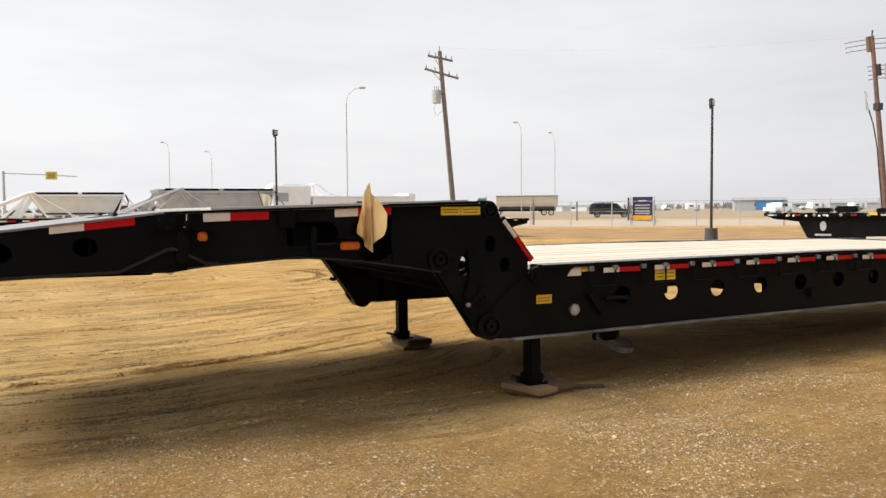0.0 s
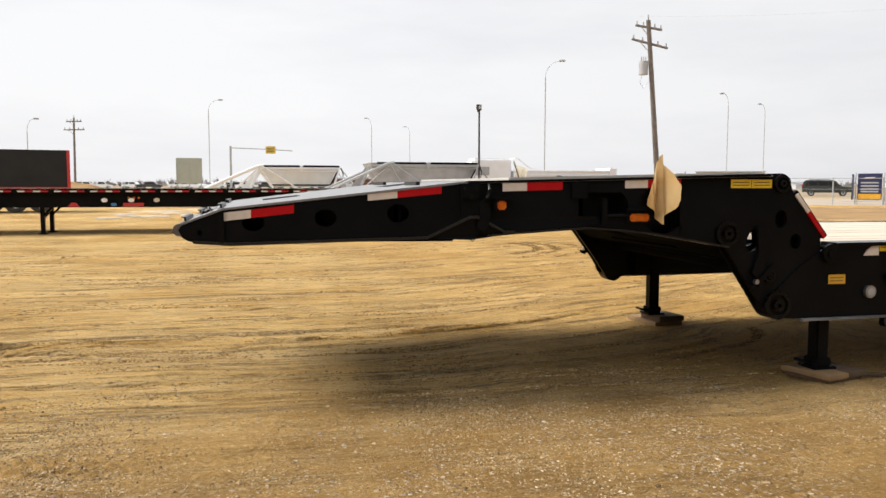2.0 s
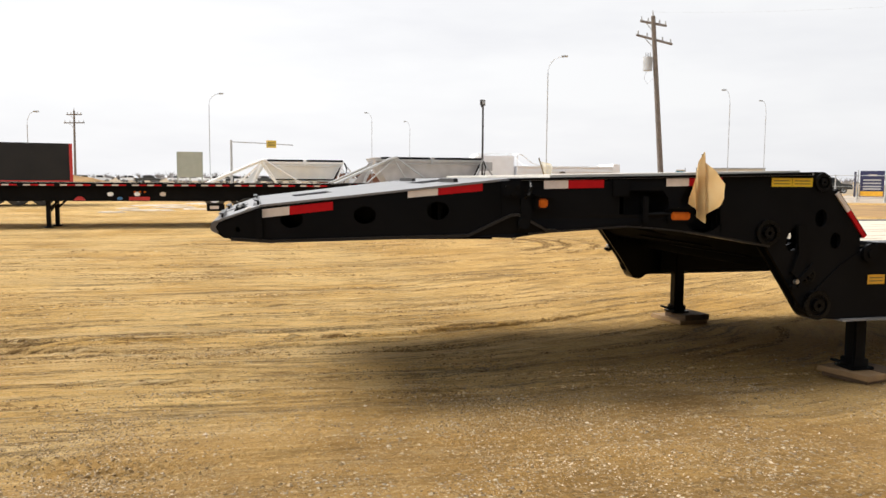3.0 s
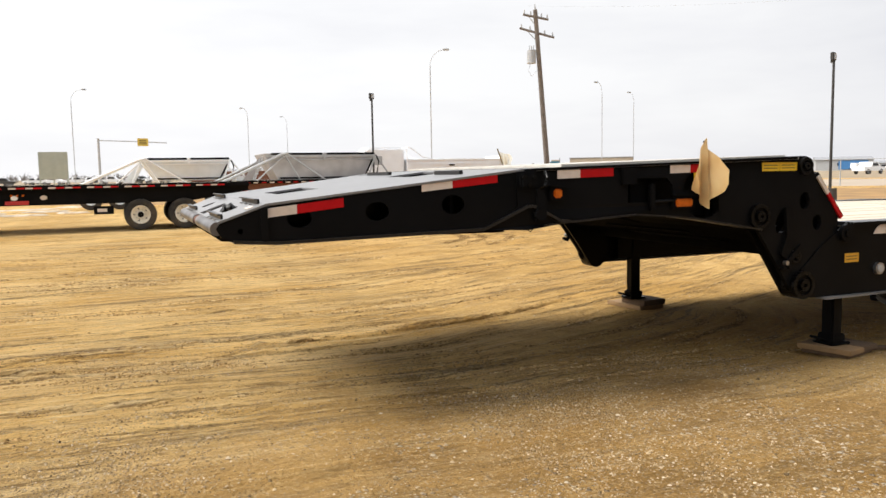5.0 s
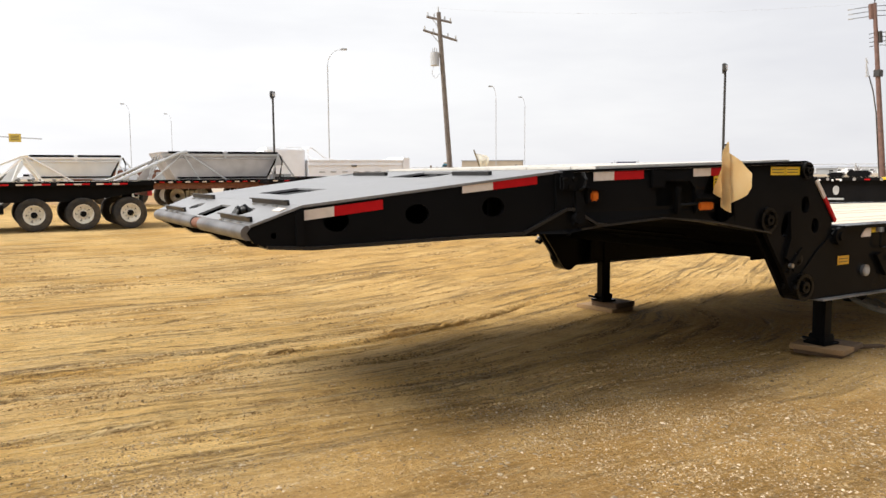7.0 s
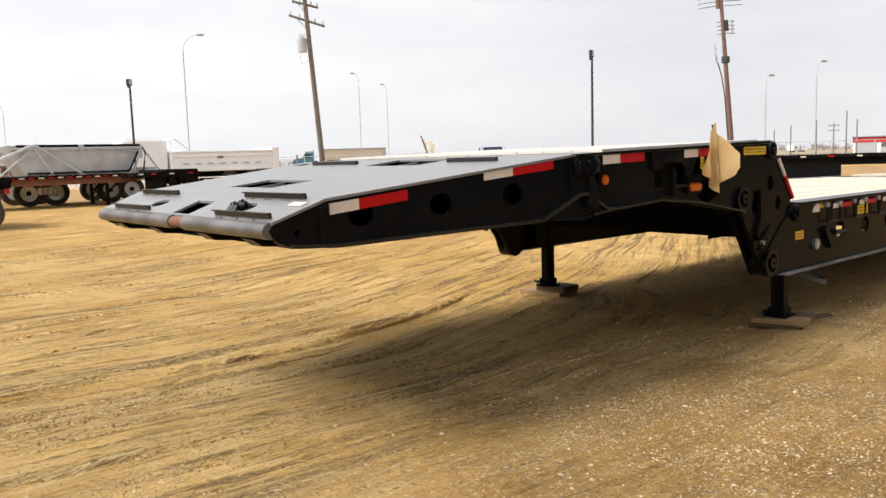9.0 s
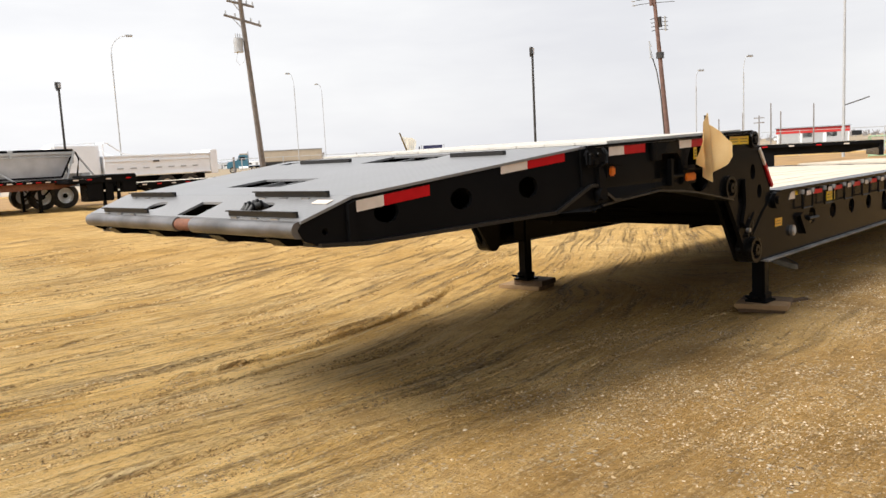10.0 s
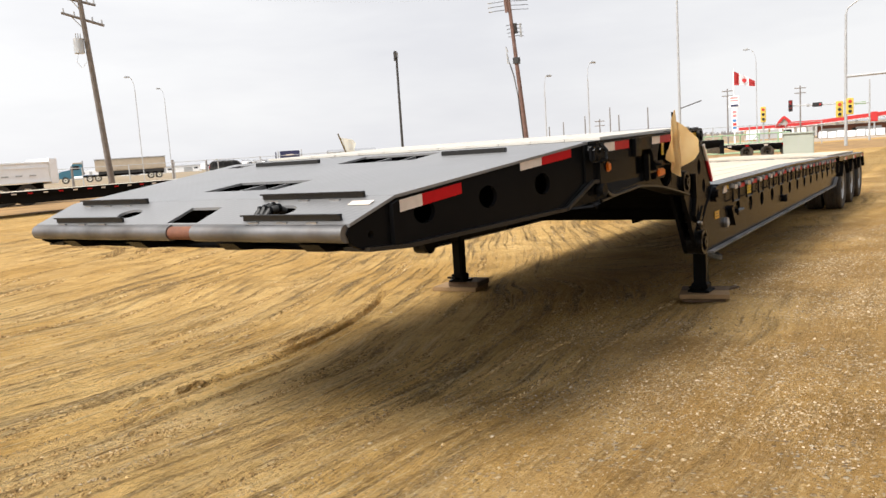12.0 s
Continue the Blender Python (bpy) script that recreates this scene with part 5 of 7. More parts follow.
def flat_deck(name, label, x0, x1, y, zt, frame_mat, depth, wheels, r, legs=(), turn=0.0, rim=M_RIM, width=2.5, tape_step=0.42, fine=False):
    """A flat-deck semi-trailer: rail, deck, side frame, wheels on their axles and landing legs. x runs along it."""
    t = thing(name, label, "trailer", (x0, y, 0), turn)
    L = x1 - x0
    part("deck", box(0, L, 0, width, zt - 0.07, zt, 0.01), M_DECK, t)
    part("side_rail", box(0, L, -0.03, 0.03, zt - 0.10, zt + 0.012, 0.006), M_BLACK, t)
    part("side_rail", box(0, L, width - 0.03, width + 0.03, zt - 0.10, zt + 0.012, 0.006), M_BLACK, t)
    for yy in (0.12, width - 0.14):
        part("main_beam", plate([(0.0, zt - 0.07), (L, zt - 0.07), (L, zt - 0.22), (L * 0.9, zt - depth), (L * 0.18, zt - depth), (0.3, zt - 0.2)], [], yy, yy + 0.02, xz), frame_mat, t)
    for k in range(int(L / 0.9)):
        part("cross_member", box(0.4 + 0.9 * k, 0.46 + 0.9 * k, 0.14, width - 0.14, zt - 0.22, zt - 0.075), frame_mat, t)
    if fine:
        for k in range(int(L / 0.84)):
            for off, w_ in ((0.02, 0.16), (0.38, 0.16)):
                x = 0.84 * k + off
                part("white_tape", box(x, x + w_, -0.037, -0.031, zt - 0.07, zt - 0.035), M_WHITE_TAPE, t)
                part("red_tape", box(x + w_ + 0.002, x + w_ + 0.18, -0.037, -0.031, zt - 0.07, zt - 0.035), M_RED, t)
    else:
        conspicuity(t, [0.15 + tape_step * k for k in range(int(L / tape_step))], -0.031, zt - 0.085)
    for wx in wheels:
        part("axle", cyl((wx - x0, 0.2, r), (wx - x0, width - 0.2, r), 0.06, seg=10), M_BLACK, t)
        part("spring_hanger", box(wx - x0 - 0.12, wx - x0 + 0.12, 0.5, 0.6, r, zt - depth * 0.6), M_BLACK, t)
        for yy, f in ((0.13, 1), (0.44, 1), (width - 0.13, -1), (width - 0.44, -1)):
            wheel_parts(t, (wx - x0, yy, r), r, 0.26, rim, f, fine and yy == 0.13)
    for lx in legs:
        for yy in (0.35, 1.25 if fine else width - 0.35):
            part("landing_leg", box(lx - x0 - 0.05, lx - x0 + 0.05, yy - 0.05, yy + 0.05, 0.03, zt - 0.2, 0.006), M_BLACK, t)
            part("leg_foot", box(lx - x0 - 0.1, lx - x0 + 0.1, yy - 0.1, yy + 0.1, 0.0, 0.03), M_BLACK, t)
            part("leg_brace", pipe([(lx - x0, yy, zt * 0.4), (lx - x0 + 0.5, yy, zt - 0.2)], 0.03, 6), M_BLACK, t)
            part("leg_brace", pipe([(lx - x0, yy, zt * 0.3), (lx - x0, width - yy, zt - 0.25)], 0.025, 6), M_BLACK, t)
    return t


fd = flat_deck("flat_deck_trailer", "long black flat-deck trailer with cream wheels and red-white tape", -14.0, 1.62, 21.7, 1.14, M_BLACK, 0.46, (-1.04, 0.0, 1.05), 0.385, (-5.95,), fine=True)
part("tool_tray", box(11.9, 12.35, 0.02, 0.1, 0.42, 0.62, 0.01), M_BLACK, fd)
part("tray_label", box(11.98, 12.2, 0.012, 0.02, 0.48, 0.56), M_WHITE_TAPE, fd)
for k, (x, m) in enumerate(((9.56, M_WHITE), (10.2, M_WHITE), (10.82, M_WHITE_TAPE))):
    part("round_lamp", plate(ring(x, 0.86, 0.075, 16, rz=0.055), [], 0.10, 0.118, xz), m, fd)
part("red_panel", box(10.0, 10.5, 0.105, 0.119, 0.70, 0.79), M_REDP, fd)
part("blue_badge", plate(ring(9.78, 0.75, 0.07, 14, rz=0.04), [], 0.10, 0.118, xz), M_BLUE, fd)
part("red_badge", plate([(8.68, 0.70), (8.98, 0.70), (8.88, 0.80), (8.78, 0.80)], [], 0.105, 0.119, xz), M_REDP, fd)
for x in (10.12, 10.24, 10.36):
    part("amber_lamp", box(x, x + 0.05, 0.10, 0.119, 0.90, 0.94), M_AMBER, fd)
part("rear_cluster", box(15.5, 15.62, 0.3, 2.2, 0.78, 1.0, 0.01), M_REDP, fd)
part("mud_flap", box(15.35, 15.37, 0.0, 0.6, 0.2, 0.8), M_RUBBER, fd)

bd = flat_deck("flat_deck_trailer", "rust-brown flat-deck trailer with worn timber deck, parked in the row", 1.2, 7.85, 30.75, 1.10, M_RUST, 0.32, (), 0.40, (6.65,), tape_step=0.3)
bk = flat_deck("flat_deck_trailer", "low black drop-deck trailer with a raised neck, parked in the row", 9.45, 19.2, 29.6, 0.84, M_BLACK, 0.42, (), 0.40, (), tape_step=0.55)
part("raised_neck", box(-2.35, 0.0, 0.0, 2.5, 0.93, 1.09, 0.02), M_BLACK, bk)
part("neck_riser", box(-0.55, -0.02, 0.02, 2.48, 0.55, 1.20, 0.03), M_BLACK, bk)
part("neck_plate", box(-1.3, -0.05, -0.01, 2.51, 1.092, 1.19, 0.02), M_BLACK, bk)
part("tool_chest", box(-1.75, -0.85, 0.05, 0.7, 0.30, 0.925, 0.02), M_BLACK, bk)
for x in (-1.22, -0.72):
    part("support_leg", box(x, x + 0.10, 0.05, 0.15, 0.03, 0.94, 0.006), M_BLACK, bk)
    part("leg_foot", box(x - 0.05, x + 0.15, 0.0, 0.2, 0.0, 0.03), M_BLACK, bk)
    part("leg_lamp", box(x + 0.02, x + 0.07, 0.03, 0.049, 0.62, 0.68), M_WHITE, bk)
conspicuity(bk, (-2.2, -1.75, -1.1, -0.4), -0.002, 1.03)
part("support_block", box(7.0, 7.6, 0.3, 2.2, 0.0, 0.5, 0.02), M_BLACK, bk)
rt = flat_deck("flat_deck_trailer", "black drop-deck trailer with white lamps along its rail", 22.0, 31.8, 19.2, 1.05, M_BLACK, 0.36, (), 0.34, (), turn=-65, tape_step=0.85)
part("gooseneck_box", plate([(1.0, 0.94), (1.35, 0.24), (1.5, 0.20), (6.5, 0.20), (6.5, 0.94)], [], 0.1, 2.4, xz), M_BLACK, rt)
part("box_emblem", plate(ring(1.85, 0.62, 0.10, 12, rz=0.16), [], 0.088, 0.1, xz), M_GREY, rt)
part("emblem_bar", box(1.6, 2.1, 0.088, 0.099, 0.30, 0.36), M_GREY, rt)
for x in (2.2, 5.6):
    part("support_leg", box(x, x + 0.15, 0.5, 0.65, 0.0, 0.2), M_BLACK, rt)
for x, w_, h_ in ((1.5, 0.5, 0.16), (2.1, 0.7, 0.22), (3.3, 0.35, 0.14)):
    part("strap_bundle", box(x, x + w_, 0.5, 1.1, 1.06, 1.06 + h_, 0.05), M_BLACK, rt)
for x in (0.75, 0.95, 1.35, 1.75, 2.0):
    part("rail_lamp", cyl((x, -0.045, 0.965), (x, -0.03, 0.965), 0.035, seg=10), M_WHITE, rt)
part("blue_badge", box(0.12, 0.42, -0.036, -0.031, 0.96, 1.02), M_BLUE, rt)
part("yellow_tag", box(3.2, 3.45, -0.045, -0.038, 0.98, 1.06), M_YELLOW, rt)
for k in range(5):
    part("winch", cyl((0.8 + 0.8 * k, -0.05, 0.99), (0.8 + 0.8 * k, -0.03, 0.99), 0.05, seg=10), M_STEEL, rt)
part("end_plate", box(9.7, 9.85, 0.0, 2.5, 0.55, 1.05, 0.01), M_BLACK, rt)
rt2 = flat_deck("flat_deck_trailer", "short low black trailer with a row of dark wheels", 35.6, 39.4, 12.6, 0.68, M_BLACK, 0.3, (36.6, 37.5, 38.4), 0.3, (), turn=-78, rim=M_RUBBER, tape_step=0.8)


def rail_frame(name, label, at, turn, L, h, material):
    """A welded pipe frame: posts with three long rails."""
    t = thing(name, label, "machinery frame", at, turn)
    for z in (0.1, h * 0.55, h):
        for yy in (0.0, 1.2):
            part("rail", pipe([(0, yy, z), (L, yy, z)], 0.035, 6), material, t)
    for k in range(int(L / 1.0) + 1):
        for yy in (0.0, 1.2):
            part("post", pipe([(k * 1.0, yy, 0.0), (k * 1.0, yy, h)], 0.03, 6), material, t)
    for k in range(int(L / 2.0)):
        part("brace", pipe([(k * 2.0, 0, 0.1), (k * 2.0 + 1.0, 1.2, h)], 0.025, 6), material, t)
    return t


rail_frame("green_frame", "pale green welded pipe frame standing behind the trailers", (43.0, 15.6, 0.0), -78, 4.6, 1.12, M_GREEN)


def hopper(label, x0, x1, y, zr, zb, tub, frame_mat, foot_l, apex, axles):
    """A side-dump hopper trailer: tub with a pale upper band and black seals, A-frame ends with a ladder, chassis and wheels."""
    t = thing("hopper_trailer", label, "hopper trailer", (x0, y, 0), 0.0)
    L, w = x1 - x0, 2.4
    xl, xr, zm = 0.62, 0.42, zr - 0.24
    bm = bmesh.new()
    levels = (((0.0, 0.0), (L, 0.0), (L, w), (0.0, w), zr), ((0.12, 0.05), (L - 0.10, 0.05), (L - 0.10, w - 0.05), (0.12, w - 0.05), zm),
              ((xl, 0.28), (L - xr, 0.28), (L - xr, w - 0.28), (xl, w - 0.28), zb))
    rows = [[bm.verts.new((px, py, lv[4])) for px, py in lv[:4]] for lv in levels]
    for p, q in zip(rows, rows[1:]):
        for i in range(4):
            bm.faces.new((p[i], p[(i + 1) % 4], q[(i + 1) % 4], q[i]))
    bm.faces.new(rows[-1])
    bmesh.ops.recalc_face_normals(bm, faces=bm.faces[:])
    bmesh.ops.solidify(bm, geom=bm.faces[:], thickness=0.03)
    part("tub", bm, tub, t)
    for yy in (-0.02, w - 0.04):
        for xa, xb in ((0.30, L * 0.51), (L * 0.55, L - 0.05)):
            part("top_rail", box(xa, xb, yy, yy + 0.06, zr - 0.05, zr + 0.035, 0.01), M_BLACK, t)
        part("rail_post", box(L * 0.52, L * 0.54, yy - 0.03, yy + 0.05, zr - 0.26, zr + 0.04), frame_mat, t)
        part("upper_band", box(0.1, L - 0.05, yy - 0.012, yy + 0.02, zr - 0.14, zr - 0.06, 0.005), frame_mat, t)
    part("belt_line", pipe([(0.2, 0.03, zm), (L - 0.15, 0.03, zm)], 0.022, 6), frame_mat, t)
    part("end_seal", pipe([(L - 0.12, 0.03, zm), (L - xr - 0.02, 0.25, zb + 0.06)], 0.035, 6), M_BLACK, t)
    part("bottom_seal", pipe([(xl + 0.05, 0.25, zb + 0.08), (L - xr - 0.02, 0.25, zb + 0.08)], 0.035, 6), M_BLACK, t)
    for yy in (-0.03, w + 0.03):
        part("a_frame_bar", pipe([(foot_l - x0, yy, 1.02), (apex - 0.15, yy, zr - 0.04), (apex + 0.15, yy, zr + 0.03)], 0.058, 8), frame_mat, t)
        part("a_frame_bar", pipe([(foot_l - x0 + 1.35, yy, 1.02), (apex - 0.05, yy, zr - 0.10)], 0.03, 8), frame_mat, t)
        part("a_frame_bar", pipe([(apex + 0.65, yy, 1.02), (apex, yy, zr - 0.06)], 0.03, 8), frame_mat, t)
        part("a_frame_bar", pipe([(apex + 0.1, yy, zr), (apex + 1.75, yy, 1.02)], 0.036, 8), frame_mat, t)
        part("a_frame_bar", pipe([(L - 0.02, yy, zr - 0.05), (L - 0.38, yy, 1.02)], 0.034, 8), frame_mat, t)
        part("a_frame_bar", pipe([(L - 0.02, yy, zr - 0.05), (L + 0.55, yy, 1.3), (L + 0.75, yy, 1.02)], 0.034, 8), frame_mat, t)
        part("chassis_rail", box(foot_l - x0 - 0.3, L + 0.9, yy - 0.06, yy + 0.06, 0.80, 1.03, 0.01), frame_mat, t)
    for yy in (0.45, 1.0):
        part("ladder_rail", pipe([(-0.35, yy, 1.02), (0.05, yy, zr - 0.1)], 0.025, 6), frame_mat, t)
    for k in range(4):
        part("ladder_step", pipe([(-0.28 + 0.1 * k, 0.40, 1.15 + 0.22 * k), (-0.28 + 0.1 * k, 1.05, 1.15 + 0.22 * k)], 0.022, 6), frame_mat, t)
    part("front_panel", plate([(-0.75, 1.03), (-0.25, 1.03), (0.25, zr - 0.15), (0.0, zr - 0.15)], [], 1.3, 1.33, xz), tub, t)
    part("splash_hose", pipe([(L + 0.02, -0.05, zr - 0.08), (L + 0.12, -0.05, zr - 0.35), (L + 0.06, -0.05, zr - 0.7), (L - 0.02, -0.05, 1.05)], 0.03, 6), M_BLACK, t)
    part("cross_box", box(L + 0.25, L + 0.6, 0.2, w - 0.2, 1.03, 1.3, 0.02), frame_mat, t)
    for wx in axles:
        part("axle", cyl((wx, 0.2, 0.48), (wx, w - 0.2, 0.48), 0.06, seg=10), M_BLACK, t)
        for yy, f in ((0.15, 1), (w - 0.15, -1)):
            wheel_parts(t, (wx, yy, 0.48), 0.48, 0.27, M_WHITE, f)
    for k in range(4):
        part("air_tank", cyl((axles[0] + 0.36 + 0.17 * k, -0.06, 0.42), (axles[0] + 0.36 + 0.17 * k, -0.06, 0.68), 0.075, seg=12), M_WHITE, t)
    return t


hopper("white hopper trailer with sloping tub and A-frame ends", -0.65, 3.05, 36.2, 2.08, 1.15, M_ALU, M_WHITE, -3.0, 0.12, (-1.95, -0.85, 3.2, 4.2))
hopper("weathered grey hopper trailer with dark top rails", 3.95, 8.65, 33.0, 2.17, 1.10, M_GREYTUB, M_GREY, 2.2, 0.85, (0.6, 1.5, 3.45, 4.25))


def dump_truck(label, at, turn, L, body_mat, cab_mat):
    """A tandem dump truck seen from its side: cab, box with cab guard and ribs, frame and wheels."""
    t = thing("dump_truck", label, "truck", at, turn)
    part("dump_box", box(0, L, 0, 2.4, 1.05, 1.95, 0.03), body_mat, t)
    part("top_rail", box(-0.02, L + 0.02, -0.05, 2.45, 1.93, 2.03, 0.02), body_mat, t)
    for yy in (0.0, 2.36):
        part("cab_guard", pipe([(0.0, yy, 1.95), (0.0, yy, 2.60), (0.06, yy, 2.66), (0.22, yy, 2.62), (0.85, yy, 2.14), (1.35, yy, 2.03)], 0.03, 6), body_mat, t)
    part("guard_rail", pipe([(0.03, 0.0, 2.64), (0.03, 2.36, 2.64)], 0.03, 6), body_mat, t)
    part("tailgate", box(L - 0.02, L + 0.38, -0.05, 2.45, 0.95, 2.16, 0.03), body_mat, t)
    for k in range(7):
        part("step_slot", box(0.55 + k * 0.62, 0.85 + k * 0.62, -0.068, -0.061, 1.36, 1.42), M_GREY, t)
    part("badge", box(2.3, 2.6, -0.07, -0.061, 1.66, 1.74), M_DARKPOLE, t)
    part("mid_ridge", box(0.0, L, -0.045, 0.0, 1.72, 1.78, 0.01), body_mat, t)
    part("belly_lip", box(0.0, L, -0.06, 0.0, 1.05, 1.13, 0.01), body_mat, t)
    part("frame", box(-2.8, L, 0.8, 1.6, 0.7, 1.0, 0.02), M_BLACK, t)
    part("cab", box(-2.2, -0.10, 0.15, 2.25, 0.9, 2.66, 0.12), cab_mat, t)
    part("side_window", box(-2.0, -1.3, 0.13, 0.16, 1.75, 2.2, 0.02), M_GREY, t)
    part("hood", box(-3.4, -2.15, 0.4, 2.0, 0.8, 1.7, 0.12), cab_mat, t)
    part("bumper", box(-3.6, -3.4, 0.2, 2.2, 0.45, 0.8, 0.04), M_STEEL, t)
    for wx in (-2.7, L - 2.3, L - 1.1):
        part("axle", cyl((wx, 0.2, 0.5), (wx, 2.2, 0.5), 0.07, seg=10), M_BLACK, t)
        for yy, f in ((0.16, 1), (2.24, -1)):
            wheel_parts(t, (wx, yy, 0.5), 0.5, 0.3, M_RIM, f)
    return t


dump_truck("white dump truck with a cab guard, parked beyond the trailers", (12.6, 40.0, 0), -6, 5.25, M_WHITE, M_WHITE)


def semi_truck():
    """A tractor with a sleeperless cab pulling a bulk trailer along the far road."""
    t = thing("semi_truck", "teal tractor with a tan bulk trailer on the far road", "truck", (64.6, 118.2, 0), -33.6)
    part("hood", plate([(0.0, 0.75), (1.7, 0.75), (1.7, 2.05), (0.35, 1.85), (0.05, 1.6)], [], -0.85, 0.85, xz), M_TEAL, t)
    part("cab", plate([(1.65, 0.75), (3.4, 0.75), (3.4, 2.85), (2.1, 2.9), (1.65, 2.1)], [], -1.05, 1.05, xz), M_TEAL, t)
    part("roof_panel", box(2.1, 3.35, -1.0, 1.0, 2.86, 3.1, 0.05), M_BEIGE, t)
    part("side_window", box(2.05, 3.0, -1.07, -1.052, 2.0, 2.6, 0.02), M_GLASS, t)
    part("windscreen", plate([(1.66, 2.12), (1.70, 2.12), (2.10, 2.82), (2.06, 2.82)], [], -0.9, 0.9, xz), M_GLASS, t)
    part("fuel_tank", cyl((1.9, -0.95, 0.75), (3.4, -0.95, 0.75), 0.3, seg=14), M_WHITE, t)
    part("stack", cyl((3.5, -0.8, 1.2), (3.5, -0.8, 3.4), 0.07, seg=8), M_STEEL, t)
    part("frame", box(0.2, 15.2, -0.45, 0.45, 0.75, 1.05, 0.02), M_BLACK, t)
    part("bulk_box", box(5.2, 15.5, -1.2, 1.2, 1.5, 3.35, 0.12), M_BEIGE, t)
    part("top_rail", box(5.1, 15.6, -1.26, 1.26, 3.28, 3.42, 0.02), M_GREY, t)
    part("skirt", box(5.6, 15.2, -1.1, 1.1, 1.05, 1.5, 0.02), M_DARKPOLE, t)
    for wx in (0.9, 4.3, 5.5, 13.2, 14.4):
        part("axle", cyl((wx, -0.9, 0.5), (wx, 0.9, 0.5), 0.07, seg=10), M_BLACK, t)
        for yy, f in ((-1.0, 1), (1.0, -1)):
            wheel_parts(t, (wx, yy, 0.5), 0.5, 0.3, M_RIM, f)
    return t


semi_truck()


def box_trailer():
    t = thing("van_trailer", "plain black enclosed van trailer with white wheels", "trailer", (-21.37, 35.6, 0), 13)
    part("body", box(0, 12.9, 0, 2.6, 1.06, 2.76, 0.03), M_VAN, t)
    part("side_trim", box(0, 12.9, -0.012, 0.0, 1.06, 1.12), M_REDP, t)
    part("rear_post", box(12.8, 12.93, -0.02, 0.06, 1.06, 2.76), M_REDP, t)
    for k in range(8):
        part("panel_rib", box(0.8 + 1.5 * k, 0.84 + 1.5 * k, -0.012, 0.0, 1.15, 2.72), M_VAN, t)
    part("underframe", box(2.0, 12.6, 0.6, 2.0, 0.75, 1.06), M_BLACK, t)
    for wx in (9.75, 10.72, 11.70):
        part("axle", cyl((wx, 0.2, 0.5), (wx, 2.4, 0.5), 0.06, seg=10), M_BLACK, t)
        for yy, f in ((0.15, 1), (2.45, -1)):
            wheel_parts(t, (wx, yy, 0.5), 0.5, 0.27, M_WHITE, f)
    for yy in (0.5, 2.1):
        part("landing_leg", box(3.0, 3.1, yy - 0.05, yy + 0.05, 0.0, 0.8), M_BLACK, t)
    return t


box_trailer()


def snow_patch(x, y, rx, ry, turn, seed):
    """A thin uneven slab of old snow with a ragged rim."""
    rng = random.Random(seed)
    n, bm = 26, bmesh.new()
    rim, mid = [], []
    for k in range(n):
        a = 2 * math.pi * k / n
        q = 0.7 + 0.5 * rng.random()
        rim.append(bm.verts.new((rx * q * math.cos(a), ry * q * math.sin(a), -0.01)))
        mid.append(bm.verts.new((rx * q * 0.8 * math.cos(a), ry * q * 0.8 * math.sin(a), 0.03 + 0.03 * rng.random())))
    top = bm.verts.new((0, 0, 0.05))
    for k in range(n):
        j = (k + 1) % n
        bm.faces.new((rim[k], rim[j], mid[j], mid[k]))
        bm.faces.new((mid[k], mid[j], top))
    bm.faces.new(rim[::-1])
    ob = part("snow_patch", bm, M_SNOW)
    ob.matrix_world = pose(x, y, 0, 0, 0, turn)
    return tagged(ob, "thin dirty patch of old snow lying on the dirt", "snow", "old snow patches")


for k, (x, y, rx, ry) in enumerate(((-5.9, 30.8, 0.55, 0.22), (-4.9, 32.6, 0.95, 0.35), (-5.9, 34.6, 0.5, 0.3), (-4.2, 35.6, 0.9, 0.4), (-3.2, 33.8, 0.6, 0.3), (-5.2, 38.3, 1.3, 0.5), (-3.4, 40.4, 0.9, 0.5))):
    snow_patch(x, y, rx, ry, 8.0 * ((k * 5) % 4 - 1.5), 30 + k)


# ---------------- poles and lamps ----------------
def area_light(at, h, turn, base_h=0.5):
    """A yard light: dark pole on a concrete pier with one tilted floodlight head."""
    t = thing("yard_light", "dark yard light pole on a concrete pier", "lamp post", at, turn, group="yard lights")
    part("pier", cyl((0, 0, 0), (0, 0, base_h), 0.24, 0.22, 20), M_CONC, t)
    part("pole", cyl((0, 0, base_h), (0, 0, h - 0.12), 0.052, 0.044, 12), M_DARKPOLE, t)
    hd = part("lamp_head", box(-0.15, 0.15, -0.04, 0.08, h - 0.16, h + 0.12, 0.02), M_DARKPOLE, t)
    part("lens", box(-0.11, 0.11, -0.055, -0.038, h - 0.11, h + 0.07), M_GREY, hd)
    part("bracket", box(-0.04, 0.04, -0.02, 0.1, h - 0.24, h - 0.14), M_DARKPOLE, t)
    return t


area_light((21.85, 21.45, 0), 5.12, 25)
area_light((9.87, 37.2, 0), 5.0, 35, 0.4)


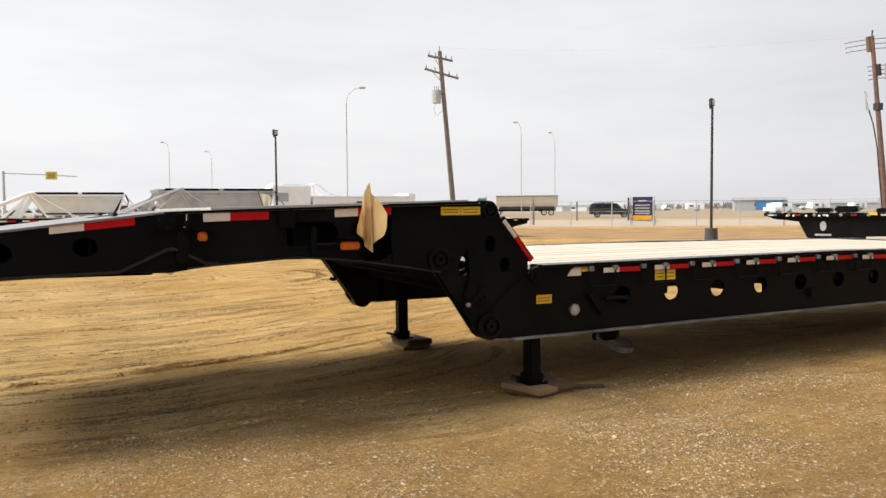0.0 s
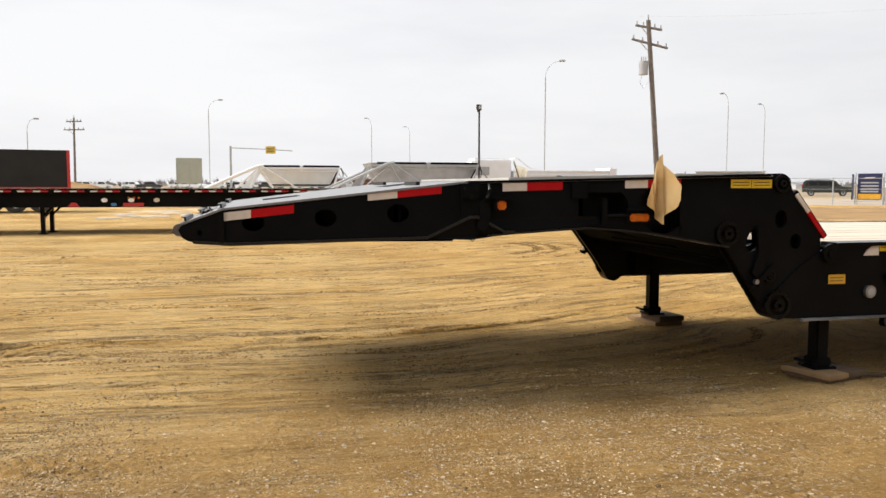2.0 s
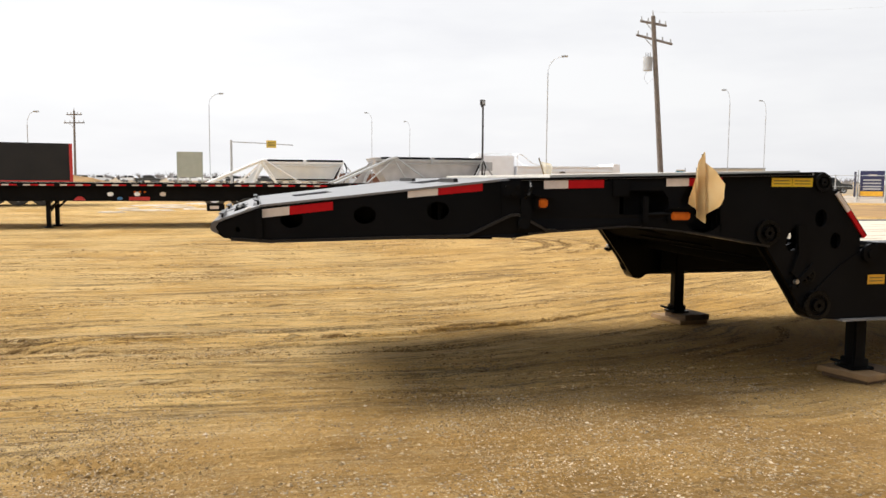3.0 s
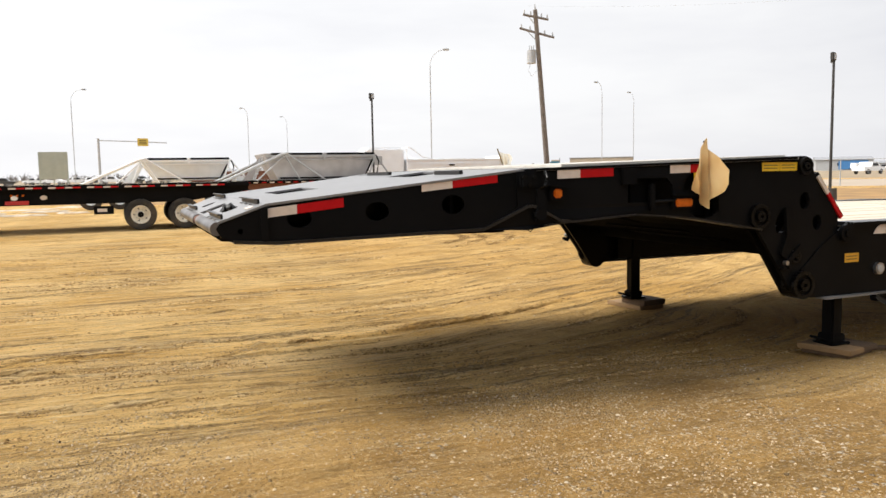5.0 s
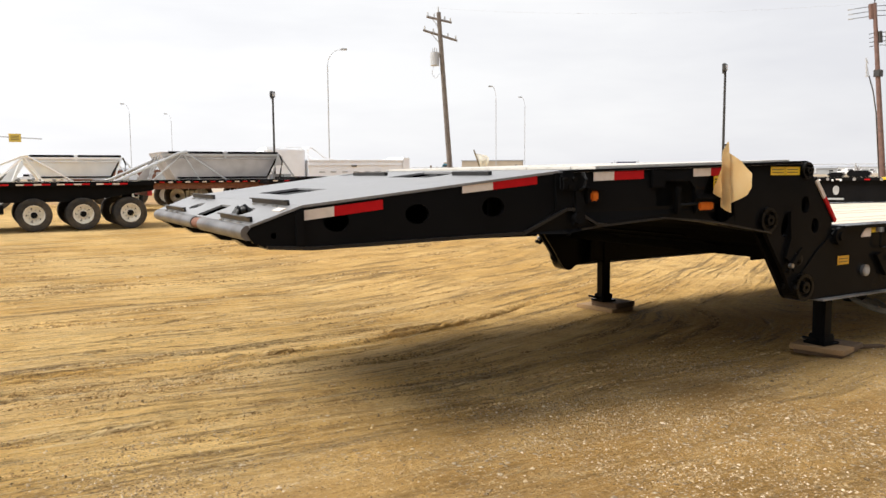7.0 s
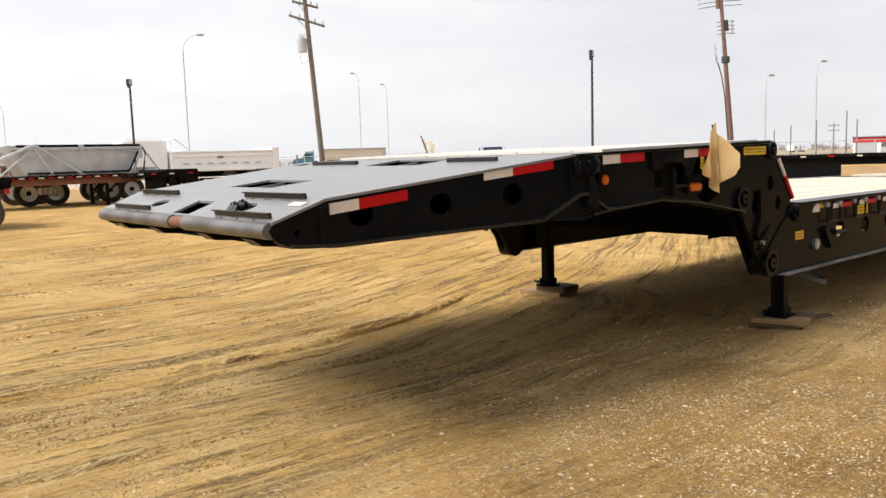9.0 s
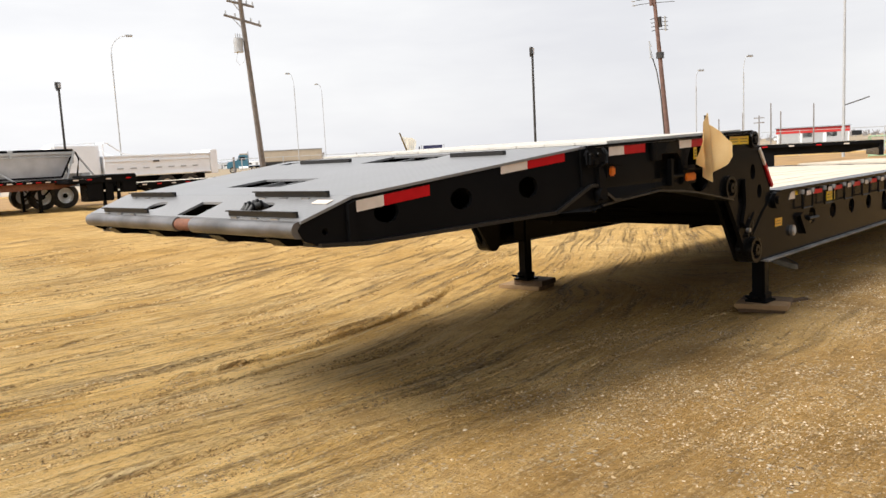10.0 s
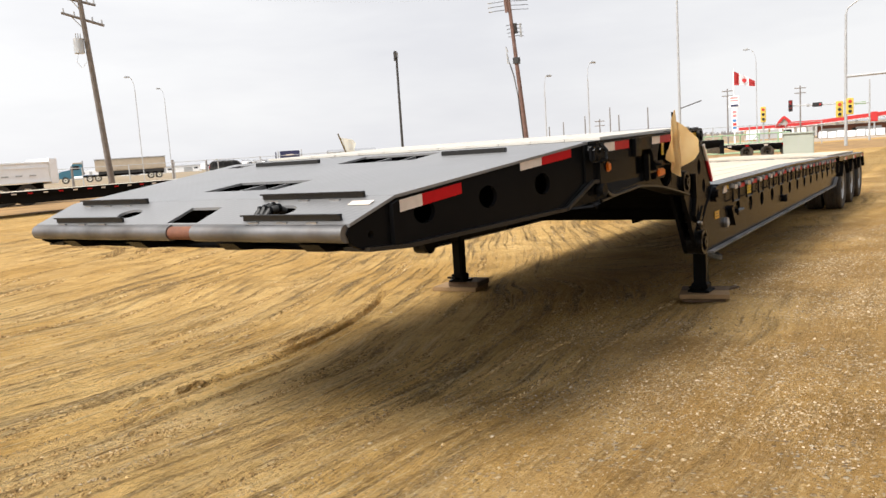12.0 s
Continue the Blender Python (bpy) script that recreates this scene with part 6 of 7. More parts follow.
def street_lamp(at, h, turn, reach=1.2):
    """A tall galvanised highway lamp with a curved arm and a flat luminaire."""
    t = thing("street_lamp", "tall galvanised highway lamp with a curved arm", "street lamp", at, turn, group="highway lamps")
    part("pole", pipe([(0, 0, 0), (0, 0, h * 0.5), (0, 0, h - 1.2)], 0.040, 8), M_GREY, t)
    pts = [(0, 0, h - 1.2)]
    for k in range(1, 9):
        a = math.pi / 2 * k / 8
        pts.append((-reach * (1 - math.cos(a)), 0, h - 1.2 + 1.15 * math.sin(a) ** 1.0))
    part("arm", pipe(pts, 0.020, 8), M_GREY, t)
    part("luminaire", box(-reach - 0.45, -reach + 0.02, -0.11, 0.11, h - 0.10, h + 0.04, 0.04), M_GREY, t)
    return t


for at, h, turn, rc in (((20.15, 55.5, 0), 10.3, 150, 1.0), ((43.5, 68.0, 0), 10.0, -5, 0.45), ((58.0, 82.7, 0), 10.8, -5, 0.5), ((15.0, 109.5, 0), 10.4, 0, 0.6), ((24.0, 128.2, 0), 10.7, 0, 0.6),
                       ((-5.35, 85.0, 0), 9.9, 175, 1.0), ((-20.6, 77.85, 0), 7.1, 175, 0.6), ((52.0, 26.3, 0), 7.1, 150, 0.3), ((50.9, 29.3, 0), 6.4, 150, 0.2)):
    street_lamp(at, h, turn, rc)


def utility_pole(at, top, material, r, label, transformer=True, tilt=1.0, spread=1.0):
    """A timber power pole, leaning from at to top, with two crossarms, insulators and a transformer."""
    t = thing("utility_pole", label, "utility pole", at)
    a, c = Vector((0, 0, 0)), Vector(top) - Vector(at)
    L = c.length
    d = c.normalized()
    part("pole", cyl(a, c, r, r * 0.68, 14), material, t)
    u = Vector((0.93, -0.37, 0)).normalized()
    for k, (back, half, drop) in enumerate(((0.35, 0.62 * spread, 0.13 * tilt), (1.1, 0.85 * spread, 0.24 * tilt))):
        p = c - d * back
        arm = part("crossarm", pipe([p - u * half + Vector((0, 0, drop)), p + u * half - Vector((0, 0, drop))], 0.06, 6), material, t)
        for s in (-0.9, -0.4, 0.45, 0.9):
            q = p + u * half * s - Vector((0, 0, drop)) * s
            part("insulator", cyl(q + Vector((0, 0, 0.03)), q + Vector((0, 0, 0.22)), 0.045, 0.03, 8), M_GREY, arm)
        part("arm_brace", pipe([p - u * half * 0.6 + Vector((0, 0, drop * 0.6)), p - d * 0.45], 0.02, 5), M_GREY, t)
    part("pole_pin", cyl(c, c + d * 0.25, 0.04, 0.02, 8), M_GREY, t)
    if transformer:
        p = c - d * 2.25 - u * 0.36
        tr = part("transformer", cyl(p - Vector((0, 0, 0.32)), p + Vector((0, 0, 0.32)), 0.22, seg=18), M_GREY, t)
        for s in (-0.1, 0.0, 0.1):
            part("bushing", cyl(p + u * s + Vector((0, 0, 0.32)), p + u * s + Vector((0, 0, 0.55)), 0.03, 0.02, 8), M_GREY, tr)
        part("drop_wire", pipe([p + Vector((0, 0, -0.3)) - u * 0.05, p + Vector((0, 0, -0.7)) - u * 0.15, p + Vector((0, 0, -0.95)) + u * 0.02, p + Vector((0, 0, -0.7)) + u * 0.25], 0.012, 5), M_GREY, t)
    return t


utility_pole((19.3, 36.75, 0), (17.65, 35.2, 9.1), M_WOODPOLE, 0.15, "leaning weathered timber power pole with a grey transformer")
utility_pole((-16.95, 78.7, 0), (-16.86, 78.7, 7.3), M_WOODPOLE, 0.12, "distant timber power pole with two level crossarms", False, 0.0, 1.2)


def riser_pole():
    """A reddish timber pole whose underground cables climb one side; level line brackets near its top."""
    at, top = Vector((30.35, 20.25, 0)), Vector((29.43, 20.48, 8.0))
    t = thing("utility_pole", "reddish timber power pole with riser cables and line brackets", "utility pole", at)
    c = top - at
    d, u = c.normalized(), Vector((0.56, -0.83, 0))
    part("pole", cyl((0, 0, 0), c, 0.125, 0.075, 14), M_REDPOLE, t)
    part("pole_pin", cyl(c, c + Vector((0.03, 0, 0.22)), 0.02, 0.035, 8), M_DARKPOLE, t)

    def at_(down, side):
        return c - d * down + u * side

    br = part("bracket_box", cyl(at_(0.62, -0.13), at_(0.02, -0.13), 0.095, seg=8), M_REDPOLE, t)
    for k in range(3):
        dz = 0.12 + 0.19 * k
        part("line_rod", pipe([at_(dz + 0.06, -0.95), at_(dz, -0.1), at_(dz + 0.02, 0.85)], 0.014, 6), M_DARKPOLE, br)
        part("insulator", cyl(at_(dz + 0.06, -0.97), at_(dz + 0.055, -0.80), 0.032, 0.02, 8), M_GREY, br)
    lo = part("cutout_box", cyl(at_(1.58, 0.15), at_(1.12, 0.15), 0.08, seg=8), M_DARKPOLE, t)
    for k in range(4):
        dz = 1.16 + 0.17 * k
        part("cutout_arm", pipe([at_(dz + 0.05, -0.25), at_(dz, 0.1), at_(dz + 0.03, 0.48)], 0.016, 6), M_DARKPOLE, lo)
    part("fuse_tube", cyl(at_(1.75, 0.36), at_(1.12, 0.38), 0.04, seg=8), M_GREY, lo)
    for k in range(3):
        dz = 2.15 + 0.26 * k
        part("pothead", cyl(at_(dz + 0.25, -0.36 - 0.02 * k), at_(dz, -0.40), 0.05, 0.025, 8), M_GREY, t)
    part("standoff", box(c.x * 0.63 - 0.13, c.x * 0.63 + 0.13, c.y * 0.63 - 0.13, c.y * 0.63 + 0.13, c.z * 0.635, c.z * 0.67, 0.01), M_DARKPOLE, t)
    part("riser_cable", pipe([at_(2.9, -0.32), at_(3.5, -0.20), at_(4.4, -0.13), at_(7.95, -0.14)], 0.025, 6), M_DARKPOLE, t)
    part("riser_cable", pipe([at_(2.6, -0.36), at_(3.5, -0.22), at_(4.4, -0.15), at_(7.95, -0.16)], 0.014, 6), M_GREY, t)
    return t


riser_pole()

# span wires from the power poles
wires = thing("power_wires", "thin sagging power wires between poles", "wire", (17.3, 35.4, 9.0))
for k, (p, q, sag) in enumerate((((17.3, 35.4, 9.3), (29.5, 20.3, 8.0), 0.35), ((29.5, 20.3, 8.0), (62.0, -30.0, 9.0), 0.6))):
    a, c = Vector(p), Vector(q)
    pts = [a.lerp(c, i / 14) - Vector((17.3, 35.4, 9.0)) - Vector((0, 0, sag * 4 * (i / 14) * (1 - i / 14))) for i in range(15)]
    part("wire", pipe(pts, 0.002, 4), M_GREY, wires)


# ---------------- signs, fence, flag, signals ----------------
def sign_board():
    t = thing("sign_board", "navy and orange advertising board on a pipe stand", "sign", (36.9, 42.3, 0), -50)
    part("board", box(-0.68, 0.68, -0.04, 0.04, 0.35, 2.0, 0.01), M_NAVY, t)
    part("orange_band", box(-0.64, 0.64, -0.05, -0.041, 0.40, 0.72), M_ORANGE, t)
    for k, (z, w) in enumerate(((1.72, 0.26), (1.42, 0.5), (1.22, 0.5), (1.02, 0.5), (0.86, 0.5))):
        part("print_bar", box(-w, w, -0.048, -0.041, z - 0.045, z + 0.045), M_GREY if k else M_WHITE_TAPE, t)
    part("side_panel", box(-0.98, -0.94, -0.3, 0.3, 0.35, 1.95, 0.01), M_NAVY, t)
    for x in (-0.8, 0.8):
        part("post", pipe([(x, 0, 0), (x, 0, 2.05)], 0.03, 6), M_GREY, t)
        for s in (-1, 1):
            part("strut", pipe([(x, s * 0.9, 0.02), (x, 0, 0.75)], 0.02, 6), M_GREY, t)
    for z in (0.33, 0.7):
        part("cross_rail", pipe([(-1.5, 0.06, z * 0.6), (1.5, 0.06, z)], 0.018, 6), M_GREY, t)


sign_board()


def fence(p0, p1, n, label):
    """A wire fence: steel posts with a top rail and two strands."""
    a, c = Vector(p0), Vector(p1)
    t = thing("wire_fence", label, "fence", p0)
    for k in range(n + 1):
        p = (c - a) * k / n
        part("post", cyl(p, p + Vector((0, 0, 1.75)), 0.035, seg=8), M_GREY, t)
    part("top_rail", pipe([(0, 0, 1.7), tuple((c - a) + Vector((0, 0, 1.7)))], 0.02, 5), M_GREY, t)
    for z in (0.4, 1.0):
        part("strand", pipe([(0, 0, z), tuple((c - a) + Vector((0, 0, z)))], 0.006, 4), M_GREY, t)


fence((24.0, 52.0, 0), (44.0, 36.5, 0), 9, "galvanised wire fence along the verge")
fence((44.0, 36.5, 0), (62.0, 12.0, 0), 11, "galvanised wire fence along the verge")
fence((24.0, 52.0, 0), (6.0, 68.0, 0), 9, "galvanised wire fence along the verge")
for x, y in ((33.0, 50.0), (46.0, 62.0), (29.0, 56.0)):
    p = thing("timber_post", "short dark timber post in the verge", "post", (x, y, 0), group="verge posts")
    part("shaft", cyl((0, 0, 0), (0, 0, 1.9), 0.09, 0.08, 10), M_WOODPOLE, p)


def gantry():
    t = thing("road_sign_gantry", "grey cantilever road sign mast with a yellow sign", "road sign", (-2.95, 75.4, 0))
    part("mast", cyl((0, 0, 0), (0, 0, 4.75), 0.12, 0.10, 10), M_GREY, t)
    part("arm", pipe([(0, 0, 4.58), (3.2, 0, 4.48), (5.6, 0, 4.36)], 0.05, 6), M_GREY, t)
    part("sign_panel", box(3.15, 4.05, -0.07, -0.055, 4.08, 4.76, 0.005), M_SIGNYEL, t)
    for z in (4.28, 4.42, 4.56):
        part("print_bar", box(3.3, 3.9, -0.076, -0.07, z - 0.03, z + 0.03), M_INK, t)


gantry()
bx = thing("road_board", "large green-grey board on posts beside the road", "sign", (-6.2, 70.1, 0))
part("panel", box(-1.05, 1.05, -0.06, 0.06, 1.3, 3.45, 0.02), M_GREENGREY, bx)
for x in (-0.98, 0.0, 0.98):
    part("edge_post", box(x - 0.05, x + 0.05, -0.09, -0.06, 0.0, 3.45), M_GREENGREY, bx)


def suv():
    t = thing("suv", "dark grey sport utility car standing on the road", "car", (63.4, 78.4, 0), -37)
    prof = [(-2.6, 0.45), (2.55, 0.45), (2.6, 0.75), (2.5, 1.0), (1.45, 1.12), (0.85, 1.72), (0.6, 1.80), (-2.2, 1.82), (-2.5, 1.6), (-2.62, 1.0)]
    part("body", plate(prof, [], -0.95, 0.95, xz), M_SUV, t)
    win = [(-2.3, 1.18), (1.05, 1.18), (0.66, 1.66), (-2.1, 1.68)]
    part("side_window", plate(win, [], -0.962, -0.95, xz), M_GLASS, t)
    part("windscreen", plate([(1.38, 1.16), (1.41, 1.16), (0.88, 1.70), (0.85, 1.70)], [], -0.8, 0.8, xz), M_GLASS, t)
    for x in (-2.0, -1.0, 0.1):
        part("pillar", box(x, x + 0.07, -0.972, -0.96, 1.18, 1.68), M_SUV, t)
    part("roof_rack", box(-2.0, 0.4, -0.75, -0.7, 1.84, 1.9), M_BLACK, t)
    part("headlight", box(2.52, 2.62, -0.85, -0.55, 0.82, 0.98, 0.02), M_WHITE, t)
    part("tail_lamp", box(-2.66, -2.58, -0.93, -0.8, 0.95, 1.4, 0.02), M_REDP, t)
    part("sill", box(-1.4, 1.4, -0.99, -0.95, 0.40, 0.5, 0.01), M_BLACK, t)
    for x in (-1.65, 1.65):
        for y, f in ((-0.85, 1), (0.85, -1)):
            wheel_parts(t, (x, y, 0.37), 0.37, 0.24, M_GREY, f)


suv()


def pickup(at, turn, label, paint):
    t = thing("pickup_truck", label, "pickup truck", at, turn)
    part("body", plate([(-2.7, 0.5), (2.7, 0.5), (2.75, 0.95), (1.5, 1.12), (0.85, 1.75), (-0.7, 1.78), (-0.95, 1.12), (-2.75, 1.1)], [], -0.95, 0.95, xz), paint, t)
    part("side_window", plate([(-0.65, 1.18), (1.05, 1.18), (0.7, 1.65), (-0.55, 1.67)], [], -0.962, -0.95, xz), M_GLASS, t)
    for x in (-1.75, 1.75):
        for y, f in ((-0.85, 1), (0.85, -1)):
            wheel_parts(t, (x, y, 0.38), 0.38, 0.25, M_GREY, f)
    return t


pk = pickup((100.5, 84.0, 0), 10, "white pickup truck parked along the road", M_WHITE)
tagged(pk, group="parked vehicles")
for k, (x, y, r) in enumerate(((118, 92, -38), (124, 88, -42), (131, 84, -40), (95, 138, -30), (107, 131, -36), (116, 126, -36), (140, 78, -40), (146, 70, -45), (84, 146, -34), (135, 96, -30), (70, 150, -20), (60, 155, -25), (45, 158, -10), (112, 121, 20), (150, 60, -50))):
    copy_thing(pk, pose(x * 1.7, y * 1.7, 0, 0, 0, r))


dk = pickup((-54.0, 205.0, 0), -8, "dark pickup truck parked far across the yard", M_SUV)
tagged(dk, group="parked vehicles")
for x, y, r, src in ((-24, 131, 12, pk), (-16, 126, -5, dk), (-7, 134, 8, pk), (1, 128, -15, dk), (22, 140, 5, pk), (33, 146, -10, dk)):
    copy_thing(src, pose(x * 1.6, y * 1.6, 0, 0, 0, r))


for k, (x, y) in enumerate(((-31, 150), (-27.5, 138), (-21, 143), (-18, 137), (-12.5, 141), (-10, 133), (-4, 139), (-2, 131), (4.5, 136), (8, 142), (12, 134), (17, 141), (-24, 160), (-15, 158), (-6, 160), (3, 158), (13, 160))):
    copy_thing(pk if k % 3 else dk, pose(x * 1.55, y * 1.55, 0, 0, 0, (k * 37) % 60 - 30))


def earth_berm():
    """A low uneven bank of bare tan earth."""
    bm = bmesh.new()
    rows = []
    for i in range(61):
        u = i / 60
        x = -24.0 + 20.0 * u
        top = 1.75 * min(1.0, (1 - u) * 1.6) * min(1.0, u * 6) * (1 + 0.18 * noise.noise((x * 0.35, 0.0, 3.0)))
        rows.append([bm.verts.new((x, 56.0 + 0.9 * j, -0.02 + max(0.0, top * math.sin(math.pi * j / 10) ** 1.2 * (1 + 0.15 * noise.noise((x * 0.8, j * 0.5, 9.0)))))) for j in range(11)])
    for p, q in zip(rows, rows[1:]):
        for j in range(10):
            bm.faces.new((p[j], q[j], q[j + 1], p[j + 1]))
    ob = part("earth_berm", bm, M_GRASS)
    return tagged(ob, "low bank of bare tan earth beyond the trailers", "earth bank")


earth_berm()

# ---------------- far buildings, signals and trees ----------------
def shed(name, label, at, turn, L, W, h, wall, roof, rise=0.6, doors=3, band=None):
    """A low industrial building: walls, shallow gable roof, doors and windows."""
    t = thing(name, label, "building", at, turn)
    part("wall", box(0, L, 0, W, 0, h), wall, t)
    part("roof", plate([(-0.3, h), (W + 0.3, h), (W / 2, h + rise)], [], -0.3, L + 0.3, yz), roof, t)
    for k in range(doors):
        x = L * (k + 0.5) / doors
        part("door", box(x - 1.3, x + 1.3, -0.05, 0.0, 0.0, h * 0.75), M_GREY, t)
        part("window", box(x + 1.8, x + 3.0, -0.05, 0.0, h * 0.45, h * 0.7), M_GLASS, t)
    if band:
        part("fascia", box(-0.1, L + 0.1, -0.08, -0.01, h - 0.75, h - 0.05), band, t)
    return t


bs = shed("blue_shed", "long pale shed with a bright blue front", (176.0, 162.0, 0), -45, 14, 14, 2.9, M_GREY, M_ROOF, 0.9, 2)
part("blue_front", box(5.6, 12.8, -0.14, -0.06, 0.3, 2.7), M_BLUE, bs)
shed("grey_shed", "long low grey industrial shed", (222.0, 186.0, 0), -48, 34, 12, 2.0, M_GREY, M_ROOF, 0.4, 4)
shed("pale_shed", "long low pale shed beyond the road", (146.0, 222.0, 0), -40, 24, 8, 1.9, M_WHITE, M_ROOF, 0.3, 3)
shed("white_shed", "low white building far across the field", (110.0, 290.0, 0), -20, 50, 14, 2.2, M_WHITE, M_ROOF, 0.5, 5)
shed("white_shed", "low white building far across the field", (260.0, 220.0, 0), -45, 70, 16, 2.4, M_WHITE, M_ROOF, 0.6, 6)
shed("filling_station", "white roadside building with a red fascia", (108.8, 46.4, 0), -70, 9.0, 8, 2.5, M_WHITE, M_ROOF, 0.2, 3, M_REDP)
shed("long_store", "long low white building behind red canopies", (119.2, 30.0, 0), -82, 44, 14, 1.7, M_WHITE, M_ROOF, 0.3, 7)
shed("brown_shed", "low dark shed at the far edge of the yard", (14.0, 190.0, 0), -5, 40, 10, 2.6, M_RUST, M_ROOF, 0.4, 3)
for k in range(16):
    tr = thing("camper_trailer", "white travel trailer parked far across the road", "trailer", (72 + 11.5 * k, 232 - 9.2 * k + 5 * (k % 3), 0), -32 + 9 * (k % 4), group="far parked trailers")
    part("body", box(0, 6.2 - 0.6 * (k % 3), 0, 2.3, 0.45, 2.2 - 0.25 * (k % 2), 0.12), M_WHITE, tr)
    part("side_window", box(0.8, 1.9, -0.02, 0.0, 1.25, 1.7, 0.01), M_GLASS, tr)
    part("door", box(3.0, 3.7, -0.02, 0.0, 0.5, 1.85, 0.01), M_GREY, tr)
    part("stripe", box(0.15, 5.0 - 0.6 * (k % 3), -0.012, 0.0, 0.8, 0.95), M_GREY if k % 2 else M_BLUE, tr)
    part("hitch", box(-0.9, 0.05, 1.0, 1.3, 0.4, 0.5, 0.01), M_BLACK, tr)
    for yy, f in ((0.15, 1), (2.15, -1)):
        wheel_parts(tr, (3.1, yy, 0.36), 0.36, 0.22, M_GREY, f)


def canopy(label, a, c, depth, z0, z1, thick, columns):
    """A flat-roofed canopy between two points of its front edge: sloping slab, columns, dark shade line under it."""
    a, c = Vector((*a, 0)), Vector((*c, 0))
    L = (c - a).length
    t = thing("red_canopy", label, "canopy", a, math.degrees(math.atan2(c.y - a.y, c.x - a.x)))
    part("roof_slab", plate([(0, z0), (L, z1), (L, z1 + thick), (0, z0 + thick)], [], 0.0, depth, xz), M_REDP, t)
    part("fascia_trim", plate([(0, z0 - 0.07), (L, z1 - 0.07), (L, z1 - 0.005), (0, z0 - 0.005)], [], 0.02, depth - 0.02, xz), M_WHITE, t)
    for k in range(columns):
        x = L * (k + 0.5) / columns
        part("column", box(x - 0.1, x + 0.1, depth * 0.4, depth * 0.4 + 0.2, 0, z0 + (z1 - z0) * (k + 0.5) / columns - 0.07), M_WHITE, t)
    return t, L


canopy("long thin red canopy with white columns", (104.1, 27.6), (104.9, 23.3), 5.0, 1.45, 1.5, 0.36, 3)
gb, gl = canopy("red canopy with an arched red gable on its front", (104.9, 23.25), (105.4, 19.0), 5.0, 1.42, 1.40, 0.34, 3)
arch_ = [(0.0, 1.78), (0.35, 2.35), (0.75, 2.8), (1.0, 2.95), (1.25, 2.8), (1.7, 2.35), (2.1, 1.78)]
inner_ = [(0.32, 1.80), (0.62, 2.2), (1.0, 2.62), (1.38, 2.2), (1.78, 1.80)]
part("gable_frame", plate(arch_, [inner_], -0.2, 0.3, xz), M_REDP, gb)
part("gable_panel", plate(inner_, [], 0.05, 0.15, xz), M_GREENGREY, gb)
canopy("sloping bright red canopy over dark fuel bays", (95.86, 18.2), (96.5, 10.2), 6.0, 1.55, 2.12, 0.42, 4)
canopy("low red roof between the canopies", (99.2, 20.8), (99.9, 17.0), 6.0, 1.55, 1.55, 0.55, 2)
# added dark block standing in for the dark openings under the canopy
bay_block = shed("dark_kiosk", "added low dark block for the dark openings under the red canopy", (98.0, 17.4, 0), -84, 7.0, 4, 1.35, M_RUST, M_ROOF, 0.05, 2)
tower = thing("red_pump_sign", "small dark red sign box on a post", "sign", (96.0, 11.4, 0), -84)
part("post", cyl((0, 0, 0), (0, 0, 1.5), 0.08, seg=8), M_GREY, tower)
part("panel", box(-0.35, 0.35, -0.15, 0.15, 1.5, 2.55, 0.03), M_REDP, tower)
for k in range(7):
    pal = thing("stacked_pallet", "white wrapped pallet stack beside the filling station", "pallet", (86.0 + 0.1 * k, 15.6 - 0.86 * k, 0), -84 + 2 * (k % 3), group="white pallet stacks")
    part("base", box(0.0, 0.78, 0, 0.8, 0.0, 0.08), M_PLANK, pal)
    part("wrapped_stack", box(0.0, 0.78, 0, 0.8, 0.08, 0.78 - 0.06 * (k % 2), 0.04), M_WHITE, pal)


def flag_pole():
    t = thing("flag_pole", "tall pole flying a red and white national flag", "flag", (77.8, 22.0, 0), 105)
    part("pole", cyl((0, 0, 0), (0, 0, 7.4), 0.05, 0.035, 10), M_WHITE, t)
    for k, (a, c, m) in enumerate(((0.05, 0.5, M_REDP), (0.5, 1.4, M_WHITE), (1.4, 1.95, M_REDP))):
        bm = bmesh.new()
        rows = []
        for i in range(9):
            x = a + (c - a) * i / 8
            zz = 7.2 - 0.57 * x
            wob = 0.10 * math.sin(x * 4.0)
            rows.append((bm.verts.new((-x, wob, zz)), bm.verts.new((-x, wob + 0.1, zz - 1.35 + 0.43 * x))))
        for p, q in zip(rows, rows[1:]):
            bm.faces.new((p[0], q[0], q[1], p[1]))
        bmesh.ops.solidify(bm, geom=bm.faces[:], thickness=0.01)
        part("cloth_band", bm, m, t)
    part("leaf_emblem", plate([(-0.75, 6.2), (-0.85, 6.45), (-0.98, 6.35), (-0.95, 6.72), (-1.1, 6.3), (-1.2, 6.4), (-1.18, 6.1), (-0.98, 5.95)], [], 0.16, 0.18, xz), M_REDP, t)
    return t


flag_pole()


street_lamp((70.2, 18.3, 0), 8.4, -75, 0.6)


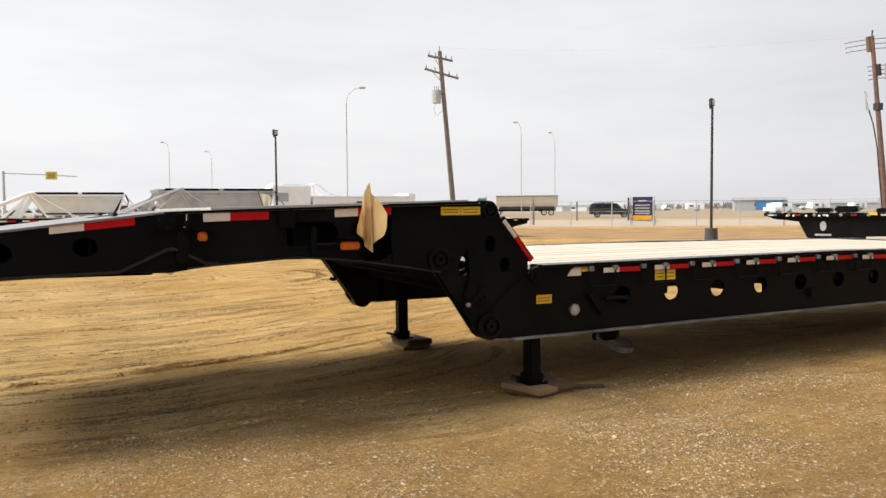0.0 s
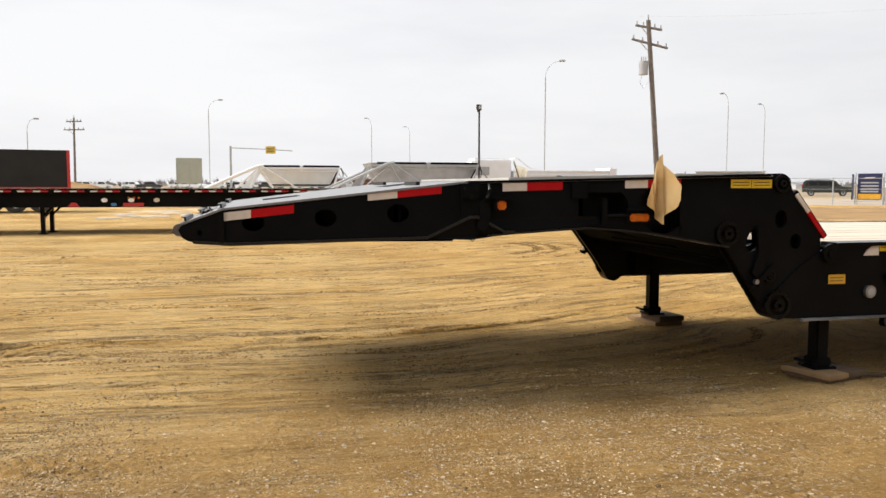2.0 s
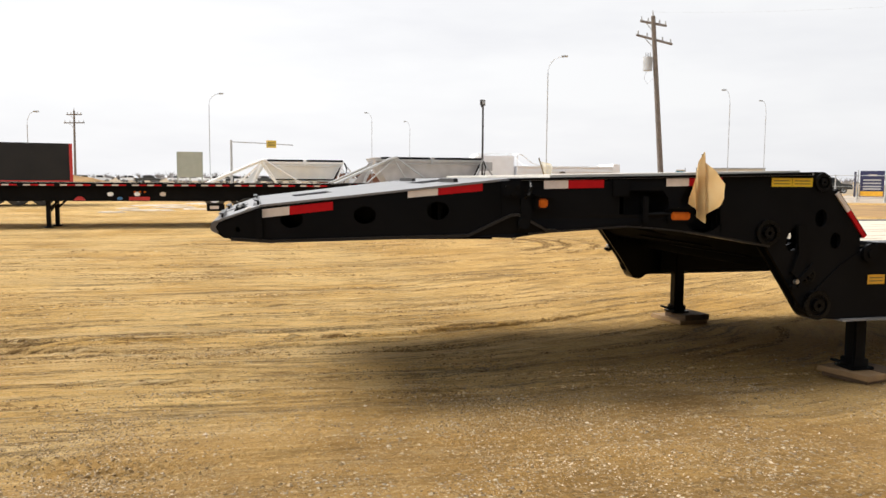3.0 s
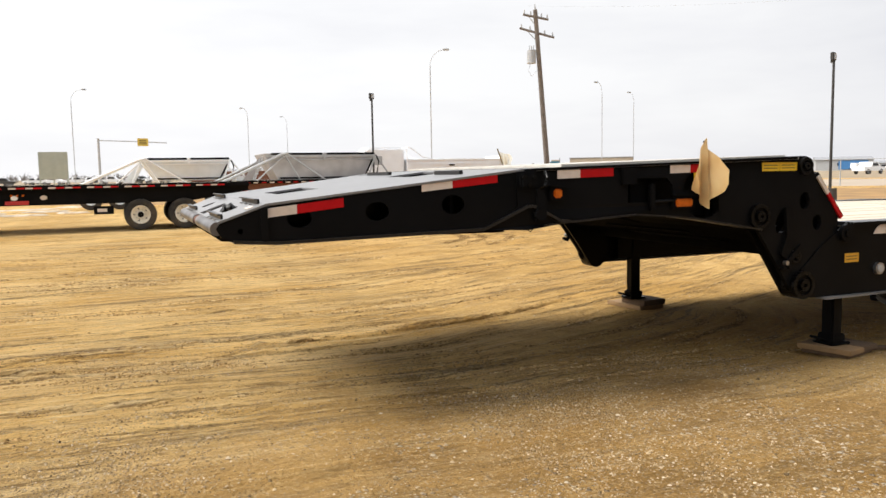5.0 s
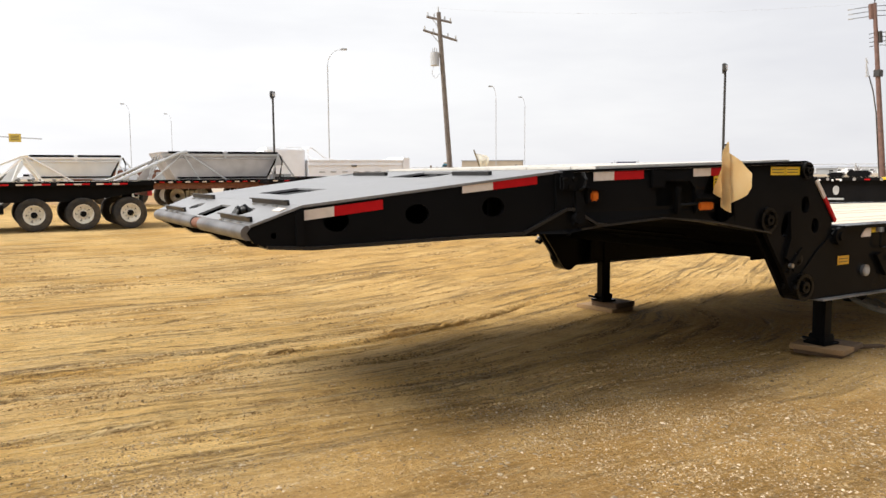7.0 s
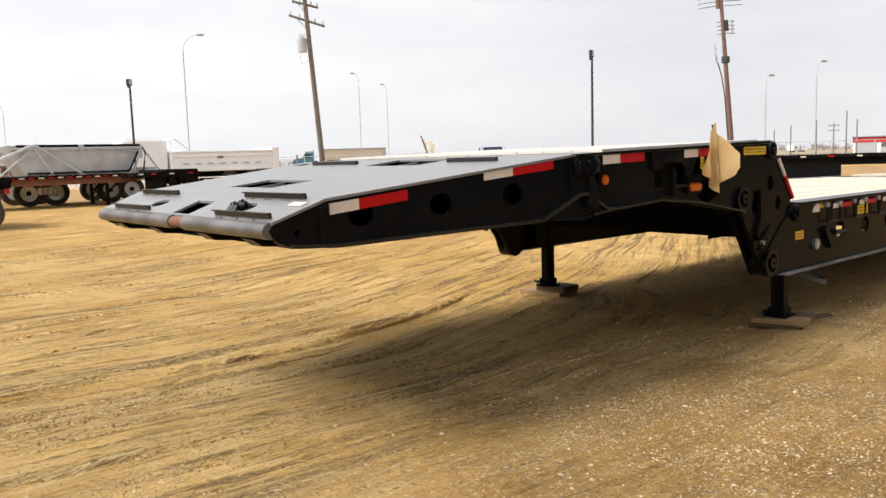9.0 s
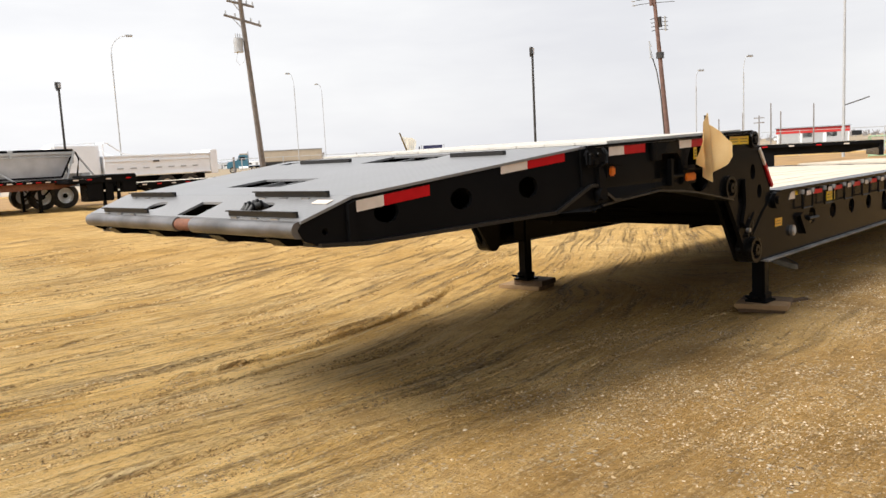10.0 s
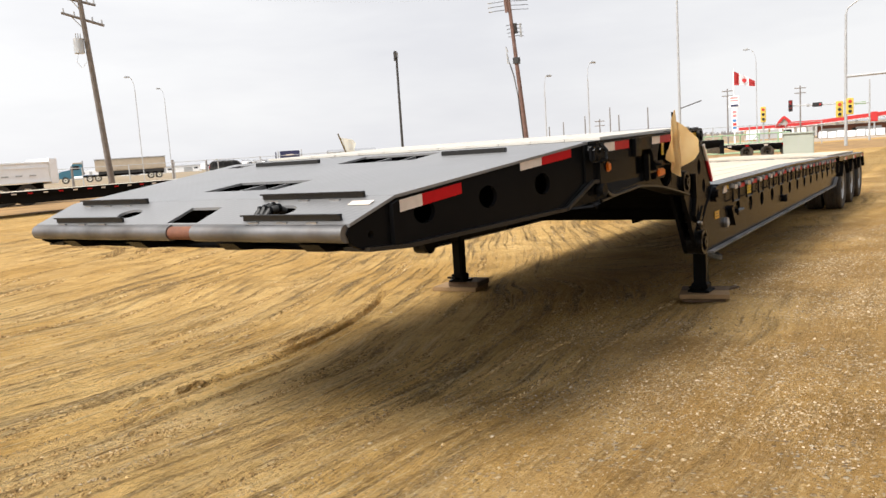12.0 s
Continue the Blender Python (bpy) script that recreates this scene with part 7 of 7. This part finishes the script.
def traffic_signal(at, turn, h, arm, label, heads):
    t = thing("traffic_signal", label, "traffic signal", at, turn)
    part("mast", cyl((0, 0, 0), (0, 0, h), 0.10, 0.07, 10), M_GREY, t)
    if h > 6:
        part("lamp_arm", pipe([(0, 0, h - 0.05), (0.12, 0, h + 0.35), (0.7, 0, h + 0.75), (2.1, 0, h + 0.85)], 0.05, 8), M_GREY, t)
        part("luminaire", box(2.0, 2.7, -0.12, 0.12, h + 0.78, h + 0.9, 0.04), M_GREY, t)
    part("arm", pipe([(0, 0, h * (0.53 if h > 6 else 0.62)), (arm, 0, h * (0.53 if h > 6 else 0.62) + 0.15)], 0.085, 8), M_GREY, t)
    for x, z, m in heads:
        hd = part("signal_head", box(x - 0.2, x + 0.2, -0.15, 0.15, z - 0.5, z + 0.5, 0.03), m, t)
        for k in range(3):
            part("lamp_lens", cyl((x, -0.16, z + 0.3 - 0.3 * k), (x, -0.19, z + 0.3 - 0.3 * k), 0.1, seg=10), M_REDP if k == 0 else M_GLASS, hd)
    return t


traffic_signal((51.5, 9.2, 0), -80, 8.0, 7.0, "grey traffic signal mast with yellow signal heads", ((0.22, 2.42, M_SIGNYEL), (-0.35, 2.28, M_SIGNYEL)))
ts = thing("traffic_signal", "slender grey signal mast with dark red signal heads", "traffic signal", (66.54, 9.25, 0), 97.5)
part("mast", cyl((0, 0, 0), (0, 0, 4.7), 0.08, 0.045, 10), M_GREY, ts)
part("arm", pipe([(0, 0, 2.90), (2.8, 0, 3.02), (5.65, 0, 3.10)], 0.045, 8), M_GREY, ts)
hd = part("signal_head", box(5.45, 5.75, -0.15, 0.15, 2.65, 3.55, 0.03), M_DARKPOLE, ts)
for k in range(3):
    part("lamp_lens", cyl((5.6, 0.15, 3.38 - 0.28 * k), (5.6, 0.18, 3.38 - 0.28 * k), 0.1, seg=10), M_REDP if k == 0 else M_GLASS, hd)
    part("visor", box(5.48, 5.72, 0.15, 0.30, 3.46 - 0.28 * k, 3.485 - 0.28 * k), M_REDP, hd)
hd = part("signal_head", box(3.3, 4.0, -0.15, 0.15, 2.88, 3.22, 0.03), M_DARKPOLE, ts)
for k in range(3):
    part("lamp_lens", cyl((3.45 + 0.2 * k, 0.15, 3.05), (3.45 + 0.2 * k, 0.18, 3.05), 0.08, seg=10), M_REDP if k == 0 else M_GLASS, hd)
part("camera_box", box(4.0 + 0.22, 4.45, -0.1, 0.1, 2.94, 3.16, 0.02), M_GREY, ts)
part("street_sign", box(0.25, 1.02, -0.02, 0.02, 2.82, 3.02), M_GREEN, ts)
yh = thing("traffic_signal", "yellow signal head on a short grey mast", "traffic signal", (55.66, 14.85, 0), -80, group="yellow signals")
part("mast", cyl((0, 0, 0), (0, 0, 1.85), 0.06, seg=8), M_GREY, yh)
hd = part("signal_head", box(-0.17, 0.17, -0.14, 0.14, 1.85, 2.92, 0.03), M_SIGNYEL, yh)
for k in range(3):
    part("lamp_lens", cyl((0.0, -0.14, 2.72 - 0.33 * k), (0.0, -0.17, 2.72 - 0.33 * k), 0.1, seg=10), M_REDP if k == 0 else M_GLASS, hd)
part_pole = thing("street_lamp", "tall plain grey lamp mast by the crossing", "street lamp", (44.7, 17.4, 0), group="highway lamps")
part("pole", cyl((0, 0, 0), (0, 0, 11.0), 0.085, 0.055, 10), M_GREY, part_pole)
part("arm", pipe([(0, 0, 2.9), (0.4, -1.2, 3.3)], 0.04, 6), M_DARKPOLE, part_pole)
sg = thing("price_sign", "slim white roadside price sign with pink, blue and red panels", "sign", (69.6, 20.05, 0), -76)
part("post", cyl((0, 0, 0), (0, 0, 4.4), 0.06, seg=8), M_WHITE, sg)
part("panel", box(-0.42, 0.42, -0.1, 0.1, 3.85, 4.45, 0.02), M_WHITE, sg)
for z in (4.28, 4.05):
    part("print_bar", box(-0.32, 0.30, -0.115, -0.1, z - 0.06, z + 0.06), M_PINK, sg)
part("panel", box(-0.44, 0.40, -0.1, 0.1, 3.45, 3.78, 0.02), M_WHITE, sg)
part("oval_band", box(-0.30, 0.34, -0.115, -0.1, 3.52, 3.70), M_NAVY, sg)
part("panel", box(-0.20, 0.20, -0.1, 0.1, 1.35, 3.35, 0.02), M_WHITE, sg)
for z, m in ((3.05, M_PINK), (2.72, M_PINK), (2.3, M_BLUE), (1.98, M_REDP), (1.68, M_BLUE)):
    part("colour_bar", box(-0.15, 0.16, -0.115, -0.1, z - 0.11, z + 0.11), m, sg)
cab = thing("electrical_cabinet", "plain grey electrical cabinet on the verge", "cabinet", (21.5, 7.05, 0), -80)
part("body", box(-0.40, 0.40, -0.35, 0.35, 0.0, 1.13, 0.02), M_GREENGREY, cab)
part("lid", box(-0.43, 0.43, -0.38, 0.38, 1.1305, 1.18, 0.015), M_GREENGREY, cab)
part("door_seam", box(-0.004, 0.004, -0.354, -0.35, 0.1, 1.05), M_GREY, cab)
for dx, dy, h, arm_ in ((77.92, 42.06, 3.2, 0), (78.59, 40.62, 3.6, 0), (79.56, 38.43, 4.1, 0), (80.18, 36.96, 3.7, 1), (80.6, 35.89, 4.9, 0), (80.94, 35.01, 4.0, 0), (82.0, 32.08, 4.6, 0), (84.3, 24.17, 5.9, 1), (85.7, 17.26, 5.6, 1)):
    p = thing("distant_pole", "thin distant grey timber pole", "pole", (dx, dy, 0), group="distant poles")
    part("pole", cyl((0, 0, 0), (0, 0, h), 0.085, 0.06, 6), M_WOODPOLE, p)
    if arm_:
        for z in (h - 0.25, h - 0.75):
            part("crossarm", box(-0.05, 0.05, -0.55, 0.55, z - 0.05, z + 0.05), M_WOODPOLE, p)


def tree_line():
    """A far belt of bare trees: many thin tapered stems with twig fans."""
    rng = random.Random(4)
    vs, fs = [], []
    for k in range(1500):
        ang = radians(rng.uniform(-12, 118))
        dist = rng.uniform(330, 520)
        x, y = dist * math.cos(ang), dist * math.sin(ang)
        h = rng.uniform(2.0, 4.9) * (0.6 + 0.6 * noise.noise((ang * 7, 0, 0)) + 0.2)
        tx, ty = -math.sin(ang), math.cos(ang)
        for j in range(7):
            a = rng.uniform(-0.9, 0.9)
            w = 0.20
            z0 = h * rng.uniform(0.0, 0.45)
            b = len(vs)
            ox = rng.uniform(-0.5, 0.5) * h * 0.4
            ex = ox + a * h * 0.5
            vs += [(x + tx * (ox - w), y + ty * (ox - w), z0), (x + tx * (ox + w), y + ty * (ox + w), z0), (x + tx * ex, y + ty * ex, h * rng.uniform(0.7, 1.0))]
            fs.append((b, b + 1, b + 2))
    me = bpy.data.meshes.new("tree_belt")
    me.from_pydata(vs, [], fs)
    me.materials.append(M_TREE)
    return tagged(new("tree_belt", me), "distant belt of bare grey trees on the horizon", "trees", kind="stuff")


tree_line()
